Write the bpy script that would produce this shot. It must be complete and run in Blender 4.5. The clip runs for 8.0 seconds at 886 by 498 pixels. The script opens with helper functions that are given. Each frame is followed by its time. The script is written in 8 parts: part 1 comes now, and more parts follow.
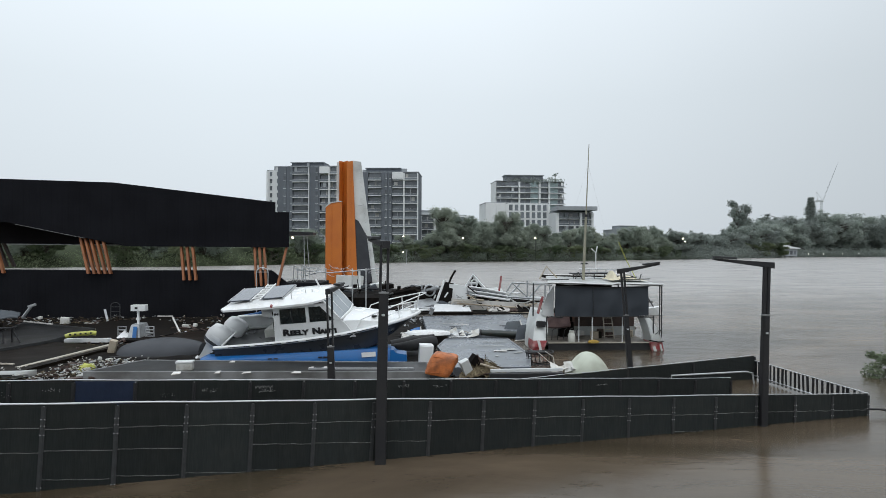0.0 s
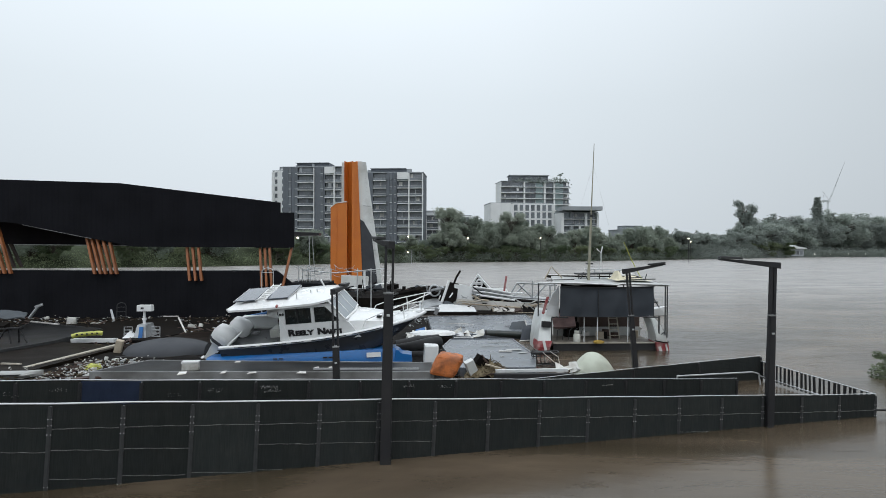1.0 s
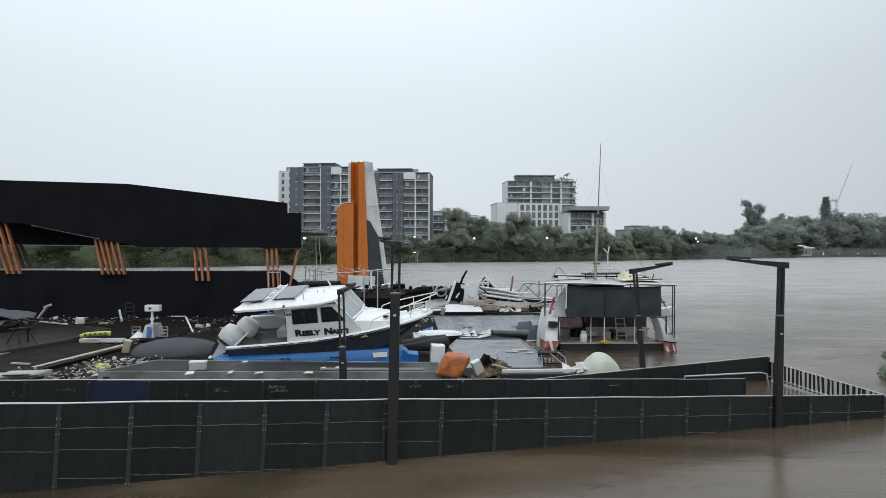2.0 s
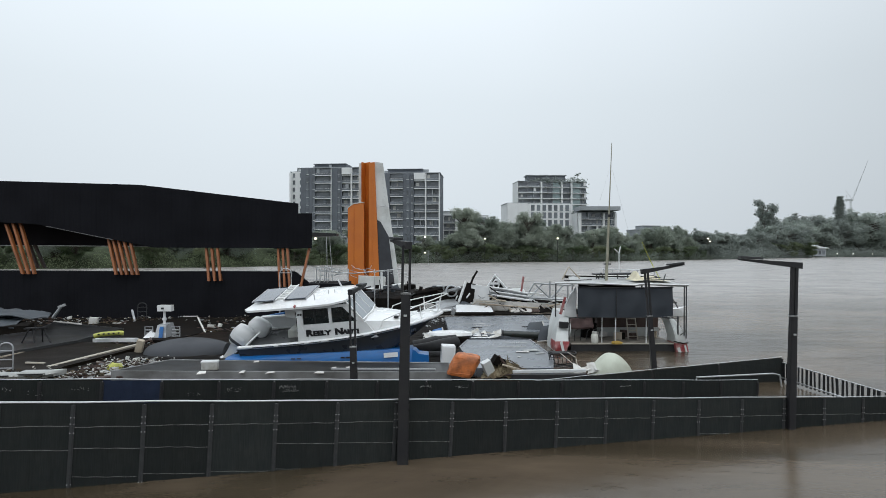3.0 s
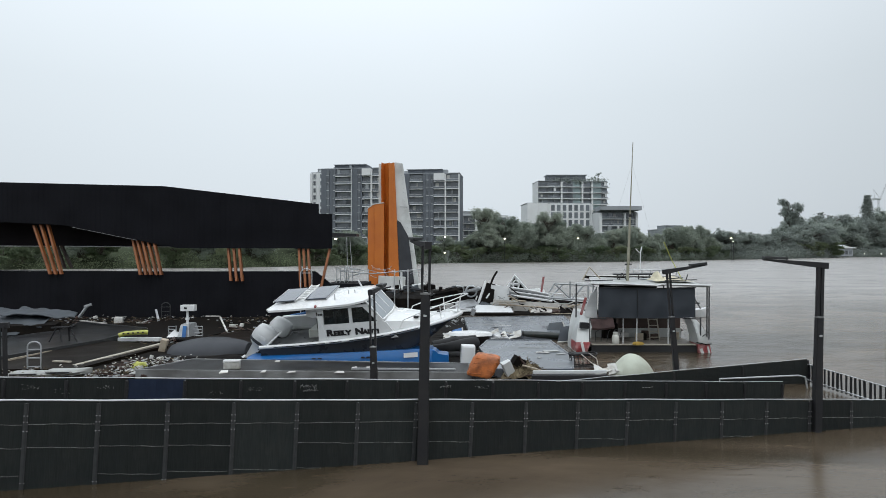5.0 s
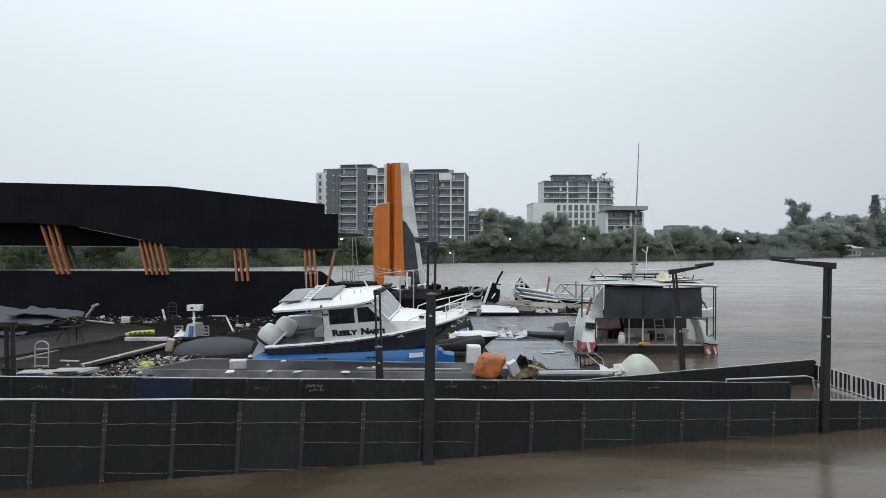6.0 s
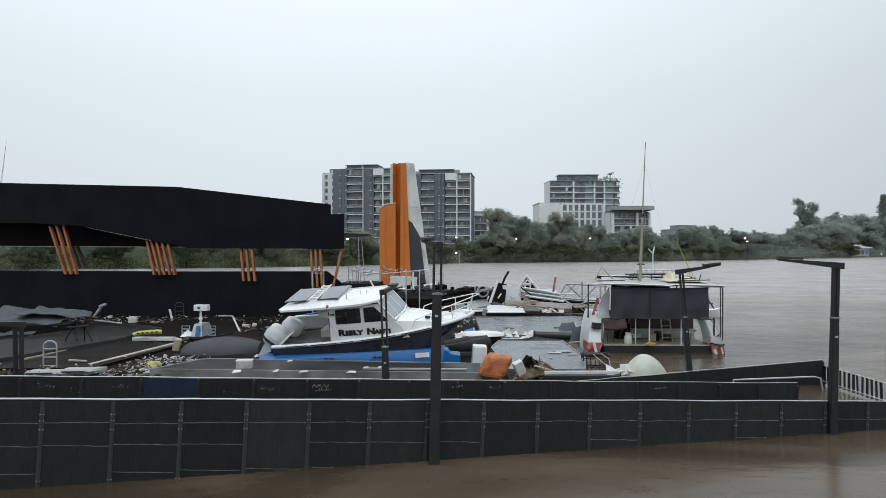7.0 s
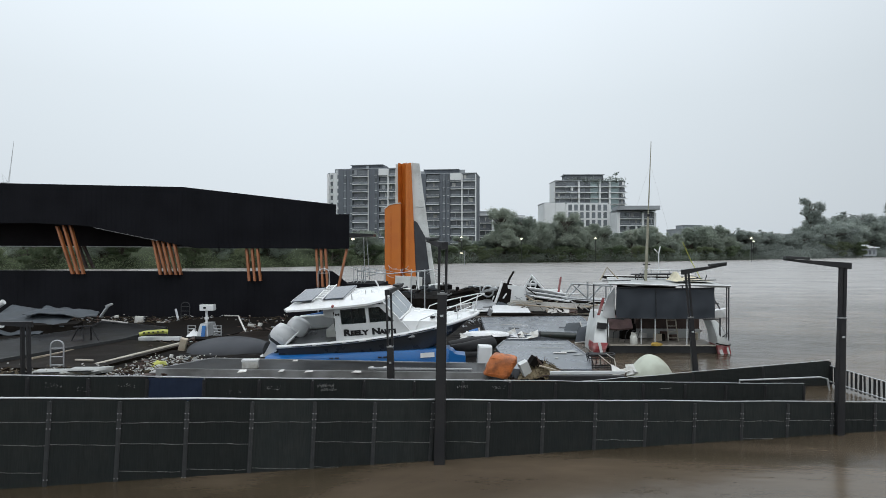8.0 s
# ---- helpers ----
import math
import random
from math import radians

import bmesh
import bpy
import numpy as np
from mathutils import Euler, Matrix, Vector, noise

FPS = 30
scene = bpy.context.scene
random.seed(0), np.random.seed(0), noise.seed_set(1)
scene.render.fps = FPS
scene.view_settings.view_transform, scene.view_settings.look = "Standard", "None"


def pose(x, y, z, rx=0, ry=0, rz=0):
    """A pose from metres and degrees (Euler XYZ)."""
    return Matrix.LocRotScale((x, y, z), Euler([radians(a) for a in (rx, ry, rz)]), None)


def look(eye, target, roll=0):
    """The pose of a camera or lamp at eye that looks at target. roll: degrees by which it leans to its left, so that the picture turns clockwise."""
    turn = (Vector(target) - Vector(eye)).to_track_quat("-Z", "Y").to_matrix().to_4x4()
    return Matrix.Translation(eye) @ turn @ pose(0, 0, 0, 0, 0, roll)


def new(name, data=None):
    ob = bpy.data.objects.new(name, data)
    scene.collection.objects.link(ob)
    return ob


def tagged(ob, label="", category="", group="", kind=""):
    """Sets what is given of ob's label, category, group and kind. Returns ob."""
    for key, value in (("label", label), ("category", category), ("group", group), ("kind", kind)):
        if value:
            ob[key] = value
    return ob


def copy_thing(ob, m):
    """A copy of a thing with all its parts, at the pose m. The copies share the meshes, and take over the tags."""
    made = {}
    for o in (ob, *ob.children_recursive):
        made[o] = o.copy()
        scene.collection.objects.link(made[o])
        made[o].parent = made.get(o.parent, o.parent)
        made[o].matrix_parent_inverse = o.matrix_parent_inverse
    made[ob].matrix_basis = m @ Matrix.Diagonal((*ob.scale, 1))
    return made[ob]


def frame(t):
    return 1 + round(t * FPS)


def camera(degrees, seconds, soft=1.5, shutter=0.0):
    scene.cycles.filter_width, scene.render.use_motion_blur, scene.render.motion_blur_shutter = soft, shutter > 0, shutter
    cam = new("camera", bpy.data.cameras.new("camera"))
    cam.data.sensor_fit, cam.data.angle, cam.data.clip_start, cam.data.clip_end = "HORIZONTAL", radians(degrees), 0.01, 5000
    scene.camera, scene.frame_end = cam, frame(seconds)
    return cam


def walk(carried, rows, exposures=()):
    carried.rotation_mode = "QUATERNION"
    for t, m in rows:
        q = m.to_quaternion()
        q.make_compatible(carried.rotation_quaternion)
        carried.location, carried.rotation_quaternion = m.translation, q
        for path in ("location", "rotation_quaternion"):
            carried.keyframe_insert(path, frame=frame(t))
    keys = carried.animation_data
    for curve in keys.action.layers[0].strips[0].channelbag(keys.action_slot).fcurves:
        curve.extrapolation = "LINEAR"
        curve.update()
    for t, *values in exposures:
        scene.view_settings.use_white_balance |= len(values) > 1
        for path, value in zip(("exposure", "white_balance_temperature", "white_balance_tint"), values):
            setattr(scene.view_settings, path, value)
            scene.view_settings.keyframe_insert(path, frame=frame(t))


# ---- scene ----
cam = camera(68.25, 8.0, soft=0.8)
EYE = 3.4
# seconds, heading to the right, upward tilt, clockwise roll: the camera hovers in one spot and turns
ROWS = [
    (0.0, 3.108, -0.065, -0.150),
    (0.5, 2.890, -0.062, -0.138),
    (1.0, 2.675, -0.046, -0.115),
    (1.5, 2.427, -0.045, -0.090),
    (3.0, 1.199, -0.015, -0.034),
    (3.5, 0.592, -0.008, -0.020),
    (4.0, 0.000, 0.000, 0.000),
    (4.5, -0.303, 0.004, 0.008),
    (6.0, -1.018, 0.008, 0.010),
    (6.5, -1.289, 0.009, 0.020),
    (7.0, -1.541, 0.014, 0.030),
    (7.5, -1.785, 0.016, 0.032),
    (8.0, -1.992, 0.012, 0.034),
]
walk(cam, [(t, pose(0, 0, EYE, 90.25 + tilt, 0, -head) @ pose(0, 0, 0, 0, 0, -roll)) for t, head, tilt, roll in ROWS],
     exposures=[(0.0, 0.0), (8.0, 0.0)])

# ---- light: a bright, wet, overcast sky ----
SUN_HIGH, SUN_TURN = 62.0, 200.0
world = bpy.data.worlds.new("overcast_sky")
scene.world = world
world.use_nodes = True
wn, wl = world.node_tree.nodes, world.node_tree.links
wn.clear()
w_out = wn.new("ShaderNodeOutputWorld")
w_bg = wn.new("ShaderNodeBackground")
w_bg.inputs["Strength"].default_value = 1.0
sky = wn.new("ShaderNodeTexSky")
sky.sky_type, sky.sun_disc = "NISHITA", False
sky.sun_elevation, sky.sun_rotation = radians(SUN_HIGH), radians(SUN_TURN)
sky.dust_density, sky.air_density = 6.0, 1.0
sky_low = wn.new("ShaderNodeVectorMath")
sky_low.operation = "SCALE"
sky_low.inputs["Scale"].default_value = 0.05
wl.new(sky.outputs["Color"], sky_low.inputs[0])
w_co = wn.new("ShaderNodeTexCoord")
w_sep = wn.new("ShaderNodeSeparateXYZ")
wl.new(w_co.outputs["Generated"], w_sep.inputs["Vector"])
w_cloud = wn.new("ShaderNodeTexNoise")
w_cloud.inputs["Scale"].default_value = 1.6
w_cloud.inputs["Detail"].default_value = 3.0
wl.new(w_co.outputs["Generated"], w_cloud.inputs["Vector"])
w_add = wn.new("ShaderNodeMath")
w_add.operation = "MULTIPLY_ADD"
w_add.inputs[1].default_value = 0.10
wl.new(w_cloud.outputs["Fac"], w_add.inputs[0])
wl.new(w_sep.outputs["Z"], w_add.inputs[2])
w_ramp = wn.new("ShaderNodeValToRGB")
w_ramp.color_ramp.elements[0].position, w_ramp.color_ramp.elements[0].color = 0.03, (0.665, 0.73, 0.785, 1)
w_ramp.color_ramp.elements[1].position, w_ramp.color_ramp.elements[1].color = 0.95, (1.36, 1.48, 1.60, 1)
w_mid = w_ramp.color_ramp.elements.new(0.28)
w_mid.color = (0.775, 0.855, 0.915, 1)
wl.new(w_add.outputs["Value"], w_ramp.inputs["Fac"])
w_mix = wn.new("ShaderNodeMix")
w_mix.data_type = "RGBA"
w_mix.inputs["Factor"].default_value = 0.92
wl.new(sky_low.outputs["Vector"], w_mix.inputs["A"])
wl.new(w_ramp.outputs["Color"], w_mix.inputs["B"])
# the cloud is brightest ahead, where the hidden sun stands, and greyer to both sides
w_side = wn.new("ShaderNodeMath")
w_side.operation = "MULTIPLY_ADD"
w_side.inputs[1].default_value, w_side.inputs[2].default_value = 0.36, 0.15
wl.new(w_sep.outputs["X"], w_side.inputs[0])
w_fall = wn.new("ShaderNodeMath")
w_fall.operation = "MULTIPLY"
wl.new(w_sep.outputs["X"], w_fall.inputs[0])
wl.new(w_side.outputs["Value"], w_fall.inputs[1])
w_gain = wn.new("ShaderNodeMath")
w_gain.operation = "SUBTRACT"
w_gain.inputs[0].default_value = 1.06
wl.new(w_fall.outputs["Value"], w_gain.inputs[1])
w_lit = wn.new("ShaderNodeVectorMath")
w_lit.operation = "SCALE"
wl.new(w_mix.outputs["Result"], w_lit.inputs[0])
wl.new(w_gain.outputs["Value"], w_lit.inputs["Scale"])
wl.new(w_lit.outputs["Vector"], w_bg.inputs["Color"])
wl.new(w_bg.outputs["Background"], w_out.inputs["Surface"])

sun_data = bpy.data.lights.new("sun", "SUN")
sun_data.energy, sun_data.angle, sun_data.color = 0.5, radians(30), (1.0, 0.97, 0.92)
sun = new("sun", sun_data)
sun.matrix_world = look((20, -30, 80), (0, 25, 0))


# ---- materials ----
def material(name, color, rough=0.6, metal=0.0, vary=0.25, scale=6.0, bump=0.15, fine=60.0, dirt=None, dirt_amount=0.35, spec=0.5, random_tone=0.0, coat=0.0):
    """A surface with large stains, fine grain, relief and, where given, a second dirt colour."""
    m = bpy.data.materials.new(name)
    m.use_nodes = True
    n, l = m.node_tree.nodes, m.node_tree.links
    b = n["Principled BSDF"]
    b.inputs["Metallic"].default_value = metal
    b.inputs["Specular IOR Level"].default_value = spec
    b.inputs["Coat Weight"].default_value = coat
    co = n.new("ShaderNodeTexCoord")
    big, small = n.new("ShaderNodeTexNoise"), n.new("ShaderNodeTexNoise")
    big.inputs["Scale"].default_value, big.inputs["Detail"].default_value = scale, 5.0
    small.inputs["Scale"].default_value, small.inputs["Detail"].default_value = fine, 3.0
    l.new(co.outputs["Object"], big.inputs["Vector"])
    l.new(co.outputs["Object"], small.inputs["Vector"])
    mix = n.new("ShaderNodeMix")
    mix.data_type = "RGBA"
    other = dirt or tuple(c * (1 - vary) for c in color)
    mix.inputs["A"].default_value, mix.inputs["B"].default_value = (*color, 1), (*other, 1)
    ramp = n.new("ShaderNodeMapRange")
    ramp.inputs["From Min"].default_value, ramp.inputs["From Max"].default_value = 0.42, 0.72
    ramp.inputs["To Max"].default_value = dirt_amount if dirt else 1.0
    l.new(big.outputs["Fac"], ramp.inputs["Value"])
    l.new(ramp.outputs["Result"], mix.inputs["Factor"])
    grain = n.new("ShaderNodeHueSaturation")
    l.new(mix.outputs["Result"], grain.inputs["Color"])
    gv = n.new("ShaderNodeMapRange")
    gv.inputs["To Min"].default_value, gv.inputs["To Max"].default_value = 1 - vary * 0.6, 1 + vary * 0.6
    l.new(small.outputs["Fac"], gv.inputs["Value"])
    if random_tone:
        info = n.new("ShaderNodeObjectInfo")
        rv = n.new("ShaderNodeMapRange")
        rv.inputs["To Min"].default_value, rv.inputs["To Max"].default_value = 1 - random_tone, 1 + random_tone
        l.new(info.outputs["Random"], rv.inputs["Value"])
        mul = n.new("ShaderNodeMath")
        mul.operation = "MULTIPLY"
        l.new(gv.outputs["Result"], mul.inputs[0])
        l.new(rv.outputs["Result"], mul.inputs[1])
        l.new(mul.outputs["Value"], grain.inputs["Value"])
    else:
        l.new(gv.outputs["Result"], grain.inputs["Value"])
    l.new(grain.outputs["Color"], b.inputs["Base Color"])
    rr = n.new("ShaderNodeMapRange")
    rr.inputs["To Min"].default_value, rr.inputs["To Max"].default_value = max(rough - 0.12, 0.02), min(rough + 0.12, 1)
    l.new(big.outputs["Fac"], rr.inputs["Value"])
    l.new(rr.outputs["Result"], b.inputs["Roughness"])
    if bump:
        bn = n.new("ShaderNodeBump")
        bn.inputs["Strength"].default_value, bn.inputs["Distance"].default_value = bump, 0.01
        l.new(small.outputs["Fac"], bn.inputs["Height"])
        l.new(bn.outputs["Normal"], b.inputs["Normal"])
    return m


def lamp_material(name, color, strength):
    m = bpy.data.materials.new(name)
    m.use_nodes = True
    b = m.node_tree.nodes["Principled BSDF"]
    b.inputs["Base Color"].default_value = (*color, 1)
    b.inputs["Emission Color"].default_value = (*color, 1)
    b.inputs["Emission Strength"].default_value = strength
    return m


def water_material():
    m = bpy.data.materials.new("flood_water")
    m.use_nodes = True
    n, l = m.node_tree.nodes, m.node_tree.links
    b = n["Principled BSDF"]
    b.inputs["IOR"].default_value = 1.33
    b.inputs["Roughness"].default_value = 0.16
    co = n.new("ShaderNodeTexCoord")
    silt = n.new("ShaderNodeTexNoise")
    silt.inputs["Scale"].default_value, silt.inputs["Detail"].default_value, silt.inputs["Distortion"].default_value = 0.22, 6.0, 1.2
    stretch = n.new("ShaderNodeMapping")
    stretch.inputs["Scale"].default_value = (0.48, 1.0, 1.0)
    stretch.inputs["Rotation"].default_value = (0, 0, radians(12))
    l.new(co.outputs["Object"], stretch.inputs["Vector"])
    l.new(stretch.outputs["Vector"], silt.inputs["Vector"])
    ramp = n.new("ShaderNodeValToRGB")
    ramp.color_ramp.elements[0].position, ramp.color_ramp.elements[0].color = 0.40, (0.060, 0.046, 0.029, 1)
    ramp.color_ramp.elements[1].position, ramp.color_ramp.elements[1].color = 0.64, (0.122, 0.092, 0.064, 1)
    l.new(silt.outputs["Fac"], ramp.inputs["Fac"])
    waves = n.new("ShaderNodeTexNoise")
    waves.inputs["Scale"].default_value, waves.inputs["Detail"].default_value, waves.inputs["Distortion"].default_value = 0.9, 5.0, 1.5
    l.new(stretch.outputs["Vector"], waves.inputs["Vector"])
    ripple = n.new("ShaderNodeTexNoise")
    ripple.inputs["Scale"].default_value, ripple.inputs["Detail"].default_value = 5.0, 3.0
    l.new(stretch.outputs["Vector"], ripple.inputs["Vector"])
    # sheltered and smooth by the ramp, churned up in the open river
    where = n.new("ShaderNodeSeparateXYZ")
    l.new(co.outputs["Object"], where.inputs["Vector"])
    rough = n.new("ShaderNodeMapRange")
    rough.inputs["From Min"].default_value, rough.inputs["From Max"].default_value = 13.0, 45.0
    rough.inputs["To Min"].default_value, rough.inputs["To Max"].default_value = 0.22, 0.25
    l.new(where.outputs["Y"], rough.inputs["Value"])
    l.new(rough.outputs["Result"], b.inputs["Roughness"])
    # farther out the silt colour pales: sky sheen put into the base colour
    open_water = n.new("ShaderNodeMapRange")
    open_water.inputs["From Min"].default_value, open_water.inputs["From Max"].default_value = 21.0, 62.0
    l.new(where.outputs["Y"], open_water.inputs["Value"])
    far_sheen = n.new("ShaderNodeMix")
    far_sheen.data_type = "RGBA"
    far_sheen.inputs["B"].default_value = (0.335, 0.315, 0.295, 1)
    l.new(open_water.outputs["Result"], far_sheen.inputs["Factor"])
    l.new(ramp.outputs["Color"], far_sheen.inputs["A"])
    # long boils and current lines of the open river
    boils = n.new("ShaderNodeTexNoise")
    boils.inputs["Scale"].default_value, boils.inputs["Detail"].default_value, boils.inputs["Distortion"].default_value = 0.22, 7.0, 1.8
    boils.inputs["Roughness"].default_value = 0.65
    l.new(stretch.outputs["Vector"], boils.inputs["Vector"])
    b0 = n.new("ShaderNodeBump")
    b0.inputs["Distance"].default_value = 0.8
    surge = n.new("ShaderNodeMapRange")
    surge.inputs["From Min"].default_value, surge.inputs["From Max"].default_value = 18.0, 60.0
    surge.inputs["To Min"].default_value, surge.inputs["To Max"].default_value = 0.015, 0.42
    l.new(where.outputs["Y"], surge.inputs["Value"])
    l.new(surge.outputs["Result"], b0.inputs["Strength"])
    l.new(boils.outputs["Fac"], b0.inputs["Height"])
    # ripple light and dark is also put into the colour, as streaks
    lines = n.new("ShaderNodeMapRange")
    lines.inputs["From Min"].default_value, lines.inputs["From Max"].default_value = 0.35, 0.68
    lines.inputs["To Min"].default_value, lines.inputs["To Max"].default_value = 0.74, 1.14
    l.new(boils.outputs["Fac"], lines.inputs["Value"])
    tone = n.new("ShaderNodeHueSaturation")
    l.new(far_sheen.outputs["Result"], tone.inputs["Color"])
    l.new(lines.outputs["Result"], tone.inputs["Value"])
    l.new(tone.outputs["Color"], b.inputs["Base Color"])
    b1, b2 = n.new("ShaderNodeBump"), n.new("ShaderNodeBump")
    l.new(b0.outputs["Normal"], b1.inputs["Normal"])
    swell = n.new("ShaderNodeMapRange")
    swell.inputs["From Min"].default_value, swell.inputs["From Max"].default_value = 14.0, 34.0
    swell.inputs["To Min"].default_value, swell.inputs["To Max"].default_value = 0.05, 0.56
    l.new(where.outputs["Y"], swell.inputs["Value"])
    l.new(swell.outputs["Result"], b1.inputs["Strength"])
    b1.inputs["Distance"].default_value = 0.34
    b2.inputs["Strength"].default_value, b2.inputs["Distance"].default_value = 0.14, 0.02
    l.new(waves.outputs["Fac"], b1.inputs["Height"])
    l.new(ripple.outputs["Fac"], b2.inputs["Height"])
    l.new(b1.outputs["Normal"], b2.inputs["Normal"])
    l.new(b2.outputs["Normal"], b.inputs["Normal"])
    return m


def glass_material(name, tint, rough=0.03):
    """Dark window glass: sheer reflections over a deep tint."""
    m = bpy.data.materials.new(name)
    m.use_nodes = True
    b = m.node_tree.nodes["Principled BSDF"]
    b.inputs["Base Color"].default_value = (*tint, 1)
    b.inputs["Roughness"].default_value = rough
    b.inputs["Specular IOR Level"].default_value = 0.7
    return m


def leaf_material(name, dark, light):
    m = bpy.data.materials.new(name)
    m.use_nodes = True
    n, l = m.node_tree.nodes, m.node_tree.links
    b = n["Principled BSDF"]
    b.inputs["Roughness"].default_value = 0.75
    b.inputs["Specular IOR Level"].default_value = 0.25
    geo, info = n.new("ShaderNodeNewGeometry"), n.new("ShaderNodeObjectInfo")
    ramp = n.new("ShaderNodeValToRGB")
    ramp.color_ramp.elements[0].color, ramp.color_ramp.elements[1].color = (*dark, 1), (*light, 1)
    l.new(geo.outputs["Random Per Island"], ramp.inputs["Fac"])
    hue = n.new("ShaderNodeHueSaturation")
    tone = n.new("ShaderNodeMapRange")
    tone.inputs["To Min"].default_value, tone.inputs["To Max"].default_value = 0.76, 1.14
    l.new(info.outputs["Random"], tone.inputs["Value"])
    drift = n.new("ShaderNodeMapRange")
    drift.inputs["To Min"].default_value, drift.inputs["To Max"].default_value = 0.53, 0.475
    l.new(info.outputs["Random"], drift.inputs["Value"])
    l.new(drift.outputs["Result"], hue.inputs["Hue"])
    l.new(tone.outputs["Result"], hue.inputs["Value"])
    l.new(ramp.outputs["Color"], hue.inputs["Color"])
    l.new(hue.outputs["Color"], b.inputs["Base Color"])
    glow = n.new("ShaderNodeBsdfTranslucent")
    l.new(hue.outputs["Color"], glow.inputs["Color"])
    both = n.new("ShaderNodeMixShader")
    both.inputs["Fac"].default_value = 0.6
    l.new(b.outputs["BSDF"], both.inputs[1])
    l.new(glow.outputs["BSDF"], both.inputs[2])
    l.new(both.outputs["Shader"], n["Material Output"].inputs["Surface"])
    return m


M_WATER = water_material()
M_BLACK_CLAD = material("black_cladding", (0.0115, 0.0118, 0.0145), 0.8, vary=0.3, scale=0.6, fine=12, spec=0.06)
M_SOFFIT = material("dark_brown_soffit", (0.022, 0.019, 0.021), 0.8, vary=0.3, scale=0.6, fine=12, spec=0.1)
M_MESH = material("dark_fence_mesh", (0.0185, 0.0213, 0.0208), 0.8, vary=0.4, scale=2.5, fine=90, dirt=(0.036, 0.036, 0.032), dirt_amount=0.35, random_tone=0.2, spec=0.15)


def weave(m):
    """Adds the upright threads of a woven shade cloth to a material."""
    n, l = m.node_tree.nodes, m.node_tree.links
    b = n["Principled BSDF"]
    co = n.new("ShaderNodeTexCoord")
    threads = n.new("ShaderNodeTexNoise")
    threads.inputs["Scale"].default_value, threads.inputs["Detail"].default_value = 1.0, 4.0
    thin = n.new("ShaderNodeMapping")
    thin.inputs["Scale"].default_value = (55.0, 1.0, 3.5)
    l.new(co.outputs["Object"], thin.inputs["Vector"])
    l.new(thin.outputs["Vector"], threads.inputs["Vector"])
    tone = n.new("ShaderNodeMapRange")
    tone.inputs["From Min"].default_value, tone.inputs["From Max"].default_value = 0.3, 0.7
    tone.inputs["To Min"].default_value, tone.inputs["To Max"].default_value = 0.84, 1.22
    l.new(threads.outputs["Fac"], tone.inputs["Value"])
    old = b.inputs["Base Color"].links[0].from_socket
    hue = n.new("ShaderNodeHueSaturation")
    l.new(old, hue.inputs["Color"])
    l.new(tone.outputs["Result"], hue.inputs["Value"])
    l.new(hue.outputs["Color"], b.inputs["Base Color"])
    return m


weave(M_MESH)
M_MESH_BLUE = material("blue_fence_mesh", (0.012, 0.021, 0.047), 0.75, vary=0.3, scale=2.5, fine=90, spec=0.3)
M_POST = material("fence_post_steel", (0.030, 0.031, 0.032), 0.55, metal=0.0, vary=0.3)
M_POST_DARK = material("black_lamp_paint", (0.016, 0.016, 0.018), 0.5, vary=0.3, scale=3, dirt=(0.05, 0.045, 0.04), dirt_amount=0.3, spec=0.35)
M_ALU = material("aluminium_rail", (0.55, 0.56, 0.57), 0.35, metal=0.5, vary=0.2, scale=3)
M_BOLT = material("zinc_bolt", (0.58, 0.58, 0.57), 0.35, metal=0.6, vary=0.2)
M_STITCH = material("pale_cable_ties", (0.27, 0.27, 0.26), 0.6, vary=0.3, fine=30)
M_ORANGE = material("orange_paint", (0.52, 0.15, 0.018), 0.5, vary=0.18, scale=0.7, fine=14, dirt=(0.42, 0.11, 0.02), dirt_amount=0.5)
# the hall fins' shade is put into this darker orange, besides the weathering
M_ORANGE_DARK = material("weathered_orange_paint", (0.26, 0.085, 0.022), 0.55, vary=0.35, scale=1.2, fine=20, dirt=(0.10, 0.035, 0.014), dirt_amount=0.6)
M_WHITE_CLAD = material("weathered_white_cladding", (0.62, 0.64, 0.63), 0.55, vary=0.15, scale=0.8, fine=9, dirt=(0.30, 0.30, 0.28), dirt_amount=0.6)
M_DARK_PANEL = material("charcoal_panel", (0.05, 0.053, 0.06), 0.6, vary=0.3, scale=0.8, spec=0.25)
M_GEL = material("white_gelcoat", (0.78, 0.79, 0.79), 0.25, vary=0.06, scale=2.5, bump=0.02, dirt=(0.55, 0.53, 0.48), dirt_amount=0.35, coat=0.2)
M_GEL_GREY = material("pale_grey_gelcoat", (0.66, 0.67, 0.67), 0.35, vary=0.1, scale=2.5, bump=0.03)
M_NAVY = material("navy_black_hull_paint", (0.042, 0.044, 0.048), 0.3, vary=0.3, scale=2.0, bump=0.02, dirt=(0.07, 0.065, 0.06), dirt_amount=0.4)
M_BLUE = material("blue_hull_paint", (0.008, 0.115, 0.34), 0.35, vary=0.2, scale=2.0, bump=0.03, dirt=(0.02, 0.08, 0.24), dirt_amount=0.6)
M_GLASS = glass_material("dark_window_glass", (0.012, 0.015, 0.017))
M_CABIN_GLASS = glass_material("smoked_cabin_glass", (0.02, 0.025, 0.026))
gn, gl_links = M_CABIN_GLASS.node_tree.nodes, M_CABIN_GLASS.node_tree.links
g_clear, g_mix = gn.new("ShaderNodeBsdfTransparent"), gn.new("ShaderNodeMixShader")
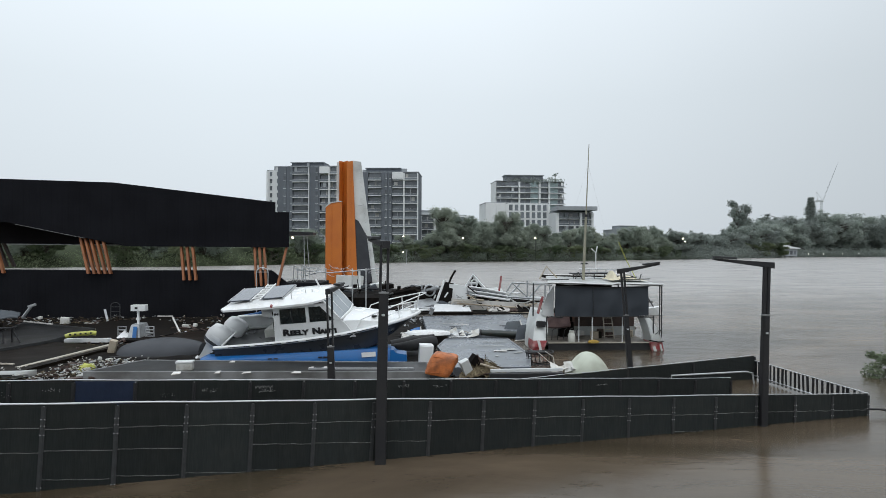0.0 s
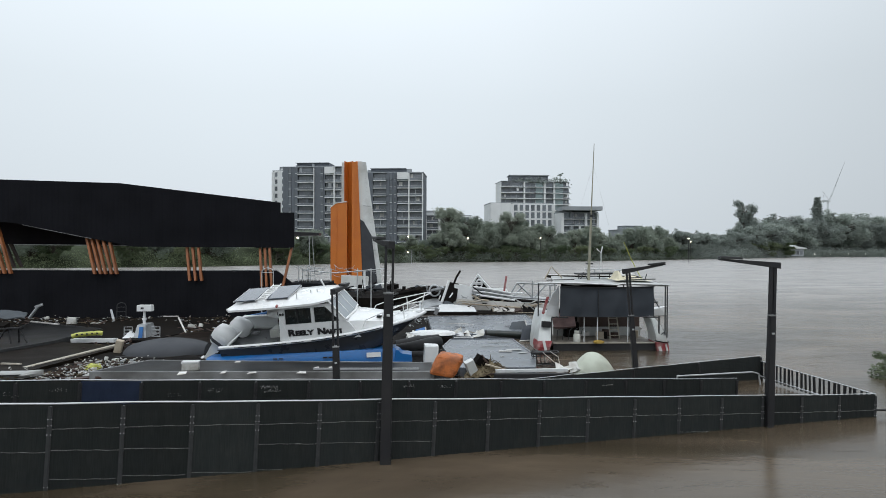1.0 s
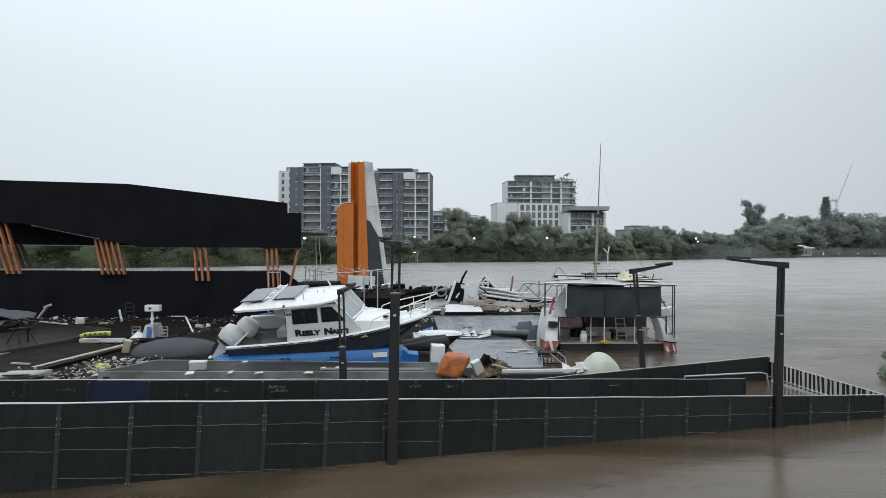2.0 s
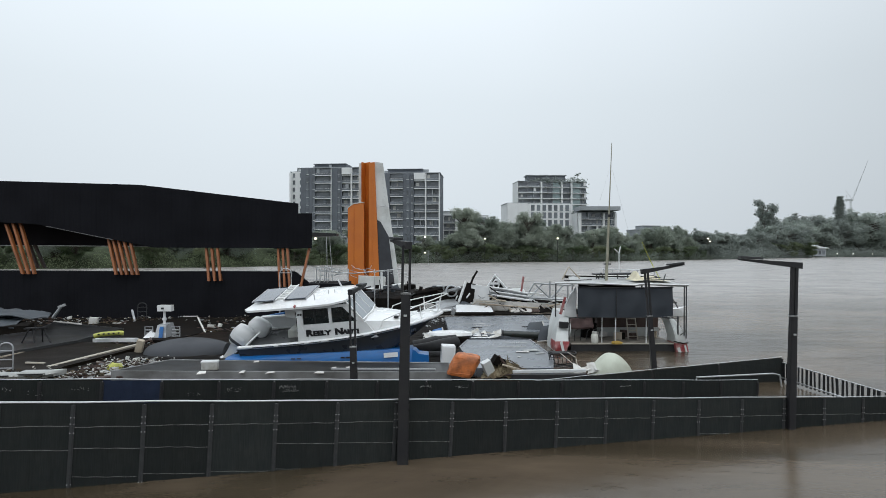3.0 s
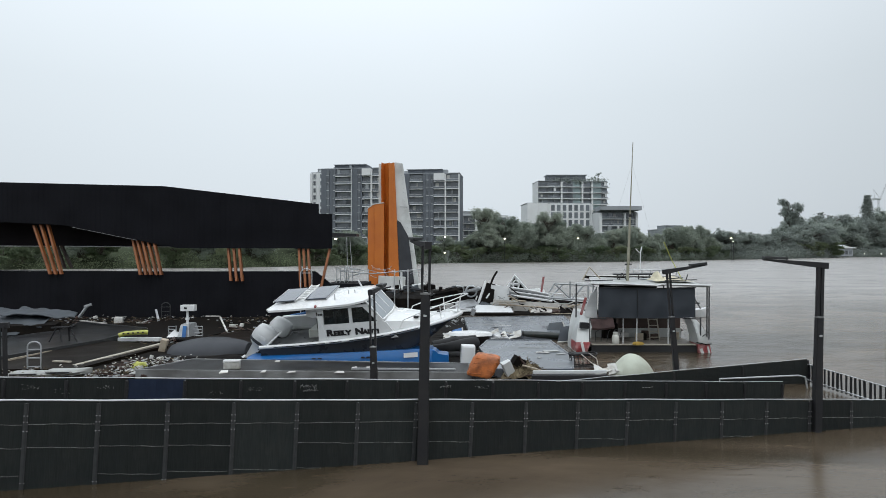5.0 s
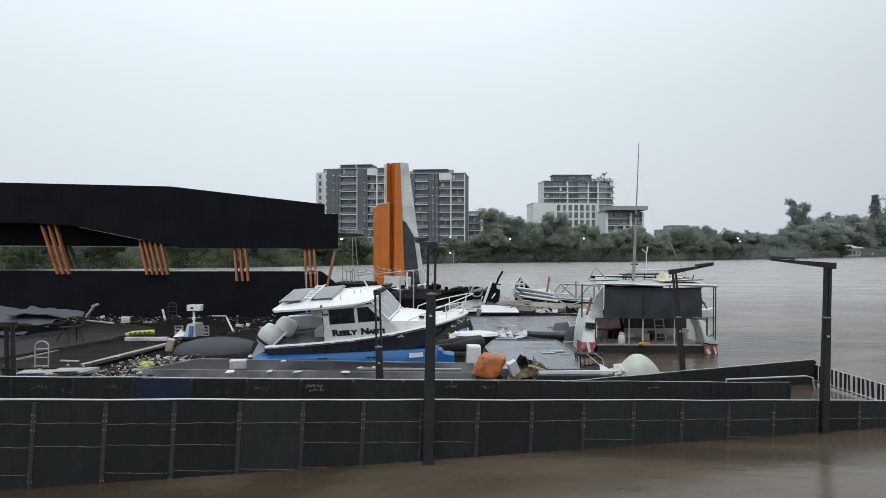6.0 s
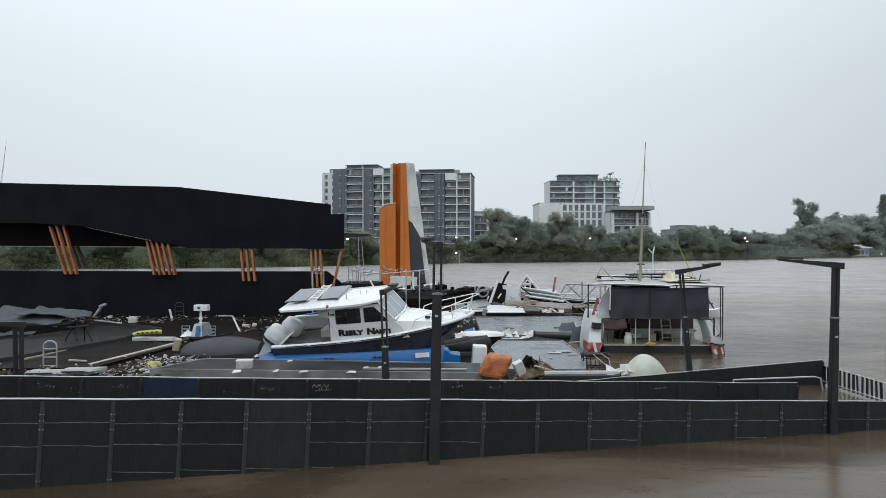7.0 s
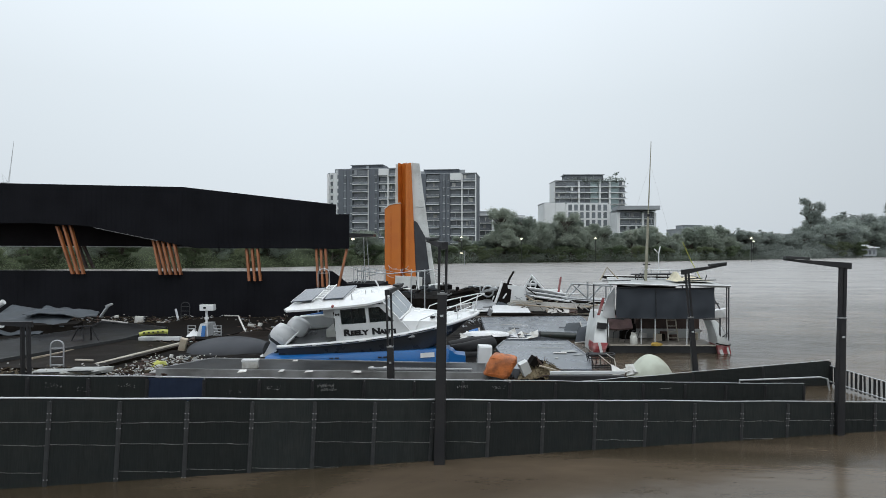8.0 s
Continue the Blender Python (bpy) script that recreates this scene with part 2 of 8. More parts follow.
g_clear.inputs["Color"].default_value, g_mix.inputs["Fac"].default_value = (0.62, 0.68, 0.66, 1), 0.55
gl_links.new(gn["Principled BSDF"].outputs["BSDF"], g_mix.inputs[1])
gl_links.new(g_clear.outputs["BSDF"], g_mix.inputs[2])
gl_links.new(g_mix.outputs["Shader"], gn["Material Output"].inputs["Surface"])
M_GLASS_PALE = glass_material("pale_windscreen_glass", (0.22, 0.25, 0.27), 0.08)
M_SOLAR = material("solar_cells", (0.07, 0.08, 0.10), 0.14, vary=0.15, scale=3, bump=0.01, coat=0.6)
M_RUBBER = material("black_rubber", (0.014, 0.014, 0.015), 0.7, vary=0.3)
M_LETTER = material("dark_lettering", (0.012, 0.012, 0.014), 0.4, vary=0.2)
M_DECK_GREY = material("wet_grey_deck_sheet", (0.115, 0.13, 0.152), 0.28, vary=0.18, scale=1.2, fine=25, bump=0.06, dirt=(0.12, 0.125, 0.13), dirt_amount=0.7)
M_DECK_DARK = material("wet_charcoal_deck", (0.016, 0.0165, 0.018), 0.32, vary=0.45, scale=1.1, fine=25, bump=0.12, dirt=(0.035, 0.03, 0.022), dirt_amount=0.5, spec=0.16)
M_DECK_EDGE = material("galvanised_deck_edge", (0.22, 0.225, 0.225), 0.4, vary=0.3, scale=1.2, dirt=(0.05, 0.046, 0.042), dirt_amount=0.8)
M_DECK_MUD = material("muddy_brown_deck", (0.013, 0.0095, 0.007), 0.4, vary=0.45, scale=1.0, fine=30, bump=0.2, spec=0.04)
M_TARP = material("dark_blue_grey_tarp", (0.021, 0.027, 0.036), 0.6, vary=0.08, scale=2.0, fine=40)
M_TARP_GREY = material("grey_tarp", (0.050, 0.060, 0.070), 0.65, vary=0.3, scale=1.5, fine=30, dirt=(0.05, 0.05, 0.05), dirt_amount=0.5)
M_WOOD = material("bleached_timber", (0.42, 0.36, 0.28), 0.7, vary=0.3, scale=4, fine=50, bump=0.25, dirt=(0.20, 0.15, 0.10), dirt_amount=0.6)
M_WOOD_PALE = material("pale_wet_plank", (0.42, 0.39, 0.33), 0.6, vary=0.25, scale=4, fine=50, bump=0.2, dirt=(0.25, 0.20, 0.14), dirt_amount=0.5)
M_MAST = material("weathered_mast_paint", (0.30, 0.29, 0.22), 0.55, vary=0.25, scale=2.0, fine=30)
M_CREAM_CANVAS = material("cream_canvas", (0.62, 0.57, 0.42), 0.75, vary=0.2, scale=3.0, fine=50, dirt=(0.40, 0.35, 0.24), dirt_amount=0.5)
M_PINK = material("dusty_pink_cloth", (0.26, 0.17, 0.16), 0.8, vary=0.35, scale=4.0, fine=40)
M_WOOD_WORN = material("worn_grey_brown_deck", (0.22, 0.195, 0.165), 0.6, vary=0.3, scale=3, fine=40, bump=0.2, dirt=(0.07, 0.055, 0.04), dirt_amount=0.7)
M_WOOD_DARK = material("dark_stained_timber", (0.055, 0.030, 0.022), 0.55, vary=0.4, scale=3, fine=40, bump=0.2)
M_REEDS = material("brown_flood_litter", (0.055, 0.038, 0.02), 0.85, vary=0.5, scale=6, fine=70, bump=0.4, dirt=(0.17, 0.135, 0.075), dirt_amount=0.7)
M_RUST = material("rusted_orange_steel", (0.50, 0.15, 0.04), 0.5, vary=0.45, scale=5, fine=28, bump=0.5, dirt=(0.13, 0.045, 0.02), dirt_amount=0.95)
M_RED = material("faded_red_paint", (0.27, 0.03, 0.035), 0.45, vary=0.3, scale=5, dirt=(0.5, 0.45, 0.42), dirt_amount=0.5)
M_YELLOW = material("yellow_plastic", (0.43, 0.44, 0.09), 0.45, vary=0.2, scale=5)
M_OCHRE = material("ochre_canvas", (0.42, 0.27, 0.05), 0.7, vary=0.3, scale=6)
M_DOME = material("pale_green_canvas", (0.50, 0.53, 0.44), 0.6, vary=0.15, scale=2.5, fine=60, dirt=(0.33, 0.33, 0.26), dirt_amount=0.6)
M_OLIVE = material("dark_green_plastic_pipe", (0.022, 0.030, 0.028), 0.35, vary=0.3, scale=3)
M_STEEL = material("galvanised_steel", (0.42, 0.43, 0.44), 0.4, metal=0.6, vary=0.25, scale=5)
M_SCRAP = material("pale_torn_sheeting", (0.56, 0.545, 0.52), 0.5, vary=0.25, scale=1.5, fine=20, dirt=(0.25, 0.22, 0.19), dirt_amount=0.5)
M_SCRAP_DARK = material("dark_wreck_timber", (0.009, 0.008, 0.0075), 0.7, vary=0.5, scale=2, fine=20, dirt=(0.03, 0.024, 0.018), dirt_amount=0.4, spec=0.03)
M_FOAM = material("white_foam", (0.60, 0.60, 0.575), 0.7, vary=0.15, scale=6, dirt=(0.33, 0.29, 0.23), dirt_amount=0.7, random_tone=0.25)
M_CREAM = material("cream_gas_bottle_paint", (0.60, 0.60, 0.55), 0.4, vary=0.15, scale=5)
M_TOWER_DARK = material("slate_grey_render", (0.122, 0.136, 0.156), 0.7, vary=0.15, scale=0.2, fine=2.0)
M_TOWER_MID = material("mid_grey_render", (0.30, 0.32, 0.335), 0.7, vary=0.12, scale=0.2, fine=2.0)
M_TOWER_WHITE = material("white_render", (0.72, 0.73, 0.73), 0.7, vary=0.08, scale=0.2, fine=2.0)
# crane steel with the haze of its distance mixed into the colour
M_CRANE = material("pale_crane_steel", (0.50, 0.52, 0.53), 0.6, vary=0.1, scale=0.3, fine=2.0)
M_TOWER_RAIL = material("balcony_rail_glass", (0.18, 0.20, 0.22), 0.35, vary=0.2, scale=0.4, fine=1.0, bump=0, spec=0.4, random_tone=0.35)
M_CURTAIN = material("pale_window_blind", (0.42, 0.42, 0.40), 0.8, vary=0.15, scale=0.5, fine=3, random_tone=0.4)
M_CANOPY = material("weathered_canopy_sheet", (0.40, 0.41, 0.40), 0.5, vary=0.25, scale=1.2, fine=25, dirt=(0.16, 0.15, 0.13), dirt_amount=0.6)
M_MAT = material("matted_flood_litter", (0.10, 0.075, 0.04), 0.9, vary=0.6, scale=7, fine=45, bump=0.6, dirt=(0.34, 0.29, 0.19), dirt_amount=0.55)
# far window glass lightened and blued, its colour carrying the haze
M_TOWER_GLASS = material("tower_window_glass", (0.15, 0.165, 0.18), 0.2, vary=0.35, scale=0.3, fine=1.0, bump=0, spec=0.5, random_tone=0.35)
M_TOWER_GREEN = glass_material("green_tower_glass", (0.26, 0.33, 0.33), 0.15)
M_BARK = material("grey_brown_bark", (0.10, 0.085, 0.07), 0.85, vary=0.35, scale=2, fine=15, bump=0.4)
# both bank foliages are paled: distance haze put into the leaf colour
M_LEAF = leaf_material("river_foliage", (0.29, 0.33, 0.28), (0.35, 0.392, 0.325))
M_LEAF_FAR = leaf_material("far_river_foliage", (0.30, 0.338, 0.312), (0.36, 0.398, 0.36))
M_LEAF_BRIGHT = leaf_material("bright_bank_foliage", (0.14, 0.178, 0.105), (0.20, 0.238, 0.14))
M_BANK = material("muddy_grass_bank", (0.062, 0.075, 0.046), 0.95, vary=0.4, scale=0.15, fine=1.5, spec=0.02)
M_LAMP_WARM = lamp_material("warm_street_light", (1.0, 0.86, 0.66), 4.0)
M_LAMP_COOL = lamp_material("cool_street_light", (1.0, 0.97, 0.90), 3.0)


# ---- building helpers ----
def thing(name, x, y, z, label, category, group="", kind="", turn=0.0):
    ob = new(name)
    ob.empty_display_size = 0.2
    ob.matrix_basis = pose(x, y, z, 0, 0, turn)
    return tagged(ob, label, category, group, kind)


def part(name, bm, mat, parent=None, label="", smooth=False):
    """Links a bmesh as one mesh object under a thing or a part."""
    me = bpy.data.meshes.new(name)
    bmesh.ops.recalc_face_normals(bm, faces=bm.faces[:])
    bm.to_mesh(me)
    bm.free()
    me.materials.append(mat)
    if smooth:
        me.shade_smooth()
        me.set_sharp_from_angle(angle=radians(40))
    ob = new(name, me)
    ob.parent = parent
    return tagged(ob, label)


def again(ob, m, parent=None):
    """One more object on the same mesh."""
    c = new(ob.name.split(".")[0], ob.data)
    c.parent = parent or ob.parent
    c.matrix_basis = m
    for key in ob.keys():
        c[key] = ob[key]
    return c


def box(bm, x, y, z, sx, sy, sz, m=None, bevel=0.0):
    """A box with its middle at x, y, z, turned by m before that move."""
    t = Matrix.Translation((x, y, z)) @ (m or Matrix()) @ Matrix.Diagonal((sx, sy, sz, 1))
    made = bmesh.ops.create_cube(bm, size=1.0, matrix=t)["verts"]
    if bevel:
        edges = list({e for v in made for e in v.link_edges})
        bmesh.ops.bevel(bm, geom=edges, offset=bevel, segments=2, profile=0.7, affect="EDGES")
    return bm


def turn(rx=0, ry=0, rz=0):
    return pose(0, 0, 0, rx, ry, rz)


def tube(bm, points, r, sides=8, taper=None, closed=False):
    """A round bar along points; taper: its radius at the far end."""
    pts = [Vector(p) for p in points]
    rings, last = [], None
    for i, p in enumerate(pts):
        way = (pts[min(i + 1, len(pts) - 1)] - pts[max(i - 1, 0)]).normalized()
        side = last - way * last.dot(way) if last else way.orthogonal()
        side.normalize()
        last = side
        up = way.cross(side)
        rr = r if taper is None else r + (taper - r) * i / (len(pts) - 1)
        rings.append([bm.verts.new(p + side * rr * math.cos(a) + up * rr * math.sin(a)) for a in (2 * math.pi * k / sides for k in range(sides))])
    for a, b in zip(rings, rings[1:]):
        for k in range(sides):
            bm.faces.new((a[k], a[(k + 1) % sides], b[(k + 1) % sides], b[k]))
    bm.faces.new(rings[0]), bm.faces.new(rings[-1][::-1])
    return bm


def prism(bm, outline, y0, y1, bevel=0.0):
    """An outline in x and z, drawn out from y0 to y1."""
    a = [bm.verts.new((x, y0, z)) for x, z in outline]
    b = [bm.verts.new((x, y1, z)) for x, z in outline]
    faces = [bm.faces.new(a), bm.faces.new(b[::-1])]
    for i in range(len(a)):
        j = (i + 1) % len(a)
        faces.append(bm.faces.new((a[j], a[i], b[i], b[j])))
    if bevel:
        edges = list({e for f in faces for e in f.edges})
        bmesh.ops.bevel(bm, geom=edges, offset=bevel, segments=2, profile=0.7, affect="EDGES")
    return bm


def slab(bm, outline, z0, z1):
    """An outline in x and y, drawn out from z0 to z1."""
    a = [bm.verts.new((x, y, z0)) for x, y in outline]
    b = [bm.verts.new((x, y, z1)) for x, y in outline]
    bm.faces.new(a[::-1]), bm.faces.new(b)
    for i in range(len(a)):
        j = (i + 1) % len(a)
        bm.faces.new((a[i], a[j], b[j], b[i]))
    return bm


def loft(bm, sections, caps=True, around=True):
    """Skin over sections, lists of equally many points."""
    rings = [[bm.verts.new(p) for p in s] for s in sections]
    n = len(rings[0])
    for a, b in zip(rings, rings[1:]):
        for k in range(n if around else n - 1):
            bm.faces.new((a[k], a[(k + 1) % n], b[(k + 1) % n], b[k]))
    if caps:
        bm.faces.new(rings[0][::-1]), bm.faces.new(rings[-1])
    return bm


def lathe(bm, profile, x=0, y=0, z=0, sides=20):
    """Radius and height pairs, spun round the upright axis."""
    return loft(bm, [[(x + r * math.cos(a), y + r * math.sin(a), z + h) for a in (2 * math.pi * k / sides for k in range(sides))] for r, h in profile])


def sheet(bm, corners, thick, nu=12, nv=8, sag=0.0, crumple=0.0, seed=0.0):
    """A cloth or bent panel between four corners, with folds."""
    a, b, c, d = (Vector(p) for p in corners)
    up = (b - a).cross(d - a).normalized()
    rows = []
    for j in range(nv + 1):
        v, row = j / nv, []
        for i in range(nu + 1):
            u = i / nu
            p = (a * (1 - u) + b * u) * (1 - v) + (d * (1 - u) + c * u) * v
            w = noise.noise(Vector((p.x * 1.7 + seed, p.y * 1.7, p.z * 1.7))) * crumple
            row.append(p + up * w + Vector((0, 0, -sag * math.sin(math.pi * u) * math.sin(math.pi * v))))
        rows.append(row)
    top = [[bm.verts.new(p) for p in row] for row in rows]
    low = [[bm.verts.new(p - up * thick) for p in row] for row in rows]
    for j in range(nv):
        for i in range(nu):
            bm.faces.new((top[j][i], top[j][i + 1], top[j + 1][i + 1], top[j + 1][i]))
            bm.faces.new((low[j][i], low[j + 1][i], low[j + 1][i + 1], low[j][i + 1]))
    for i in range(nu):
        bm.faces.new((top[0][i], low[0][i], low[0][i + 1], top[0][i + 1]))
        bm.faces.new((top[nv][i], top[nv][i + 1], low[nv][i + 1], low[nv][i]))
    for j in range(nv):
        bm.faces.new((top[j][0], top[j + 1][0], low[j + 1][0], low[j][0]))
        bm.faces.new((top[j][nu], low[j][nu], low[j + 1][nu], top[j + 1][nu]))
    return bm


def writing(text, size, mat, parent, m, depth=0.006, shear=0.0, bold=0.0):
    """Words in the built-in font as a mesh part."""
    cu = bpy.data.curves.new("lettering", "FONT")
    cu.body, cu.size, cu.extrude, cu.shear, cu.offset = text, size, depth, shear, bold
    tmp = new("lettering", cu)
    me = bpy.data.meshes.new_from_object(tmp.evaluated_get(bpy.context.evaluated_depsgraph_get()))
    bpy.data.objects.remove(tmp)
    me.materials.clear()
    me.materials.append(mat)
    ob = new("lettering", me)
    ob.parent = parent
    ob.matrix_basis = m
    return tagged(ob, "dark block lettering")


def rnd(a, b):
    return random.uniform(a, b)


# ---- river and banks ----
bm = bmesh.new()
bmesh.ops.create_grid(bm, x_segments=8, y_segments=8, size=2600)
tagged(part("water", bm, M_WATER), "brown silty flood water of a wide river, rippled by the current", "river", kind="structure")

# far bank: the water's edge as x, y, from upstream to downstream
EDGE = [(-900, 60), (-420, 95), (-230, 95), (-97, 118), (-47, 138), (-20, 172), (3, 199), (55, 222), (113, 276), (190, 352), (270, 428), (420, 505), (700, 560), (1500, 600)]


def edge_at(x):
    for (x0, y0), (x1, y1) in zip(EDGE, EDGE[1:]):
        if x0 <= x <= x1:
            return y0 + (y1 - y0) * (x - x0) / (x1 - x0)
    return EDGE[-1][1]


bm = bmesh.new()
loft(bm, [[(x, y, -1.0) for x, y in EDGE], [(x, y + 5, 1.2) for x, y in EDGE], [(x, y + 16, 4.0) for x, y in EDGE], [(x, y + 60, 6.0) for x, y in EDGE], [(x, y + 2200, 12.0) for x, y in EDGE]], caps=False, around=False)
tagged(part("far_bank", bm, M_BANK), "low muddy grass bank under river trees", "river bank", kind="structure")

# ---- the switchback ramp with its dark mesh fences ----
RAMP_FALL = 0.0519


def fence(name, x0, x1, line, top, fall, height, step, label, first=0.0, bolts=True, stitched=True, blue=-1, deep=1, dark=False):
    """A run of mesh panels between posts along y = line[0] + line[1] * x, its top falling with x."""
    run = math.hypot(1, line[1])
    head = math.degrees(math.atan(line[1]))
    tip = math.degrees(math.atan(fall / run))
    owner = thing(name, x0, line[0] + line[1] * x0, top - fall * (x0 - first), label, "fence")
    owner.matrix_basis = owner.matrix_basis @ turn(0, 0, head) @ turn(0, tip, 0)
    length = (x1 - x0) * run / math.cos(radians(tip))
    count = max(1, round(length / step))
    gap = length / count
    bm = bmesh.new()
    box(bm, 0, 0, -height / 2 - 0.02, 0.026, 0.05, height, bevel=0.005)
    box(bm, -0.022, -0.014, -height / 2 - 0.02, 0.017, 0.010, height)
    box(bm, 0.022, -0.014, -height / 2 - 0.02, 0.017, 0.010, height)
    post = part("post", bm, M_POST_DARK if dark else M_POST, owner)
    bm = bmesh.new()
    cols, rows = 10, 6
    for side in (-0.006, 0.006):
        grid = [[bm.verts.new((0.012 + (gap - 0.024) * i / cols, side + 0.012 * math.sin(2.1 * i + 0.8 * j) * math.sin(math.pi * i / cols), 0.004 - (height - 0.03) * j / rows)) for i in range(cols + 1)] for j in range(rows + 1)]
        for j in range(rows):
            for i in range(cols):
                bm.faces.new((grid[j][i], grid[j][i + 1], grid[j + 1][i + 1], grid[j + 1][i]))
    panel = part("panel", bm, M_MESH, owner)
    bm = bmesh.new()
    for dx in (-0.024, 0.024):
        for dz in ((0.20, 0.29, 0.42, 1.16) if deep else (0.14, 0.24)):
            lathe(bm, [(0.0, 0.0), (0.008, 0.0), (0.008, 0.006), (0.003, 0.008)], sides=6)
            bmesh.ops.transform(bm, matrix=Matrix.Translation((dx, -0.018, -dz)) @ turn(90, 0, 0), verts=bm.verts[-24:])
    bolt = tagged(part("bolts", bm, M_BOLT, owner, "zinc bolt heads"), kind="stuff") if bolts else None
    bars = []
    for n, dz in enumerate((0.335, 0.66, 1.05)):
        bm = bmesh.new()
        u = 0.04
        while u < gap - 0.05:
            w = rnd(0.008, 0.026)
            box(bm, u + w / 2, -0.022, -dz + 0.012 * math.sin(u * 3.1 + n) + 0.003 * math.sin(u * 23), w, 0.004, rnd(0.004, 0.009))
            u += w + rnd(0.006, 0.016)
        bars.append(part("lacing", bm, M_STITCH, owner, "pale cable tie lacing"))
        tagged(bars[-1], kind="stuff")
    for i in range(count + 1):
        lean = rnd(-0.6, 0.6)
        if i == 0:
            post.matrix_basis = turn(0, lean, 0)
        else:
            again(post, Matrix.Translation((gap * i, 0, 0)) @ turn(0, lean, 0))
            if bolt:
                again(bolt, Matrix.Translation((gap * i, 0, 0)))
        if i < count:
            if i:
                p = again(panel, Matrix.Translation((gap * i, 0, 0)))
                if i == blue:
                    p.data = panel.data.copy()
                    p.data.materials.clear()
                    p.data.materials.append(M_MESH_BLUE)
                    tagged(p, "blue mesh panel")
                for k, bar in enumerate(bars):
                    if stitched and (k == 0 or random.random() < 0.92 - 0.35 * (i > 10) - 0.6 * (k == 2 and i > 9)):
                        again(bar, Matrix.Translation((gap * i, 0, rnd(-0.01, 0.01))))
            if not stitched and i == 0:
                for bar in bars:
                    bpy.data.objects.remove(bar)
    bm = bmesh.new()
    tube(bm, [(length * i / 40, 0, 0.022 + 0.008 * math.sin(i * 1.3) * math.sin(i * 0.37)) for i in range(41)], 0.010 if dark else 0.017, 8, taper=0.006 if dark else 0.008)
    part("handrail", bm, M_ALU, owner, "bright aluminium handrail", smooth=True)
    return owner


fence("ramp_fence", -10.64, 9.58, (10.79, 0.2427), 1.255, RAMP_FALL, 1.5, 0.9486, "dark mesh ramp fence with bright aluminium handrail standing in flood water", first=-6.07)
fence("ramp_fence", -11.81, 7.18, (12.42, 0.2427), 1.265, RAMP_FALL, 1.5, 0.9375, "dark mesh ramp fence, one panel blue, behind the front fence", first=-6.07, stitched=False, bolts=False, blue=7, dark=True)
fence("ramp_fence", -2.0, 9.26, (14.75, 0.2427), 0.62, -0.041, 0.7, 1.9, "low dark mesh fence of the lower ramp, half sunk", first=9.26, stitched=False, bolts=False, deep=0, dark=True)

# end railing of the turning platform, dark and pale bars
rail = thing("platform_railing", 9.26, 17.0, 0.0, "black and white barred railing at the end of the flooded platform", "railing")
END_RAIL = (0.32, -3.9, -0.10)
bm = bmesh.new()
tube(bm, [(0, 0, 0.50), (END_RAIL[0], END_RAIL[1], 0.46)], 0.013, 8)
part("handrail", bm, M_ALU, rail, "pale aluminium top rail", smooth=True)
bm = bmesh.new()
tube(bm, [(0, 0, 0.10), (END_RAIL[0], END_RAIL[1], 0.07)], 0.022, 8)
part("bottom_rail", bm, M_ALU, rail, smooth=True)
bm = bmesh.new()
box(bm, 0, 0, 0.27, 0.02, 0.085, 0.44, bevel=0.003)
bar = part("flat_bar", bm, M_POST_DARK, rail)
bar.matrix_basis = Matrix.Translation((0.01, -0.08, 0))
for i in range(1, 25):
    f = (i + 0.35) / 25.0
    again(bar, Matrix.Translation((END_RAIL[0] * f, END_RAIL[1] * f, -0.04 * f)) @ turn(rnd(-4, 4), 0, rnd(-6, 6)) @ Matrix.Diagonal((1, rnd(0.4, 1.1), 1, 1)))

# bent pipe rail between the fences
pipe_rail = thing("bottom_pipe", 6.6, 16.0, 0.06, "pale pipe rail standing just above the flood water", "pipe")
bm = bmesh.new()
tube(bm, [(-0.08, -0.1, -0.3), (-0.05, -0.1, 0.265), (1.0, 0.1, 0.27), (2.06, 0.3, 0.275), (2.25, 0.34, 0.23), (2.35, 0.36, -0.3)], 0.022, 8)
part("pipe", bm, M_ALU, pipe_rail, smooth=True)

cable = thing("mooring_cable", 9.6, 13.1, 0.0, "black cable trailing from the fence end across the water", "cable")
bm = bmesh.new()
tube(bm, [(-0.1, 0, 0.14), (0.25, 0.0, 0.13), (0.6, -0.1, 0.06), (1.2, -0.35, -0.02), (2.4, -0.5, -0.05)], 0.022, 6)
part("cable_run", bm, M_RUBBER, cable, smooth=True)


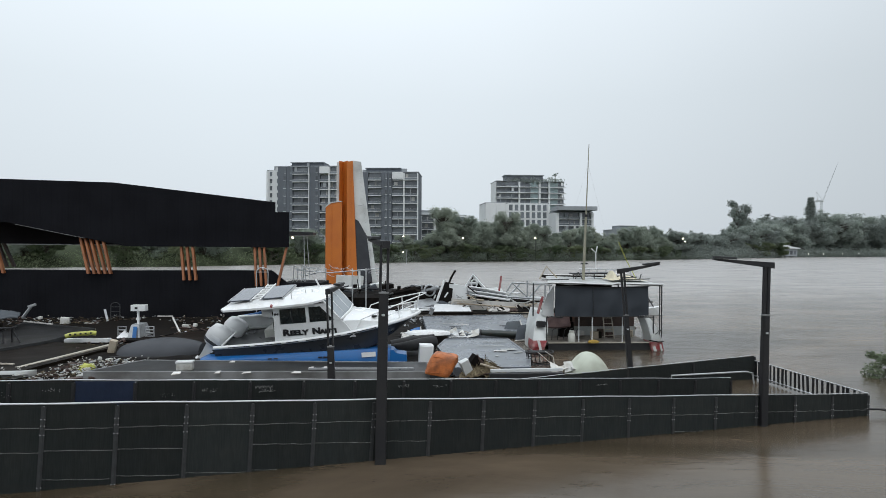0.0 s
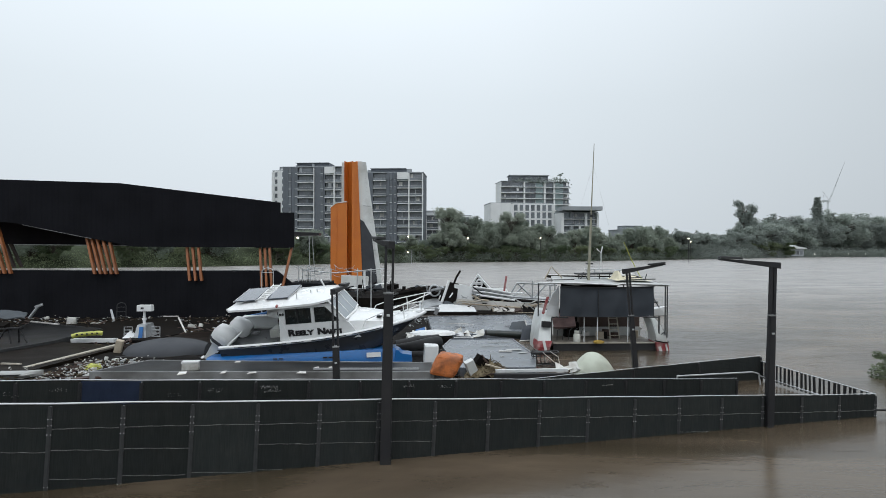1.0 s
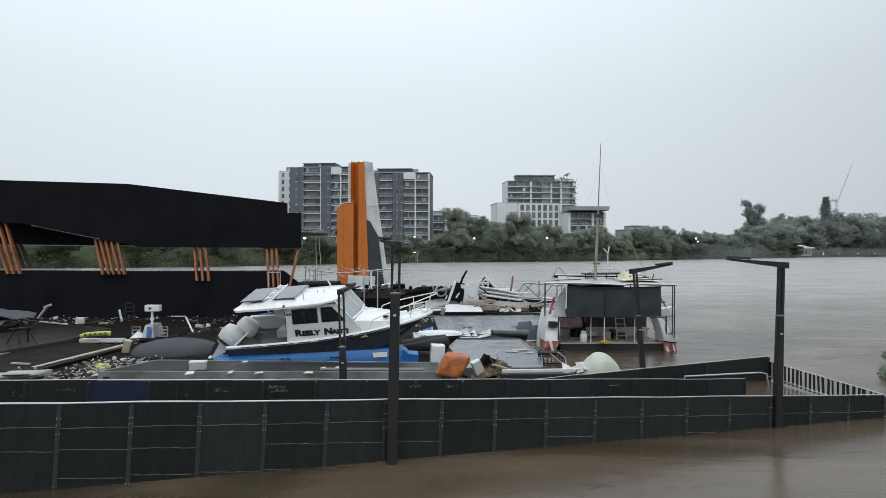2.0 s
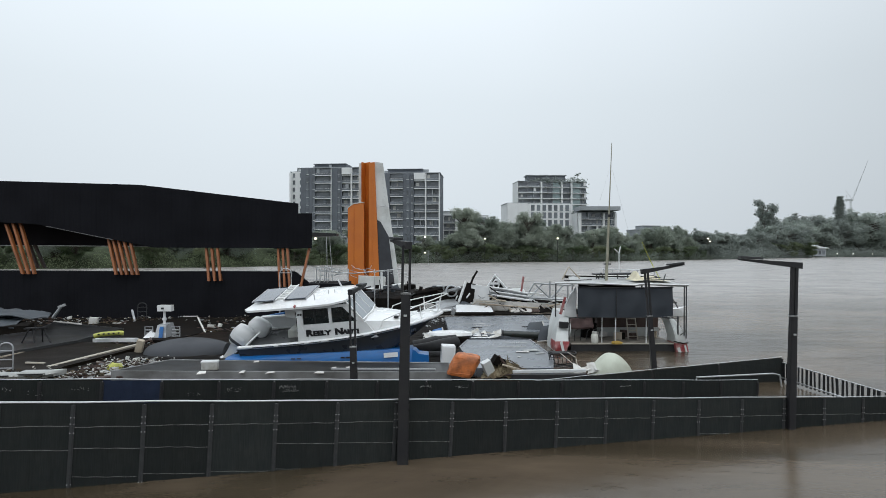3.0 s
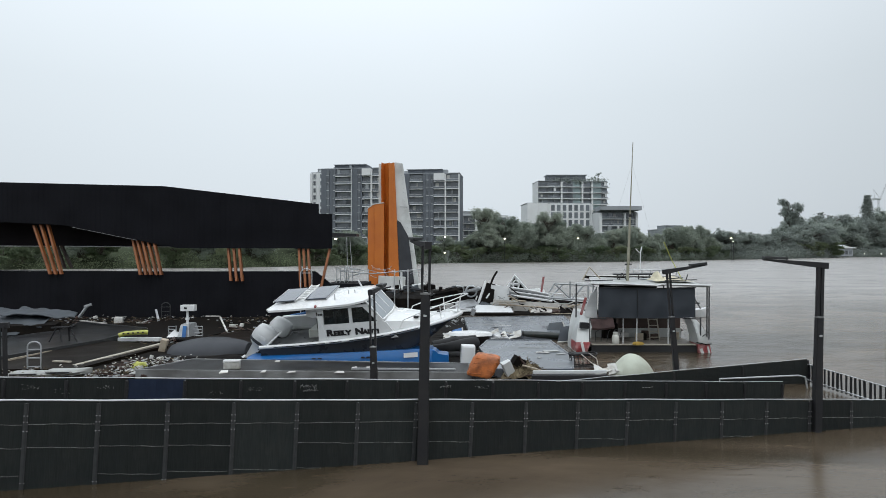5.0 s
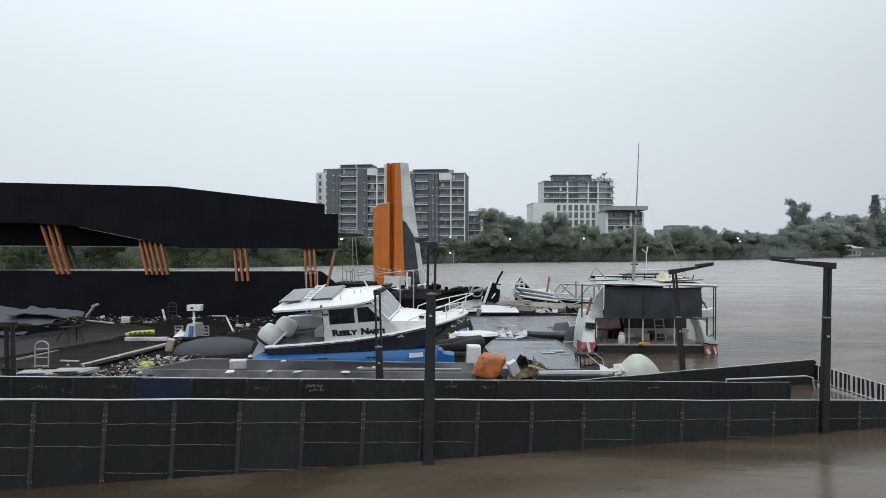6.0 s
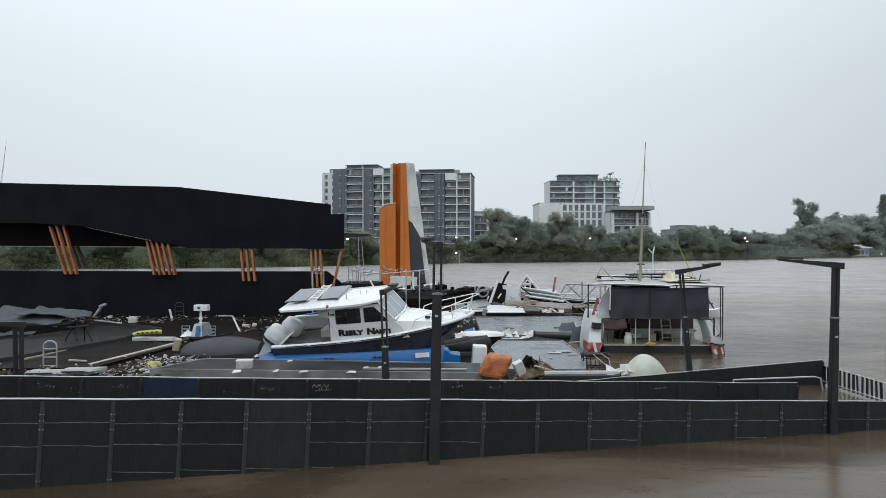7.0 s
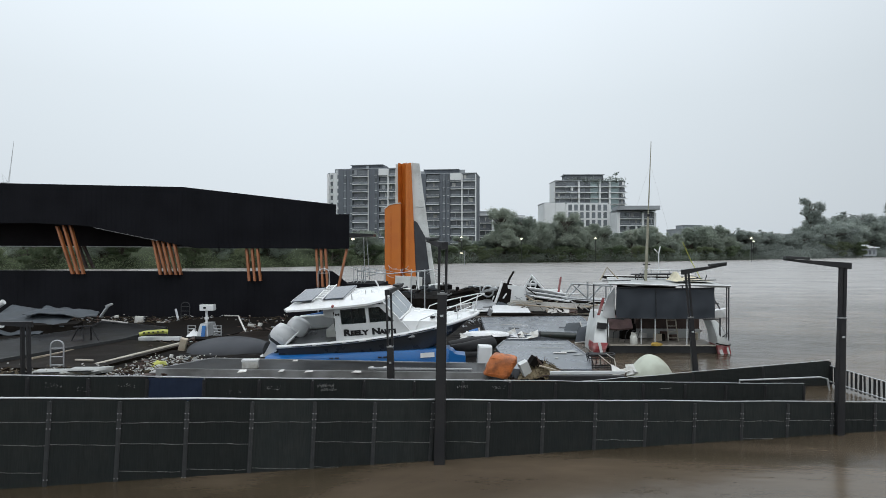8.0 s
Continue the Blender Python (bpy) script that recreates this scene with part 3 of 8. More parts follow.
# ---- lamp posts on the ramp ----
def lamp_post(x, y, top, collar, arm_turn, lean_x, lean_y, width, label, bar=0.04):
    """A square-section pole that splits into twin bars and carries a long flat arm with a thin head."""
    owner = thing("lamp_post", x, y, 0, label, "lamp post", "ramp lamp posts")
    owner.matrix_basis = owner.matrix_basis @ turn(lean_y, lean_x, 0)
    bm = bmesh.new()
    loft(bm, [[(sx * s, sy * s, z) for sx, sy in ((-1, -1), (1, -1), (1, 1), (-1, 1))] for z, s in ((-1.2, width * 0.49), (0.6, width * 0.47), (collar, width * 0.40))])
    bmesh.ops.bevel(bm, geom=bm.edges[:], offset=0.012, segments=2, affect="EDGES")
    part("pole", bm, M_POST_DARK, owner)
    bm = bmesh.new()
    box(bm, 0, 0, collar, width * 0.87, width * 0.87, 0.03, bevel=0.006)
    part("collar", bm, M_DECK_EDGE, owner, "pale thin collar")
    for side in (-1, 1):
        bm = bmesh.new()
        box(bm, side * (width * 0.42 - bar / 2), 0, (collar + top) / 2, bar, width * 0.5, top - collar, bevel=0.006)
        part("upright", bm, M_POST_DARK, owner)
    arm = thing("arm", 0, 0, top, "", "")
    arm.parent = owner
    arm.matrix_basis = pose(0, 0, top, 0, 0, arm_turn)
    bm = bmesh.new()
    prism(bm, [(-0.13, -0.06), (-0.13, 0.06), (0.55, 0.085), (1.02, 0.105), (1.02, 0.075), (0.55, 0.02)], -0.055, 0.055, bevel=0.006)
    part("arm_beam", bm, M_POST_DARK, arm)
    bm = bmesh.new()
    box(bm, 0.80, 0, 0.125, 0.42, 0.16, 0.045, turn(0, -2, 0), bevel=0.012)
    part("lamp_head", bm, M_POST, arm, "flat grey lamp head")
    bm = bmesh.new()
    box(bm, 0.84, 0, 0.070, 0.30, 0.09, 0.012, bevel=0.003)
    part("lens", bm, M_GEL_GREY, arm)
    bm = bmesh.new()
    box(bm, 0, -width * 0.5, collar - 0.35, 0.05, 0.02, 0.035, bevel=0.004)
    part("label_plate", bm, M_ALU, owner)
    return owner


lamp_post(-0.425, 10.52, 3.50, 2.73, 106, 1.0, 0, 0.185, "black twin-bar lamp post standing in water at the fence")
lamp_post(6.935, 12.42, 3.14, 2.17, 171, 1.5, 0, 0.15, "tall black lamp post with arm over the fence, in water", bar=0.055)
lamp_post(5.66, 16.25, 2.92, 1.80, 8, -4.6, 0, 0.135, "leaning black lamp post beside the sunken lower ramp")
lamp_post(-1.66, 14.62, 2.50, 1.28, 80, -1.6, 0, 0.17, "dark lamp post of the sunken lower ramp")
lamp_post(-8.92, 13.0, 1.93, 0.80, 196, -1.0, 0, 0.20, "dark lamp post nearly drowned beside the sunken ramp")

# ---- black clad floating restaurant, half sunk ----
hall = thing("floating_hall", -14.0, 34.0, 0, "black corrugated hall on slanted orange fins, half sunk in the flood", "building")


def ribbed(bm, outline_top, outline_low, y, pitch=0.22, depth=0.009):
    """Upright ribs between two lines of x, z given as lists."""
    def level(line, x):
        for (x0, z0), (x1, z1) in zip(line, line[1:]):
            if x0 <= x <= x1:
                return z0 + (z1 - z0) * (x - x0) / (x1 - x0)
        return line[-1][1]
    xs, x, k = [], outline_top[0][0], 0
    while x < outline_top[-1][0]:
        xs.append((x, y - (depth if k % 4 in (1, 2) else 0)))
        x += pitch * (0.5 if k % 2 else 0.12)
        k += 1
    xs.append((outline_top[-1][0], y))
    a = [bm.verts.new((x, yy, level(outline_top, x))) for x, yy in xs]
    b = [bm.verts.new((x, yy, level(outline_low, x))) for x, yy in xs]
    for i in range(len(xs) - 1):
        bm.faces.new((a[i], b[i], b[i + 1], a[i + 1]))
    return bm


bm = bmesh.new()
ribbed(bm, [(-24, 7.42), (-0.9, 6.84), (7.22, 5.89)], [(-24, 4.98), (-9.0, 4.95), (-6.1, 4.80), (-0.2, 3.60), (7.22, 3.58)], 0.0)
part("front_cladding", bm, M_BLACK_CLAD, hall)
# highlight on the cladding's lower edge, added as a thin pale tube
bm = bmesh.new()
tube(bm, [(-5.7, -0.03, 4.70), (-3.2, -0.03, 4.19), (-2.3, -0.03, 4.01)], 0.010, 6, taper=0.014)
part("edge_trim", bm, M_DECK_EDGE, hall, "thin pale line for the cladding edge highlight")
bm = bmesh.new()
ribbed(bm, [(7.22, 5.38), (7.92, 5.38)], [(7.22, 3.58), (7.92, 3.58)], -0.02)
slab(bm, [(7.23, 0), (7.92, 0), (6.0, 6), (5.4, 6)], 3.58, 5.38)
part("end_fin", bm, M_BLACK_CLAD, hall)
bm = bmesh.new()
roof_line = [(-24, 7.40), (-0.9, 6.82), (7.2, 5.87), (7.2, 5.66), (-0.9, 6.6), (-24, 7.2)]
loft(bm, [[(x, 0.02, z) for x, z in roof_line], [(x - 3.2, 11.0, z) for x, z in roof_line]])
part("roof", bm, M_BLACK_CLAD, hall)
bm = bmesh.new()
prism(bm, [(-24, 7.2), (-0.9, 6.6), (6.4, 5.7), (6.4, 3.62), (2.0, 3.62), (-3.5, 3.68), (-24, 3.78)], 2.6, 2.9)
part("inner_wall", bm, M_SOFFIT, hall)
bm = bmesh.new()
loft(bm, [[(6.96, 0.03, 3.6), (7.2, 0.03, 3.6), (7.2, 0.03, 5.68), (6.96, 0.03, 5.71)], [(3.4, 10.9, 3.6), (3.64, 10.9, 3.6), (3.64, 10.9, 5.72), (3.4, 10.9, 5.75)]])
part("end_wall", bm, M_BLACK_CLAD, hall)
bm = bmesh.new()
box(bm, -8, 2.55, 3.72, 20, 0.3, 0.05, turn(0, 0.3, 0))
part("soffit_edge", bm, M_WHITE_CLAD, hall, "pale soffit strip")
bm = bmesh.new()
ribbed(bm, [(-24, 2.55), (-10, 2.42), (0, 2.36), (7.12, 2.38), (7.8, 1.82)], [(-24, -0.5), (7.8, -0.5)], -0.25, pitch=0.3, depth=0.010)
prism(bm, [(-24, 2.53), (-10, 2.40), (7.12, 2.36), (7.8, 1.80), (7.8, -0.5), (-24, -0.5)], -0.2, 0.0)
part("lower_wall", bm, M_BLACK_CLAD, hall)
bm = bmesh.new()
tube(bm, [(-24, -0.22, 2.57), (-10, -0.22, 2.44), (0, -0.22, 2.38), (7.1, -0.22, 2.40)], 0.02, 6)
part("wall_capping", bm, M_POST, hall)
bm = bmesh.new()
slab(bm, [(7.6, -0.4), (9.6, -0.4), (9.6, 3.0), (7.6, 3.0)], -0.3, 1.75)
part("end_platform", bm, M_BLACK_CLAD, hall)
# slanted fins: foot x, head x, foot z, head z, set back
FINS = [(-7.05, -8.55, 2.45, 4.80, 0.5, 1), (-6.78, -8.2, 2.45, 4.85, 0.7, 1), (-6.5, -7.85, 2.45, 4.85, 0.9, 1), (-7.55, -8.1, 2.5, 3.75, 1.6, 0), (-7.3, -7.95, 2.5, 3.75, 1.8, 0),
        (-1.55, -2.45, 2.42, 4.05, 0.5, 1), (-1.85, -2.75, 2.42, 4.05, 0.7, 1), (-2.1, -3.05, 2.42, 4.1, 0.8, 1), (-2.4, -3.3, 2.42, 4.15, 1.0, 1), (-2.9, -3.4, 2.5, 3.75, 1.6, 0), (-3.3, -3.85, 2.5, 3.75, 1.8, 0), (-1.3, -2.1, 2.42, 4.0, 0.4, 1),
        (2.9, 2.45, 2.1, 3.7, 0.2, 1), (2.6, 2.15, 2.1, 3.7, 0.4, 1), (2.3, 1.85, 2.1, 3.7, 0.6, 1),
        (6.4, 6.1, 1.8, 3.7, 0.2, 1), (6.15, 5.85, 1.8, 3.7, 0.4, 1), (5.9, 5.6, 1.8, 3.7, 0.6, 1), (6.95, 7.35, 1.75, 3.6, 0.3, 1),
        (-12.2, -13.9, 2.5, 4.95, 0.5, 1), (-11.9, -13.5, 2.5, 4.95, 0.7, 1)]
for foot, head, z0, z1, back, bright in FINS:
    foot, head = foot + 0.47, foot + 0.47 + (head - foot) * 0.85
    front = -0.56 + back * 0.1 if bright else back
    bm = bmesh.new()
    top_y = 0.05 + back * 0.2 if bright else back
    wf = 0.056
    loft(bm, [[(foot - wf, front, z0 - 0.2 * bright), (foot + wf, front, z0 - 0.2 * bright), (foot + wf, front + 0.20, z0 - 0.2 * bright), (foot - wf, front + 0.20, z0 - 0.2 * bright)], [(head - wf, top_y, z1), (head + wf, top_y, z1), (head + wf, top_y + 0.20, z1), (head - wf, top_y + 0.20, z1)]])
    part("fin", bm, M_ORANGE_DARK if bright else M_WOOD_DARK, hall, "slanted orange fin" if bright else "slanted dark fin")

# canopy beam with a lamp beyond the hall's end
canopy = thing("jetty_canopy", -9.1, 52.0, 0, "thin dark canopy beam with one lit lamp beside the hall", "canopy")
bm = bmesh.new()
prism(bm, [(-1.0, 4.95), (1.7, 4.85), (1.7, 4.66), (-1.0, 4.55)], 0, 1.6, bevel=0.02)
part("beam", bm, M_POST_DARK, canopy)
bm = bmesh.new()
tube(bm, [(1.1, 0.5, 4.7), (1.45, 0.5, 0.0)], 0.028, 8)
part("pole", bm, M_STEEL, canopy)
bm = bmesh.new()
lathe(bm, [(0.02, 0.0), (0.09, 0.02), (0.11, 0.09), (0.05, 0.14), (0.02, 0.15)], 0.08, -0.05, 4.36, 12)
part("lamp", bm, M_LAMP_WARM, canopy, "lit warm lamp")

# ---- orange and white pylon of the ferry wharf ----
pylon = thing("wharf_pylon", -4.98, 60.0, 0, "tall orange and white folded pylon rising from the wrecked wharf", "pylon")


def fin_plate(name, outline, y0, y1, mat, label):
    bm = bmesh.new()
    prism(bm, outline, y0, y1, bevel=0.03)
    part(name, bm, mat, pylon, label)


fin_plate("low_fin", [(-2.42, -0.6), (-2.42, 7.45), (-1.95, 7.75), (-0.95, 7.85), (-0.95, -0.6)], -0.5, 0.4, M_ORANGE, "lower orange fin")
fin_plate("low_fin_edge", [(-2.45, 7.40), (-2.0, 7.80), (-0.95, 7.92), (-0.95, 7.84), (-1.95, 7.72), (-2.45, 7.3)], -0.56, 0.42, M_WHITE_CLAD, "white capping")
fin_plate("back_fin", [(-1.52, -0.6), (-1.52, 11.55), (-1.12, 11.6), (-0.92, -0.6)], 0.45, 1.4, M_WHITE_CLAD, "white rear fin")
bm = bmesh.new()
loft(bm, [[(x0, -0.3, z), (x0 + 0.34 * (x1 - x0), 0.36, z), (x1, -0.3, z), (x1, 0.44, z), (x0, 0.44, z)] for z, x0, x1 in ((-0.6, -1.2, -0.05), (11.58, -1.22, -0.42))])
part("main_fin", bm, M_ORANGE, pylon, "folded main orange fin")
fin_plate("front_fin", [(-0.52, -0.6), (-0.48, 11.45), (0.0, 11.55), (0.52, -0.6)], -0.62, -0.31, M_ORANGE, "front orange fin")
fin_plate("white_fin", [(0.02, 5.0), (0.02, 11.6), (0.72, 11.5), (2.35, -0.4), (1.75, -0.4), (0.62, 5.1)], -0.35, 0.3, M_WHITE_CLAD, "white side fin")
fin_plate("dark_fin", [(0.24, 6.3), (0.55, 6.1), (1.28, 4.8), (1.95, -0.5), (0.50, -0.5)], -0.55, -0.36, M_DARK_PANEL, "charcoal lower panel")
for x, z1, y in ((-1.85, 7.6, -0.52), (-0.15, 11.3, -0.64)):
    bm = bmesh.new()
    box(bm, x, y, z1 / 2, 0.045, 0.05, z1, bevel=0.01)
    part("fold_seam", bm, M_ORANGE, pylon, "orange fold seam")
for i in range(2):
    bm = bmesh.new()
    z = 3.5 + i * 4.0
    box(bm, 1.62 - z * 0.105, -0.37, z, 0.9 - z * 0.03, 0.03, 0.04, turn(0, 8, 0))
    part("panel_joint", bm, M_STEEL, pylon, "panel joint strip")
bm = bmesh.new()
for i in range(16):
    z = 5.2 + i * 0.4
    lathe(bm, [(0.0, 0.0), (0.03, 0.0), (0.03, 0.02), (0.0, 0.03)], sides=6)
    bmesh.ops.transform(bm, matrix=Matrix.Translation((1.25 - (z - 5.2) * 0.115, -0.37, z)) @ turn(90, 0, 0), verts=bm.verts[-24:])
tagged(part("bolt_row", bm, M_STEEL, pylon, "row of bolts"), kind="stuff")
bm = bmesh.new()
box(bm, -0.2, -1.1, 0.5, 2.4, 1.0, 1.4, turn(0, 3, 8), bevel=0.05)
part("footing", bm, M_WHITE_CLAD, pylon, "broken white footing")

# worn pale marks on the second fence's mesh, too faint to read
marks = [(-2.68, 0.10, 9, 0.075), (-2.62, 0.17, 8, 0.06), (-0.20, 0.10, 7, 0.035), (0.5, 0.11, 5, 0.03), (-7.0, 0.13, 4, 0.05), (-6.55, 0.2, 3, 0.06), (-5.9, 0.14, 4, 0.05), (-3.55, 0.16, 4, 0.06), (-4.2, 0.22, 3, 0.05), (-8.3, 0.15, 4, 0.05), (3.9, 0.10, 8, 0.025)]
for x, down, count, tall in marks:
    scrawl = thing("pale_mark", x, 12.42 + 0.2427 * x - 0.06, 1.265 - RAMP_FALL * (x + 6.07) - down, "worn pale painted scrawl on the fence mesh", "mark", "marks on the fence", turn=13.6)
    u = 0.0
    for k in range(count if count > 7 else count * 5):
        bm = bmesh.new()
        if count <= 7:
            p = Vector((rnd(0, 0.26), 0.0, rnd(-0.8, 0.8) * tall))
            d = Vector((rnd(-1, 1), 0, rnd(-0.5, 0.5))) * rnd(0.003, 0.014)
            tube(bm, [p - d, p + d], rnd(0.002, 0.006), 5, taper=0.002)
            part("fleck", bm, M_STITCH, scrawl)
            continue
        w = rnd(0.02, 0.05)
        pts = [(u + w * f + rnd(-0.012, 0.012), 0.0, tall * rnd(-0.5, 0.5)) for f in (0.0, 0.35, 0.7, 1.0)]
        tube(bm, pts, rnd(0.0025, 0.0055), 4)
        part("stroke", bm, M_STITCH, scrawl)
        u += w * rnd(0.7, 1.1)


# ---- far bank: towers ----
def apartment_tower(x, y, turn_deg, bays, floors, storey, base, wall, label, group="riverside apartment towers", depth=16.0, plant=True, roof_set=2.0, ledge=0.0):
    """bays: list of (width, kind) from one end of the front to the other; kind b or B balcony, w window, W wide glazing, G green glazing, T tall window, p plain, f white frame; ledge: how far floor slabs stand out past both ends."""
    owner = thing("apartment_tower", x, y, base, label, "apartment building", group, turn=turn_deg)
    wide = sum(w for w, _ in bays)
    high = floors * storey
    bm = bmesh.new()
    box(bm, wide / 2, depth / 2 + 1.2, high / 2 - 3, wide, depth - 1.2, high + 6)
    part("wall", bm, wall, owner)
    bm = bmesh.new()
    box(bm, wide / 2, depth / 2 + 0.8, high + 0.25, wide + 0.3, depth + 0.3, 0.35, bevel=0.05)
    roof = part("roof", bm, M_TOWER_MID, owner)
    if plant:
        bm = bmesh.new()
        box(bm, wide * 0.45, depth * 0.55, high + 1.3, wide * 0.55, depth * 0.5, 1.8, bevel=0.05)
        part("plant_room", bm, wall, roof)
        bm = bmesh.new()
        box(bm, wide * 0.44, depth * 0.52, high + 2.3, wide * 0.56, depth * 0.54, 0.18)
        for k in range(5):
            box(bm, wide * rnd(0.15, 0.85), depth * rnd(0.3, 0.7), high + 0.35 + rnd(0.3, 1.0), rnd(0.8, 2.6), rnd(0.8, 2.0), rnd(1.0, 2.2))
        part("plant_roof", bm, M_TOWER_MID, roof)
    shared = {}
    u = 0.0
    for width, kind in bays:
        if kind == "p":
            bm = bmesh.new()
            box(bm, u + width / 2, 0.8, high / 2 - 3, width - 0.1, 0.9, high + 6.4)
            part("pier", bm, wall, owner)
        if kind == "f":
            bm = bmesh.new()
            box(bm, u + width / 2, 0.45, high / 2 - 3, width, 1.5, high + 5.6)
            part("white_pier", bm, M_TOWER_WHITE, owner)
        if kind in "wT":
            bm = bmesh.new()
            box(bm, u + width / 2, 1.05, high / 2 - 3, width, 1.5, high + 6.2)
            part("pier", bm, wall, owner)
        for f in range(floors):
            z = f * storey
            at = Matrix.Translation((u, 0, z))
            if kind in "bB":
                key = (kind, width)
                if key not in shared:
                    bm = bmesh.new()
                    box(bm, width / 2, 0.40, 0.11, width - 0.02, 1.5, 0.24)
                    bal = part("balcony", bm, M_TOWER_WHITE, owner)
                    bm = bmesh.new()
                    box(bm, width / 2, -0.30, 0.62, width - 0.2, 0.05, 0.75)
                    gl = part("balustrade", bm, M_TOWER_RAIL, bal)
                    bm = bmesh.new()
                    box(bm, width / 2, -0.32, 1.02, width - 0.1, 0.06, 0.05)
                    rail_top = part("rail", bm, M_TOWER_WHITE, bal)
                    bm = bmesh.new()
                    box(bm, width / 2, 1.18, 1.55, width * 0.97, 0.06, 2.7)
                    win = part("window", bm, M_TOWER_GLASS, owner)
                    bal.matrix_basis, win.matrix_basis = at, at
                    shared[key] = (bal, gl, win, rail_top)
                else:
                    bal, gl, win, rail_top = shared[key]
                    slab_again = again(bal, at)
                    again(gl, Matrix(), slab_again)
                    again(rail_top, Matrix(), slab_again)
                    again(win, at)
                if rnd(0, 1) < 0.4:
                    cw = rnd(0.4, 1.5)
                    bm = bmesh.new()
                    box(bm, u + rnd(0.15, 0.85) * width, 1.12, z + 1.5, min(cw, width * 0.4), 0.05, 2.1)
                    part("curtain", bm, M_CURTAIN, owner)
                if width > 4 and rnd(0, 1) < 0.35:
                    bm = bmesh.new()
                    box(bm, u + width * rnd(0.35, 0.65), 0.3, z + storey / 2, 0.22, 1.5, storey)
                    part("balcony_divider", bm, M_TOWER_MID, owner)
                if rnd(0, 1) < 0.25:
                    bm = bmesh.new()
                    box(bm, u + width * rnd(0.2, 0.8), -0.22, z + 1.6, rnd(0.6, 1.4), 0.06, storey - 0.5)
                    part("privacy_screen", bm, M_TOWER_MID if rnd(0, 1) < 0.5 else wall, owner)
            elif kind in "wWGT":
                key = (kind, width)
                if key not in shared:
                    bm = bmesh.new()
                    face = 1.16 if kind in "WG" else 0.29
                    box(bm, width / 2, face, 1.6, width * (0.95 if kind in "WG" else 0.62), 0.08, {"W": 2.7, "G": 2.9, "T": 2.8}.get(kind, 1.9))
                    for k in range(1, int(width / 1.5)):
                        box(bm, width * k / int(width / 1.5), face - 0.06, 1.6, 0.10, 0.08, 1.9 if kind == "w" else 2.7)
                    win = part("window", bm, M_TOWER_GREEN if kind == "G" else M_TOWER_GLASS, owner)
                    bm = bmesh.new()
                    box(bm, width / 2, face - 0.06, 0.62 if kind == "w" else 0.16, width * 0.8, 0.25, 0.12)
                    sill = part("window_sill", bm, M_TOWER_WHITE, win)
                    win.matrix_basis = at
                    shared[key] = (win, sill)
                else:
                    win, sill = shared[key]
                    again(sill, Matrix(), again(win, at))
        u += width
    for f in range(floors if ledge else 0):
        bm = bmesh.new()
        box(bm, wide / 2, 0.6, f * storey + 0.15, wide + 2 * ledge, 2.4, 0.34)
        part("floor_slab", bm, M_TOWER_WHITE, owner)
    return owner


def tower_cap(owner, u, width, top, tall):
    """A white boxed frame round the top balcony."""
    bm = bmesh.new()
    box(bm, u + width / 2, -0.2, top - tall / 2, width, 1.2, tall, bevel=0.05)
    part("white_frame", bm, M_TOWER_WHITE, owner)


slate = apartment_tower(-51.5, 262, -8, [(2.2, "p"), (1.3, "w"), (1.4, "p"), (1.1, "w"), (6.55, "b"), (0.25, "f"), (2.3, "p"), (1.3, "w"), (0.7, "p"), (3.5, "B"), (0.5, "f"), (2.8, "B"), (0.5, "f")], 11, 3.05, 3.0, M_TOWER_DARK, "slate grey apartment tower with white balconies among river trees")
tower_cap(slate, 17.1, 3.5, 33.5, 2.6)
slate = apartment_tower(-21.5, 258, -6, [(1.6, "p"), (1.3, "w"), (3.1, "p"), (5.2, "b"), (1.2, "p"), (1.2, "w"), (0.6, "p"), (1.0, "w"), (0.4, "p"), (4.3, "B"), (0.5, "f"), (4.9, "B"), (0.4, "f")], 10, 3.05, 3.6, M_TOWER_DARK, "slate grey apartment tower with white-framed balconies by the river")
tower_cap(slate, 15.6, 4.3, 30.6, 2.6)
apartment_tower(-60.6, 285, -12, [(1.0, "f"), (1.7, "w"), (1.4, "p"), (2.2, "w"), (2.2, "p"), (2.2, "w")], 12, 3.05, 1.2, M_TOWER_WHITE, "white rendered apartment wing behind the slate towers")
apartment_tower(51.0, 372, 5, [(5.6, "B"), (7.2, "B"), (0.9, "f"), (3.2, "W"), (3.2, "W"), (4.8, "G"), (0.9, "f"), (4.8, "W"), (0.9, "f"), (5.2, "G"), (3.4, "B")], 12, 3.3, 4.0, M_TOWER_WHITE, "pale terraced apartment building with greenery on its roof", ledge=0.9)
apartment_tower(36.0, 300, 4, [(5.0, "p"), (4.6, "p"), (0.9, "f"), (2.7, "T"), (2.7, "T"), (2.7, "T"), (2.7, "T"), (2.7, "T"), (2.7, "T"), (2.7, "T"), (0.7, "f")], 6, 3.5, 4.6, M_TOWER_WHITE, plant=False, label="low white apartment block with tall dark windows behind the trees")
apartment_tower(67.0, 292, 6, [(1.2, "f"), (5.0, "B"), (5.0, "B"), (1.0, "f"), (4.5, "b"), (1.0, "f")], 6, 3.0, 3.0, M_TOWER_WHITE, plant=False, label="white apartment wing under a broad flat roof slab")
apartment_tower(2.0, 275, 3, [(3, "w"), (1, "f"), (5.0, "b"), (1, "f"), (5.0, "b"), (3.0, "w"), (5, "w")], 5, 3.0, 3.4, M_TOWER_WHITE, "low pale apartment block mostly hidden by trees")
apartment_tower(108, 330, 10, [(6, "w"), (6, "w"), (6, "w")], 3, 3.2, 5.0, M_TOWER_MID, "low grey house roof between the trees")
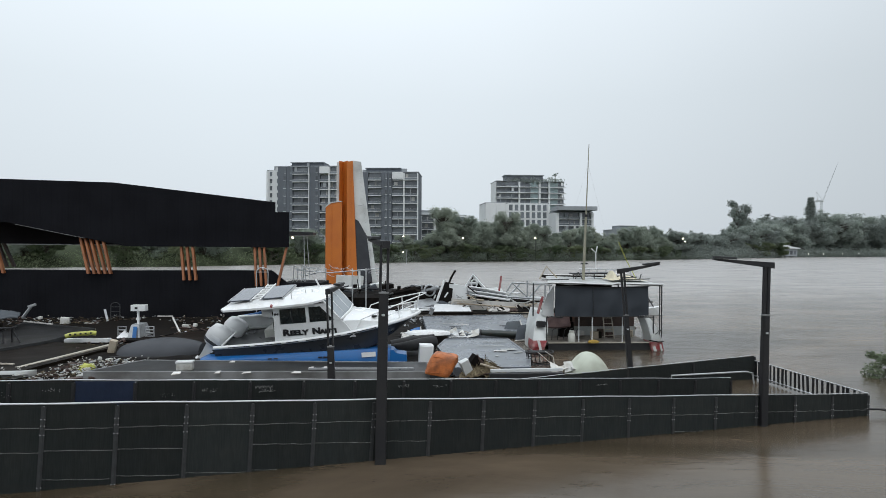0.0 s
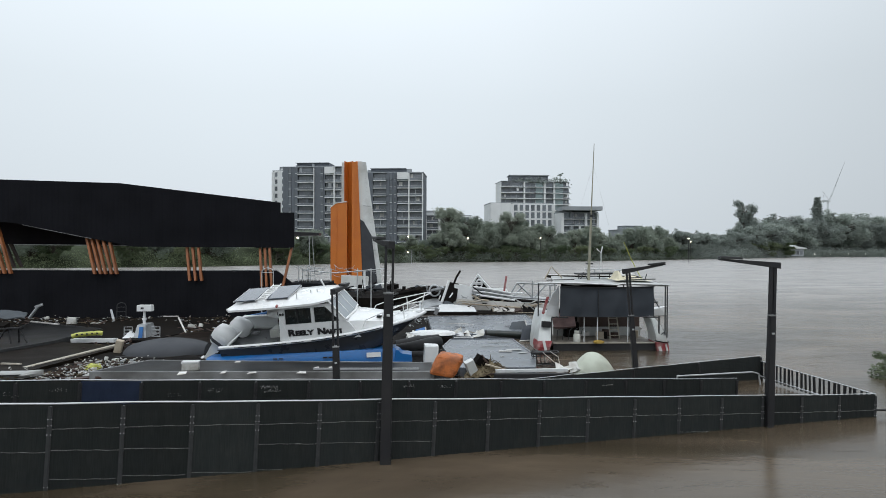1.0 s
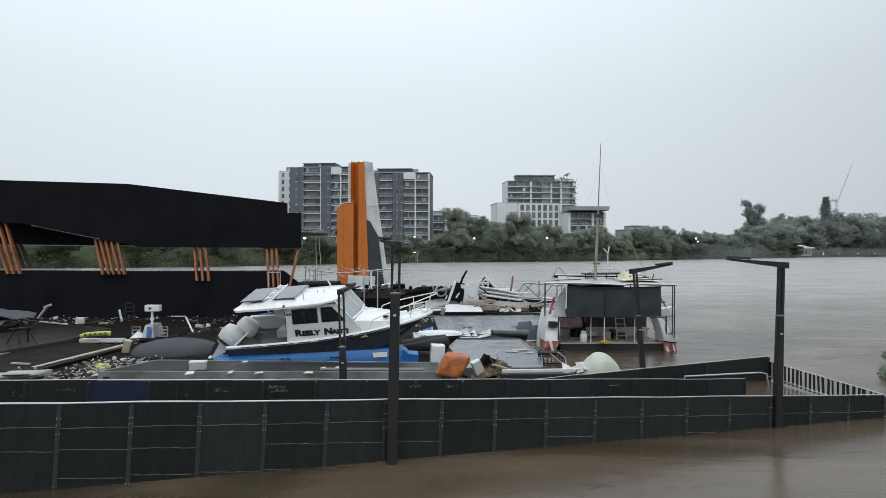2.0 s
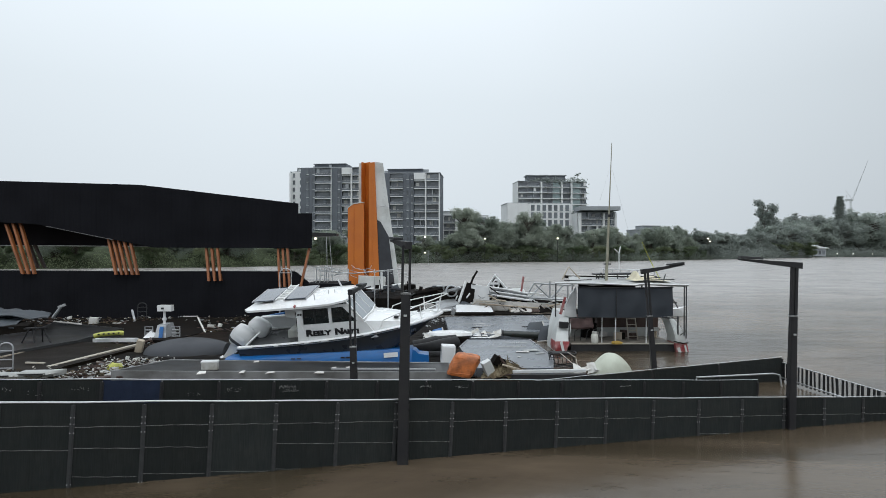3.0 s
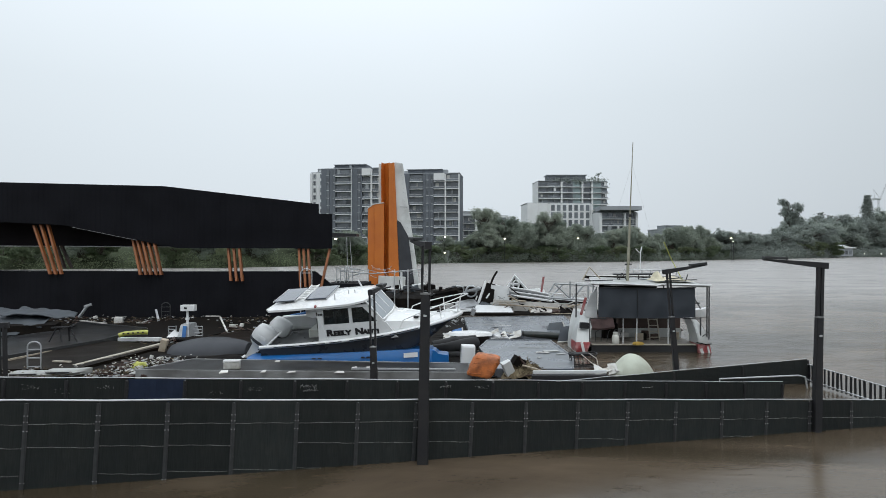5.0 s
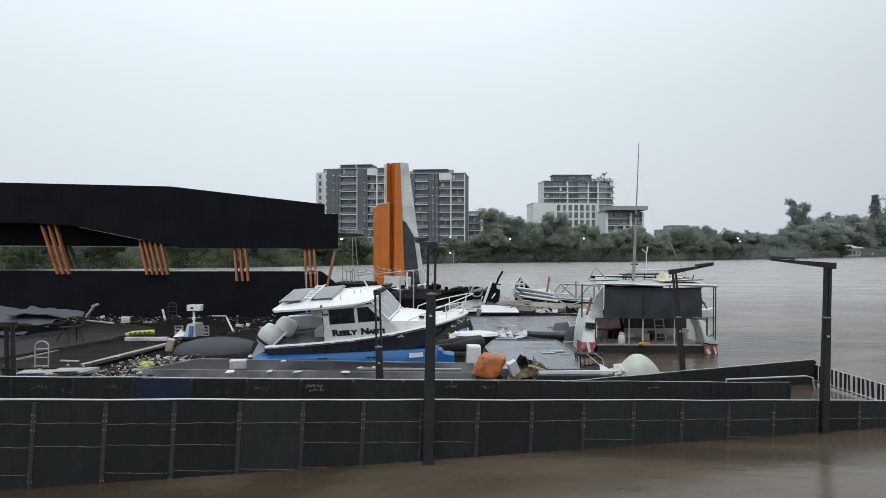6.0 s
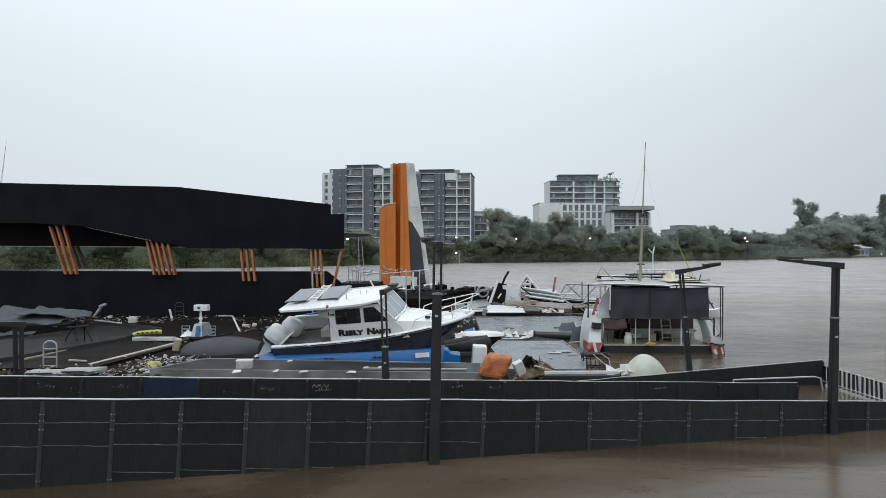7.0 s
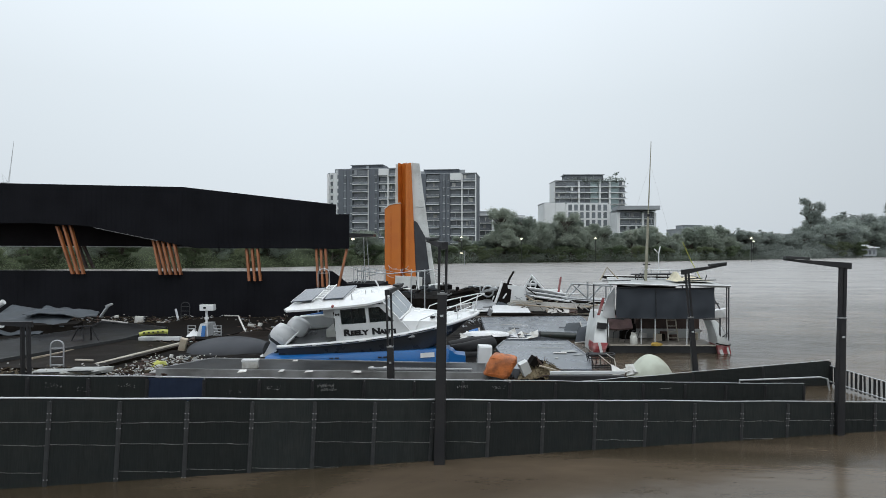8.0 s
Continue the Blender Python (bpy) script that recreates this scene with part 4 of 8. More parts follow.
slab_roof = thing("roof_slab", 61.0, 291, 22.2, "broad flat grey roof slab overhanging the apartment wing", "roof")
bm = bmesh.new()
box(bm, 15.2, 5, 0.6, 18.0, 13.0, 1.8, bevel=0.1)
part("slab", bm, M_TOWER_MID, slab_roof)
boathouse = thing("boathouse", 231, 396, 0.6, "low pale riverside shed with a light roof", "shed", turn=30)
bm = bmesh.new()
box(bm, 11, 4, 2.5, 22, 8, 5)
part("wall", bm, M_TOWER_MID, boathouse)
bm = bmesh.new()
prism(bm, [(-1, 5), (-1, 5.4), (9, 7.0), (13, 6.2), (23, 5.4), (23, 5.0)], -1.6, 9)
part("roof", bm, M_TOWER_WHITE, boathouse)
for i in range(5):
    bm = bmesh.new()
    box(bm, 2.4 + i * 4.2, -0.03, 2.4, 2.8, 0.08, 2.4)
    part("window", bm, M_TOWER_GLASS, boathouse)


# ---- trees ----
def leaf_clumps(bm, centres, count, size, squash=0.9):
    """Many small leaf blades gathered in lobes of centre and radius."""
    total = sum(r ** 2 for _, r in centres)
    for c, r in centres:
        for _ in range(int(count * r * r / total)):
            d = Vector((rnd(-1, 1), rnd(-1, 1), rnd(-1, 1)))
            if d.length > 1 or d.length < 1e-3:
                d = d.normalized() * rnd(0.6, 1.0)
            d = d.normalized() * (d.length ** 0.8) * r * rnd(0.6, 1.2) * (1 + 0.65 * random.random() ** 3)
            p = Vector(c) + Vector((d.x * 1.1, d.y * 1.1, d.z * squash))
            s = size * rnd(0.6, 1.5)
            out = d.normalized() * 0.8 + Vector((rnd(-0.7, 0.7), rnd(-0.7, 0.7), 0.55 + rnd(-0.7, 0.7)))
            m = Matrix.Translation(p) @ out.to_track_quat("Z", "Y").to_matrix().to_4x4() @ Matrix.Rotation(rnd(0, 6.28), 4, "Z")
            q = [m @ Vector(v) for v in ((-s, -0.3 * s, 0), (s, -0.1 * s, 0.15 * s), (0.1 * s, 0.75 * s, -0.1 * s))]
            bm.faces.new([bm.verts.new(v) for v in q])


def tree(name, high, spread, lobes, blades, size, mat, label, category="tree", low=0.0, group="far bank trees"):
    owner = thing(name, 0, 0, 0, label, category, group)
    bm = bmesh.new()
    lean = rnd(-0.06, 0.06) * high
    tube(bm, [(0, 0, -1.5), (lean * 0.3, 0, high * 0.25), (lean, 0, high * 0.45), (lean * 1.1, 0, high * 0.6)], 0.022 * high, 8, taper=0.006 * high)
    centres = []
    limbs = []
    for k in range(17):
        d = Vector((rnd(-1, 1), rnd(-1, 1), rnd(-1, 1))).normalized() * rnd(0.2, 0.95)
        limbs.append((Vector((lean + d.x * spread, d.y * spread, high * ((low + 0.95) / 2 + d.z * (0.95 - low) / 2))), spread * rnd(0.26, 0.46)))
    for i in range(lobes):
        c0, reach = limbs[i % len(limbs)]
        d = Vector((rnd(-1, 1), rnd(-1, 1), rnd(-0.8, 1)))
        c = c0 + d.normalized() * reach * rnd(0.3, 1.0)
        r = spread * rnd(0.06, 0.21)
        c.z = max(r * 0.4, min(c.z, high - r * 0.7))
        centres.append((c, r))
        start = Vector((lean * 0.6, 0, max(0.1, c.z - high * 0.2)))
        tube(bm, [start, (start + c) / 2 + Vector((0, 0, 0.03 * high)), c], 0.010 * high, 5, taper=0.003 * high)
    part("trunk", bm, M_BARK, owner)
    bm = bmesh.new()
    leaf_clumps(bm, centres, blades, size)
    part("crown", bm, mat, owner)
    return owner


def pine(high, label):
    owner = thing("pine_tree", 0, 0, 0, label, "tree", "far bank trees")
    bm = bmesh.new()
    tube(bm, [(0, 0, -1), (0, 0, high)], 0.02 * high, 8, taper=0.003 * high)
    part("trunk", bm, M_BARK, owner)
    bm, centres = bmesh.new(), []
    for k in range(17):
        f = 0.22 + 0.76 * k / 16
        for j in range(8):
            a, reach = j * 0.785 + k * 0.5, high * 0.21 * (1.06 - f) ** 0.8 * rnd(0.7, 1.15)
            for step in (0.45, 0.95):
                centres.append((Vector((reach * step * math.cos(a), reach * step * math.sin(a), high * f - 0.02 * high * step)), high * rnd(0.026, 0.046)))
    leaf_clumps(bm, centres, 9000, high * 0.012, squash=0.6)
    part("crown", bm, M_LEAF_FAR, owner)
    return owner


KINDS = [tree("river_tree", 15, 5.2, 180, 36000, 0.15, M_LEAF, "dense dark green tree on the far river bank"),
         tree("river_tree", 13, 6.0, 190, 38000, 0.15, M_LEAF, "broad dark green tree on the far river bank"),
         tree("river_tree", 17, 4.6, 130, 26000, 0.15, M_LEAF, "tall open-crowned tree on the far river bank", low=0.18),
         tree("bank_shrub", 6, 4.2, 36, 13000, 0.13, M_LEAF_BRIGHT, "bright green shrubs at the far water's edge", "shrub", low=0.05, group="far bank shrubs")]
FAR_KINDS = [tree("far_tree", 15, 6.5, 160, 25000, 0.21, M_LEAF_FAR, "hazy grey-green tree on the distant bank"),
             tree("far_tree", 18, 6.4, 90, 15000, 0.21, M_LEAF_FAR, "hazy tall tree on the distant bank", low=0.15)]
placed = set()


def plant(kind, x, back, high, z=2.0, wide=1.0):
    """Sets a tree at x, so far behind the water's edge, scaled to a height."""
    stock = (KINDS + FAR_KINDS)[kind]
    base = (15, 13, 17, 6, 15, 18)[kind]
    s = high / base
    m = pose(x, edge_at(x) + back, z, 0, 0, rnd(0, 360)) 
    if kind in placed:
        ob = copy_thing(stock, m)
    else:
        placed.add(kind)
        ob = stock
        ob.matrix_basis = m
    ob.scale = (s * wide, s * wide, s)


# x along the bank, set back, height
for x, back, high, kind in [(-1, 9, 8.0, 0), (5, 12, 9.0, 1), (11, 8, 15.5, 0), (17, 10, 15.8, 2), (24, 9, 15.4, 1), (30, 13, 16.2, 2), (36, 10, 15.6, 0), (42, 14, 13.0, 1), (47, 9, 10.5, 0), (53, 10, 9.5, 1),
                            (59, 8, 12.0, 0), (64, 10, 13.0, 1), (70, 9, 10.0, 0), (76, 9, 9.0, 1), (83, 12, 9.0, 0), (90, 12, 14.0, 2), (98, 10, 16.5, 1), (105, 9, 15.0, 0), (113, 10, 12.0, 1),
                            (2, 15, 8.0, 1), (14, 15, 15.0, 1), (20, 14, 15.5, 0), (27, 16, 16.0, 1), (33, 8, 15.0, 0), (39, 10, 14.5, 1), (46, 12, 12.5, 0), (56, 13, 11.5, 1), (67, 13, 12.0, 0), (80, 14, 12.0, 1), (94, 13, 13.5, 1), (109, 13, 13.0, 0), (-12, 9, 9.5, 1), (-20, 9, 10.5, 0), (-28, 10, 11.5, 1), (-36, 10, 11.0, 0), (-45, 10, 12.0, 1), (-54, 10, 11.0, 0), (-64, 10, 12.0, 2), (-76, 9, 12.0, 1), (-90, 10, 11.0, 0), (-106, 10, 12.0, 1), (-124, 10, 11.0, 0)]:
    plant(kind, x, back, high * rnd(0.98, 1.22), z=0.6, wide=rnd(0.95, 1.2))
for x in (-118, -104, -93, -84, -71, -58, -48, -33, -24, -14, -5, 2, 8, 15, 21, 28, 34, 41, 49, 57, 66, 74, 82, 92, 101, 110, 120):
    plant(3, x, rnd(2.5, 5.0), rnd(4.5, 6.5), z=0.6, wide=1.25)
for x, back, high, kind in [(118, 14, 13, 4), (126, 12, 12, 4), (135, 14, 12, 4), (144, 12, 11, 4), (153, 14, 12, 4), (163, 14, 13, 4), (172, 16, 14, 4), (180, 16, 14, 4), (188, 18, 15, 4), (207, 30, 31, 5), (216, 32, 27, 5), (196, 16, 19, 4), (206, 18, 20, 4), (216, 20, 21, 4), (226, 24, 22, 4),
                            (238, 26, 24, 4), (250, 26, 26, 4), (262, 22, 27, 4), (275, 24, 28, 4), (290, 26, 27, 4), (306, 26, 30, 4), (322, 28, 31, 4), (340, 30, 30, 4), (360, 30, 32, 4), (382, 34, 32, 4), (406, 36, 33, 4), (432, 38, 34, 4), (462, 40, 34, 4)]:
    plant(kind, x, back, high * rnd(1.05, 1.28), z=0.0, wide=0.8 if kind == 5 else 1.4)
tall_pine = pine(30, "tall dark conifer above the distant tree line")
for x in (196, 202, 208, 214, 220):
    plant(3, x, rnd(2.0, 4.0), rnd(9.5, 12.5), z=0.4, wide=1.3)
tall_pine.matrix_basis = pose(294, 462, 6)
tall_pine.scale = (1.25, 1.25, 1.25)

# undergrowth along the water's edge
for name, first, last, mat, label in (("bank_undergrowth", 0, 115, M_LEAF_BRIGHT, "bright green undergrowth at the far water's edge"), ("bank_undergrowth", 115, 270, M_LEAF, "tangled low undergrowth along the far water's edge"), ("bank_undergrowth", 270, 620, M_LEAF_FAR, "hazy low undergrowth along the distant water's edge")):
    bm = bmesh.new()
    for i in range(first, last):
        x = -130 + i * 0.95
        if 227 < x < 252:
            continue
        r = rnd(1.2, 2.8) * (1 if x < 130 else 2.3)
        leaf_clumps(bm, [(Vector((x, edge_at(x) + rnd(0.8, 4.0), rnd(0.4, 2.2))), r)], 240 if first else 110, 0.16 if x < 130 else 0.34)
    tagged(part(name, bm, mat), label, "undergrowth", kind="stuff")

# roof greenery on the terraced building
garden = thing("roof_garden", 66, 372, 43.6, "shaggy greenery on the terraced building's roof", "roof garden")
bm = bmesh.new()
leaf_clumps(bm, [(Vector((x, rnd(0, 6), rnd(0, 1.4))), rnd(1.2, 2.2)) for x in range(-8, 26, 2)], 900, 0.5)
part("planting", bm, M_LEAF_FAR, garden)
lone = tree("roof_tree", 9, 3.4, 12, 1600, 0.22, M_LEAF_FAR, "small round roof tree on the terraced building", low=0.55, group="roof trees")
lone.matrix_basis = pose(85.5, 374, 43.4)
lone.scale = (0.62, 0.62, 0.62)
penthouse = thing("penthouse", 56, 376, 43.6, "dark glazed penthouse storey behind rooftop greenery", "penthouse")
bm = bmesh.new()
box(bm, 11.5, 5, 1.9, 22.0, 9.0, 3.8)
part("wall", bm, M_TOWER_DARK, penthouse)
bm = bmesh.new()
box(bm, 11.5, 5, 3.95, 23.4, 10.4, 0.4)
part("roof", bm, M_TOWER_MID, penthouse)
for k in range(5):
    bm = bmesh.new()
    box(bm, 3 + k * 4.2, 0.45, 1.9, 3.2, 0.12, 2.4)
    part("window", bm, M_TOWER_GLASS, penthouse)

# street lamps that shine through the far trees
for i, (x, y, z, cool) in enumerate([(16.9, 199, 7.2, 0), (40.0, 203, 7.4, 0), (92, 214, 7.6, 0), (-1.3, 196, 7.6, 0), (-1.3, 196.5, 2.9, 0), (104, 240, 7.0, 0),
                                     (258, 408, 1.9, 1), (276, 420, 1.9, 1), (297, 432, 1.9, 1), (318, 445, 2.0, 1), (352, 458, 2.1, 1), (372, 468, 2.2, 1)]):
    lamp = thing("street_lamp", x, y, 0, "lit street lamp on the far bank", "street lamp", "far bank street lamps")
    bm = bmesh.new()
    tube(bm, [(0, 0, -1), (0, 0, z)], 0.06, 6)
    part("pole", bm, M_POST, lamp)
    bm = bmesh.new()
    lathe(bm, [(0.05, 0), (0.22, 0.06), (0.26, 0.2), (0.16, 0.36), (0.04, 0.40)], 0, 0, z, 10)
    part("lantern", bm, M_LAMP_COOL if cool else M_LAMP_WARM, lamp, "glowing lantern")


# ---- tower cranes in the haze ----
def crane(x, y, mast, jib, rise, heading, label):
    owner = thing("tower_crane", x, y, 10, label, "crane", "construction cranes", turn=heading)
    bm = bmesh.new()
    for sx, sy in ((-1, -1), (1, -1), (1, 1), (-1, 1)):
        tube(bm, [(sx, sy, 0), (sx, sy, mast)], 0.2, 4)
    for k in range(int(mast / 3)):
        tube(bm, [(-1, -1, k * 3), (1, -1, k * 3 + 3)], 0.12, 4)
        tube(bm, [(1, 1, k * 3), (-1, 1, k * 3 + 3)], 0.12, 4)
    part("mast", bm, M_CRANE, owner)
    bm = bmesh.new()
    tip = Vector((jib * math.cos(radians(rise)), 0, mast + jib * math.sin(radians(rise))))
    for off in ((-0.0, -0.9, 0), (0, 0.9, 0), (-1.2, 0, 1.2)):
        tube(bm, [Vector((2, 0, mast)) + Vector(off), tip], 0.17, 4)
    for k in range(14):
        p, q = Vector((2, 0, mast)).lerp(tip, k / 14), Vector((2, 0, mast)).lerp(tip, (k + 1) / 14)
        tube(bm, [p + Vector((0, -0.9 * (1 - k / 14), 0)), q + Vector((-1.2, 0, 1.2)) * (1 - k / 14)], 0.1, 4)
    part("jib", bm, M_CRANE, owner)
    bm = bmesh.new()
    box(bm, -3.5, 0, mast + 1.2, 9, 2.4, 2.6, bevel=0.2)
    part("counterweight", bm, M_CRANE, owner)
    bm = bmesh.new()
    tube(bm, [(-5, 0, mast + 2), (-7, 0, mast + 15), (1, 0, mast + 3)], 0.2, 4)
    part("a_frame", bm, M_STEEL, owner)
    bm = bmesh.new()
    box(bm, 1.6, -1.4, mast + 1.2, 2.0, 1.8, 2.2, bevel=0.15)
    part("cab", bm, M_TOWER_WHITE, owner)


crane(598, 915, 66, 62, 68, -8, "pale tower crane with raised jib over the distant trees")
crane(-650, 905, 90, 62, 82, 8, "distant tower crane above the hall roof")


# ---- cabin cruiser washed onto the wreckage ----
cruiser = thing("cabin_cruiser", -5.84, 21.19, 0.63, "white and navy cabin cruiser heeled on wreckage, bow raised", "boat")
cruiser.matrix_basis = pose(-5.84, 21.19, 0.63, 0, 0, -6) @ turn(0, -4.2, 0) @ turn(8, 0, 0) @ pose(0.12, 0, 0) @ Matrix.Diagonal((0.95, 1, 1, 1))


def half_beam(x):
    """Half width of the boat at its gunwale, x metres from the stern."""
    t = max(0.0, (x - 2.6) / 3.95)
    return 1.15 * math.sqrt(max(0.0, 1 - t ** 2.2))


def sheer(x):
    return 0.46 * max(0.0, x / 6.55) ** 2.4 - 0.02


hull_x = [0.0, 0.6, 1.4, 2.2, 3.0, 3.8, 4.5, 5.1, 5.6, 6.0, 6.3, 6.5]
sections = []
for x in hull_x:
    b, s = half_beam(x), sheer(x)
    rake = 0.0 if x < 4.5 else (x - 4.5) * 0.28
    keel = -0.92 + max(0, x - 3.4) ** 2 * 0.115
    chine = -0.62 + max(0, x - 3.4) ** 2 * 0.085
    sections.append([(x, -b, s - 0.06), (x - rake * 0.3, -b * 0.93, s * 0.5 + chine * 0.5), (x - rake * 0.7, -b * 0.80, chine), (x - rake, 0, keel), (x - rake * 0.7, b * 0.80, chine), (x - rake * 0.3, b * 0.93, s * 0.5 + chine * 0.5), (x, b, s - 0.06)])
bm = bmesh.new()
loft(bm, sections)
hull = part("hull", bm, M_NAVY, cruiser, "navy black hull", smooth=True)
# gunwale: white rounded rim round the deck
for side in (-1, 1):
    bm = bmesh.new()
    tube(bm, [(x, side * half_beam(x), sheer(x)) for x in [i * 6.54 / 40 for i in range(41)]], 0.055, 10)
    part("gunwale", bm, M_GEL, cruiser, "white gunwale", smooth=True)
    bm = bmesh.new()
    for a, b in ((0.5, 1.2), (1.35, 2.2), (2.35, 2.75), (3.0, 4.1), (4.3, 5.2)):
        tube(bm, [(x, side * (half_beam(x) + 0.055), sheer(x) - 0.005) for x in [a + (b - a) * i / 8 for i in range(9)]], 0.014, 6)
    part("rub_strip", bm, M_RUBBER, cruiser, "dark rub strip inserts")
# foredeck and side decks
bm = bmesh.new()
rows = []
for i in range(21):
    x = 2.0 + 4.5 * i / 20
    b = half_beam(x) - 0.02
    crown = 0.10 * (1 - i / 22)
    rows.append([(x, b * (-1 + 2 * j / 10), sheer(x) + crown * (1 - (-1 + 2 * j / 10) ** 2)) for j in range(11)])
loft(bm, rows, caps=False, around=False)
part("foredeck", bm, M_GEL, cruiser, "white foredeck", smooth=True)
# trunk cabin and wheelhouse sides
bm = bmesh.new()
trunk = []
for x, half, low, high in ((3.7, 0.99, 0.0, 0.60), (4.45, 0.94, 0.05, 0.57), (5.2, 0.74, 0.12, 0.46), (5.7, 0.5, 0.2, 0.40), (5.95, 0.28, 0.3, 0.38)):
    trunk.append([(x, -half, low), (x, -half * 0.93, high - 0.08), (x, -half * 0.6, high), (x, half * 0.6, high), (x, half * 0.93, high - 0.08), (x, half, low)])
loft(bm, trunk)
part("trunk_cabin", bm, M_GEL, cruiser, "white trunk cabin", smooth=True)
for side in (-1, 1):
    y0, y1 = side * 1.03, side * 0.97
    bm = bmesh.new()
    prism(bm, [(1.95, -0.05), (2.0, 1.08), (2.18, 1.08), (2.18, 0.53), (4.06, 0.56), (4.20, 0.50), (4.55, 0.02)], min(y0, y1), max(y0, y1))
    prism(bm, [(2.18, 1.0), (2.18, 1.08), (3.64, 1.10), (3.74, 1.02)], min(y0, y1), max(y0, y1))
    prism(bm, [(3.02, 0.53), (3.02, 1.03), (3.12, 1.03), (3.12, 0.53)], min(y0, y1), max(y0, y1))
    prism(bm, [(3.46, 1.05), (3.64, 1.05), (4.13, 0.53), (3.95, 0.53)], min(y0, y1), max(y0, y1))
    # the near side's shade is put into a greyer gelcoat; the far side is white
    wall = part("cabin_side", bm, M_GEL_GREY if side < 0 else M_GEL, cruiser, "white cabin side, the near one greyed for shade")
    for outline in ([(2.2, 0.54), (2.2, 1.02), (3.01, 1.03), (3.01, 0.54)], [(3.13, 0.54), (3.13, 1.03), (3.48, 1.04), (3.95, 0.55)]):
        bm = bmesh.new()
        prism(bm, outline, side * 1.0 - 0.008, side * 1.0 + 0.008)
        part("side_window", bm, M_CABIN_GLASS, wall, "dark side window")
    bm = bmesh.new()
    box(bm, 2.58, side * 1.02, 0.78, 0.035, 0.03, 0.48, bevel=0.005)
    part("window_bar", bm, M_RUBBER, wall)
bm = bmesh.new()
box(bm, 3.0, 0, 0.20, 2.0, 1.9, 0.3)
part("cabin_floor", bm, M_RUBBER, cruiser)
for y in (-0.45, 0.45):
    bm = bmesh.new()
    box(bm, 2.75, y, 0.66, 0.12, 0.46, 0.50, turn(0, -8, 0), bevel=0.05)
    box(bm, 2.95, y, 0.44, 0.42, 0.46, 0.12, bevel=0.04)
    part("helm_seat", bm, M_DARK_PANEL, cruiser, "dark helm seat")
bm = bmesh.new()
prism(bm, [(3.5, 0.3), (3.42, 0.66), (3.6, 0.72), (4.0, 0.56), (4.05, 0.3)], -0.9, 0.9, bevel=0.02)
part("dashboard", bm, M_DARK_PANEL, cruiser, "dark dashboard")
bm = bmesh.new()
tube(bm, [(3.36 - 0.06 * math.cos(a), -0.45 + 0.17 * math.cos(a), 0.78 + 0.17 * math.sin(a)) for a in (2 * math.pi * k / 16 for k in range(17))], 0.014, 6)
part("steering_wheel", bm, M_RUBBER, cruiser, "black steering wheel")
for x in (2.05, 2.13):
    bm = bmesh.new()
    lathe(bm, [(0.0, 0.0), (0.035, 0.0), (0.035, 0.02), (0.015, 0.03), (0.0, 0.03)], sides=12)
    bmesh.ops.transform(bm, matrix=Matrix.Translation((x, -1.03, 0.86)) @ turn(90, 0, 0), verts=bm.verts[:])
    part("vent", bm, M_RUBBER, cruiser, "small dark vent")
# windscreen of three panes in white frames
bm = bmesh.new()
for y in (-1.03, -0.36, 0.36, 1.03):
    tube(bm, [(3.60, y, 1.20), (4.11, y * 0.98, 0.58)], 0.028, 6)
tube(bm, [(3.60, -1.03, 1.20), (3.64, 0, 1.23), (3.60, 1.03, 1.20)], 0.028, 6)
tube(bm, [(4.11, -1.01, 0.58), (4.23, 0, 0.62), (4.11, 1.01, 0.58)], 0.035, 6)
screen = part("windscreen_frame", bm, M_GEL, cruiser, "white windscreen frame", smooth=True)
for y0, y1 in ((-1.01, -0.38), (-0.34, 0.34), (0.38, 1.01)):
    bm = bmesh.new()
    loft(bm, [[(3.62, y0, 1.18), (3.62, y1, 1.18), (3.61, y1, 1.17), (3.61, y0, 1.17)], [(4.13, y0 * 0.98, 0.60), (4.13, y1 * 0.98, 0.60), (4.12, y1 * 0.98, 0.59), (4.12, y0 * 0.98, 0.59)]])
    part("windscreen_pane", bm, M_GLASS_PALE, screen)
# hardtop
bm = bmesh.new()
top = []
for x, half, edge, crown in ((0.30, 0.95, 1.06, 1.12), (0.42, 1.10, 1.04, 1.22), (1.2, 1.15, 1.05, 1.33), (2.2, 1.16, 1.07, 1.39), (3.1, 1.14, 1.10, 1.41), (3.58, 1.08, 1.16, 1.39), (3.76, 0.92, 1.21, 1.31)):
    top.append([(x, -half, edge), (x, -half, edge + 0.06), (x, -half * 0.75, edge + (crown - edge) * 0.72), (x, 0, crown), (x, half * 0.75, edge + (crown - edge) * 0.72), (x, half, edge + 0.06), (x, half, edge)])
loft(bm, top)
roof = part("hardtop", bm, M_GEL, cruiser, "white hardtop roof", smooth=True)
for x0, y0, tip in ((0.95, -0.28, -7), (2.02, -0.32, -7)):
    bm = bmesh.new()
    box(bm, x0, y0, 1.37 + 0.02 * x0, 0.74, 1.16, 0.035, turn(8, -2, tip), bevel=0.008)
    panel = part("solar_panel", bm, M_SOLAR, roof, "dark solar panel on the hardtop")
    for dx in (-0.37, 0.37):
        bm = bmesh.new()
        box(bm, x0 + dx, y0 - dx * 0.12, 1.36 + 0.02 * x0, 0.02, 1.18, 0.04, turn(8, -2, tip))
        part("panel_frame", bm, M_ALU, panel)
bm = bmesh.new()
for j in range(6):
    box(bm, 1.49, -0.85 + j * 0.27, 1.37 + j * 0.022, 0.26, 0.05, 0.05, turn(8, 0, 0), bevel=0.008)
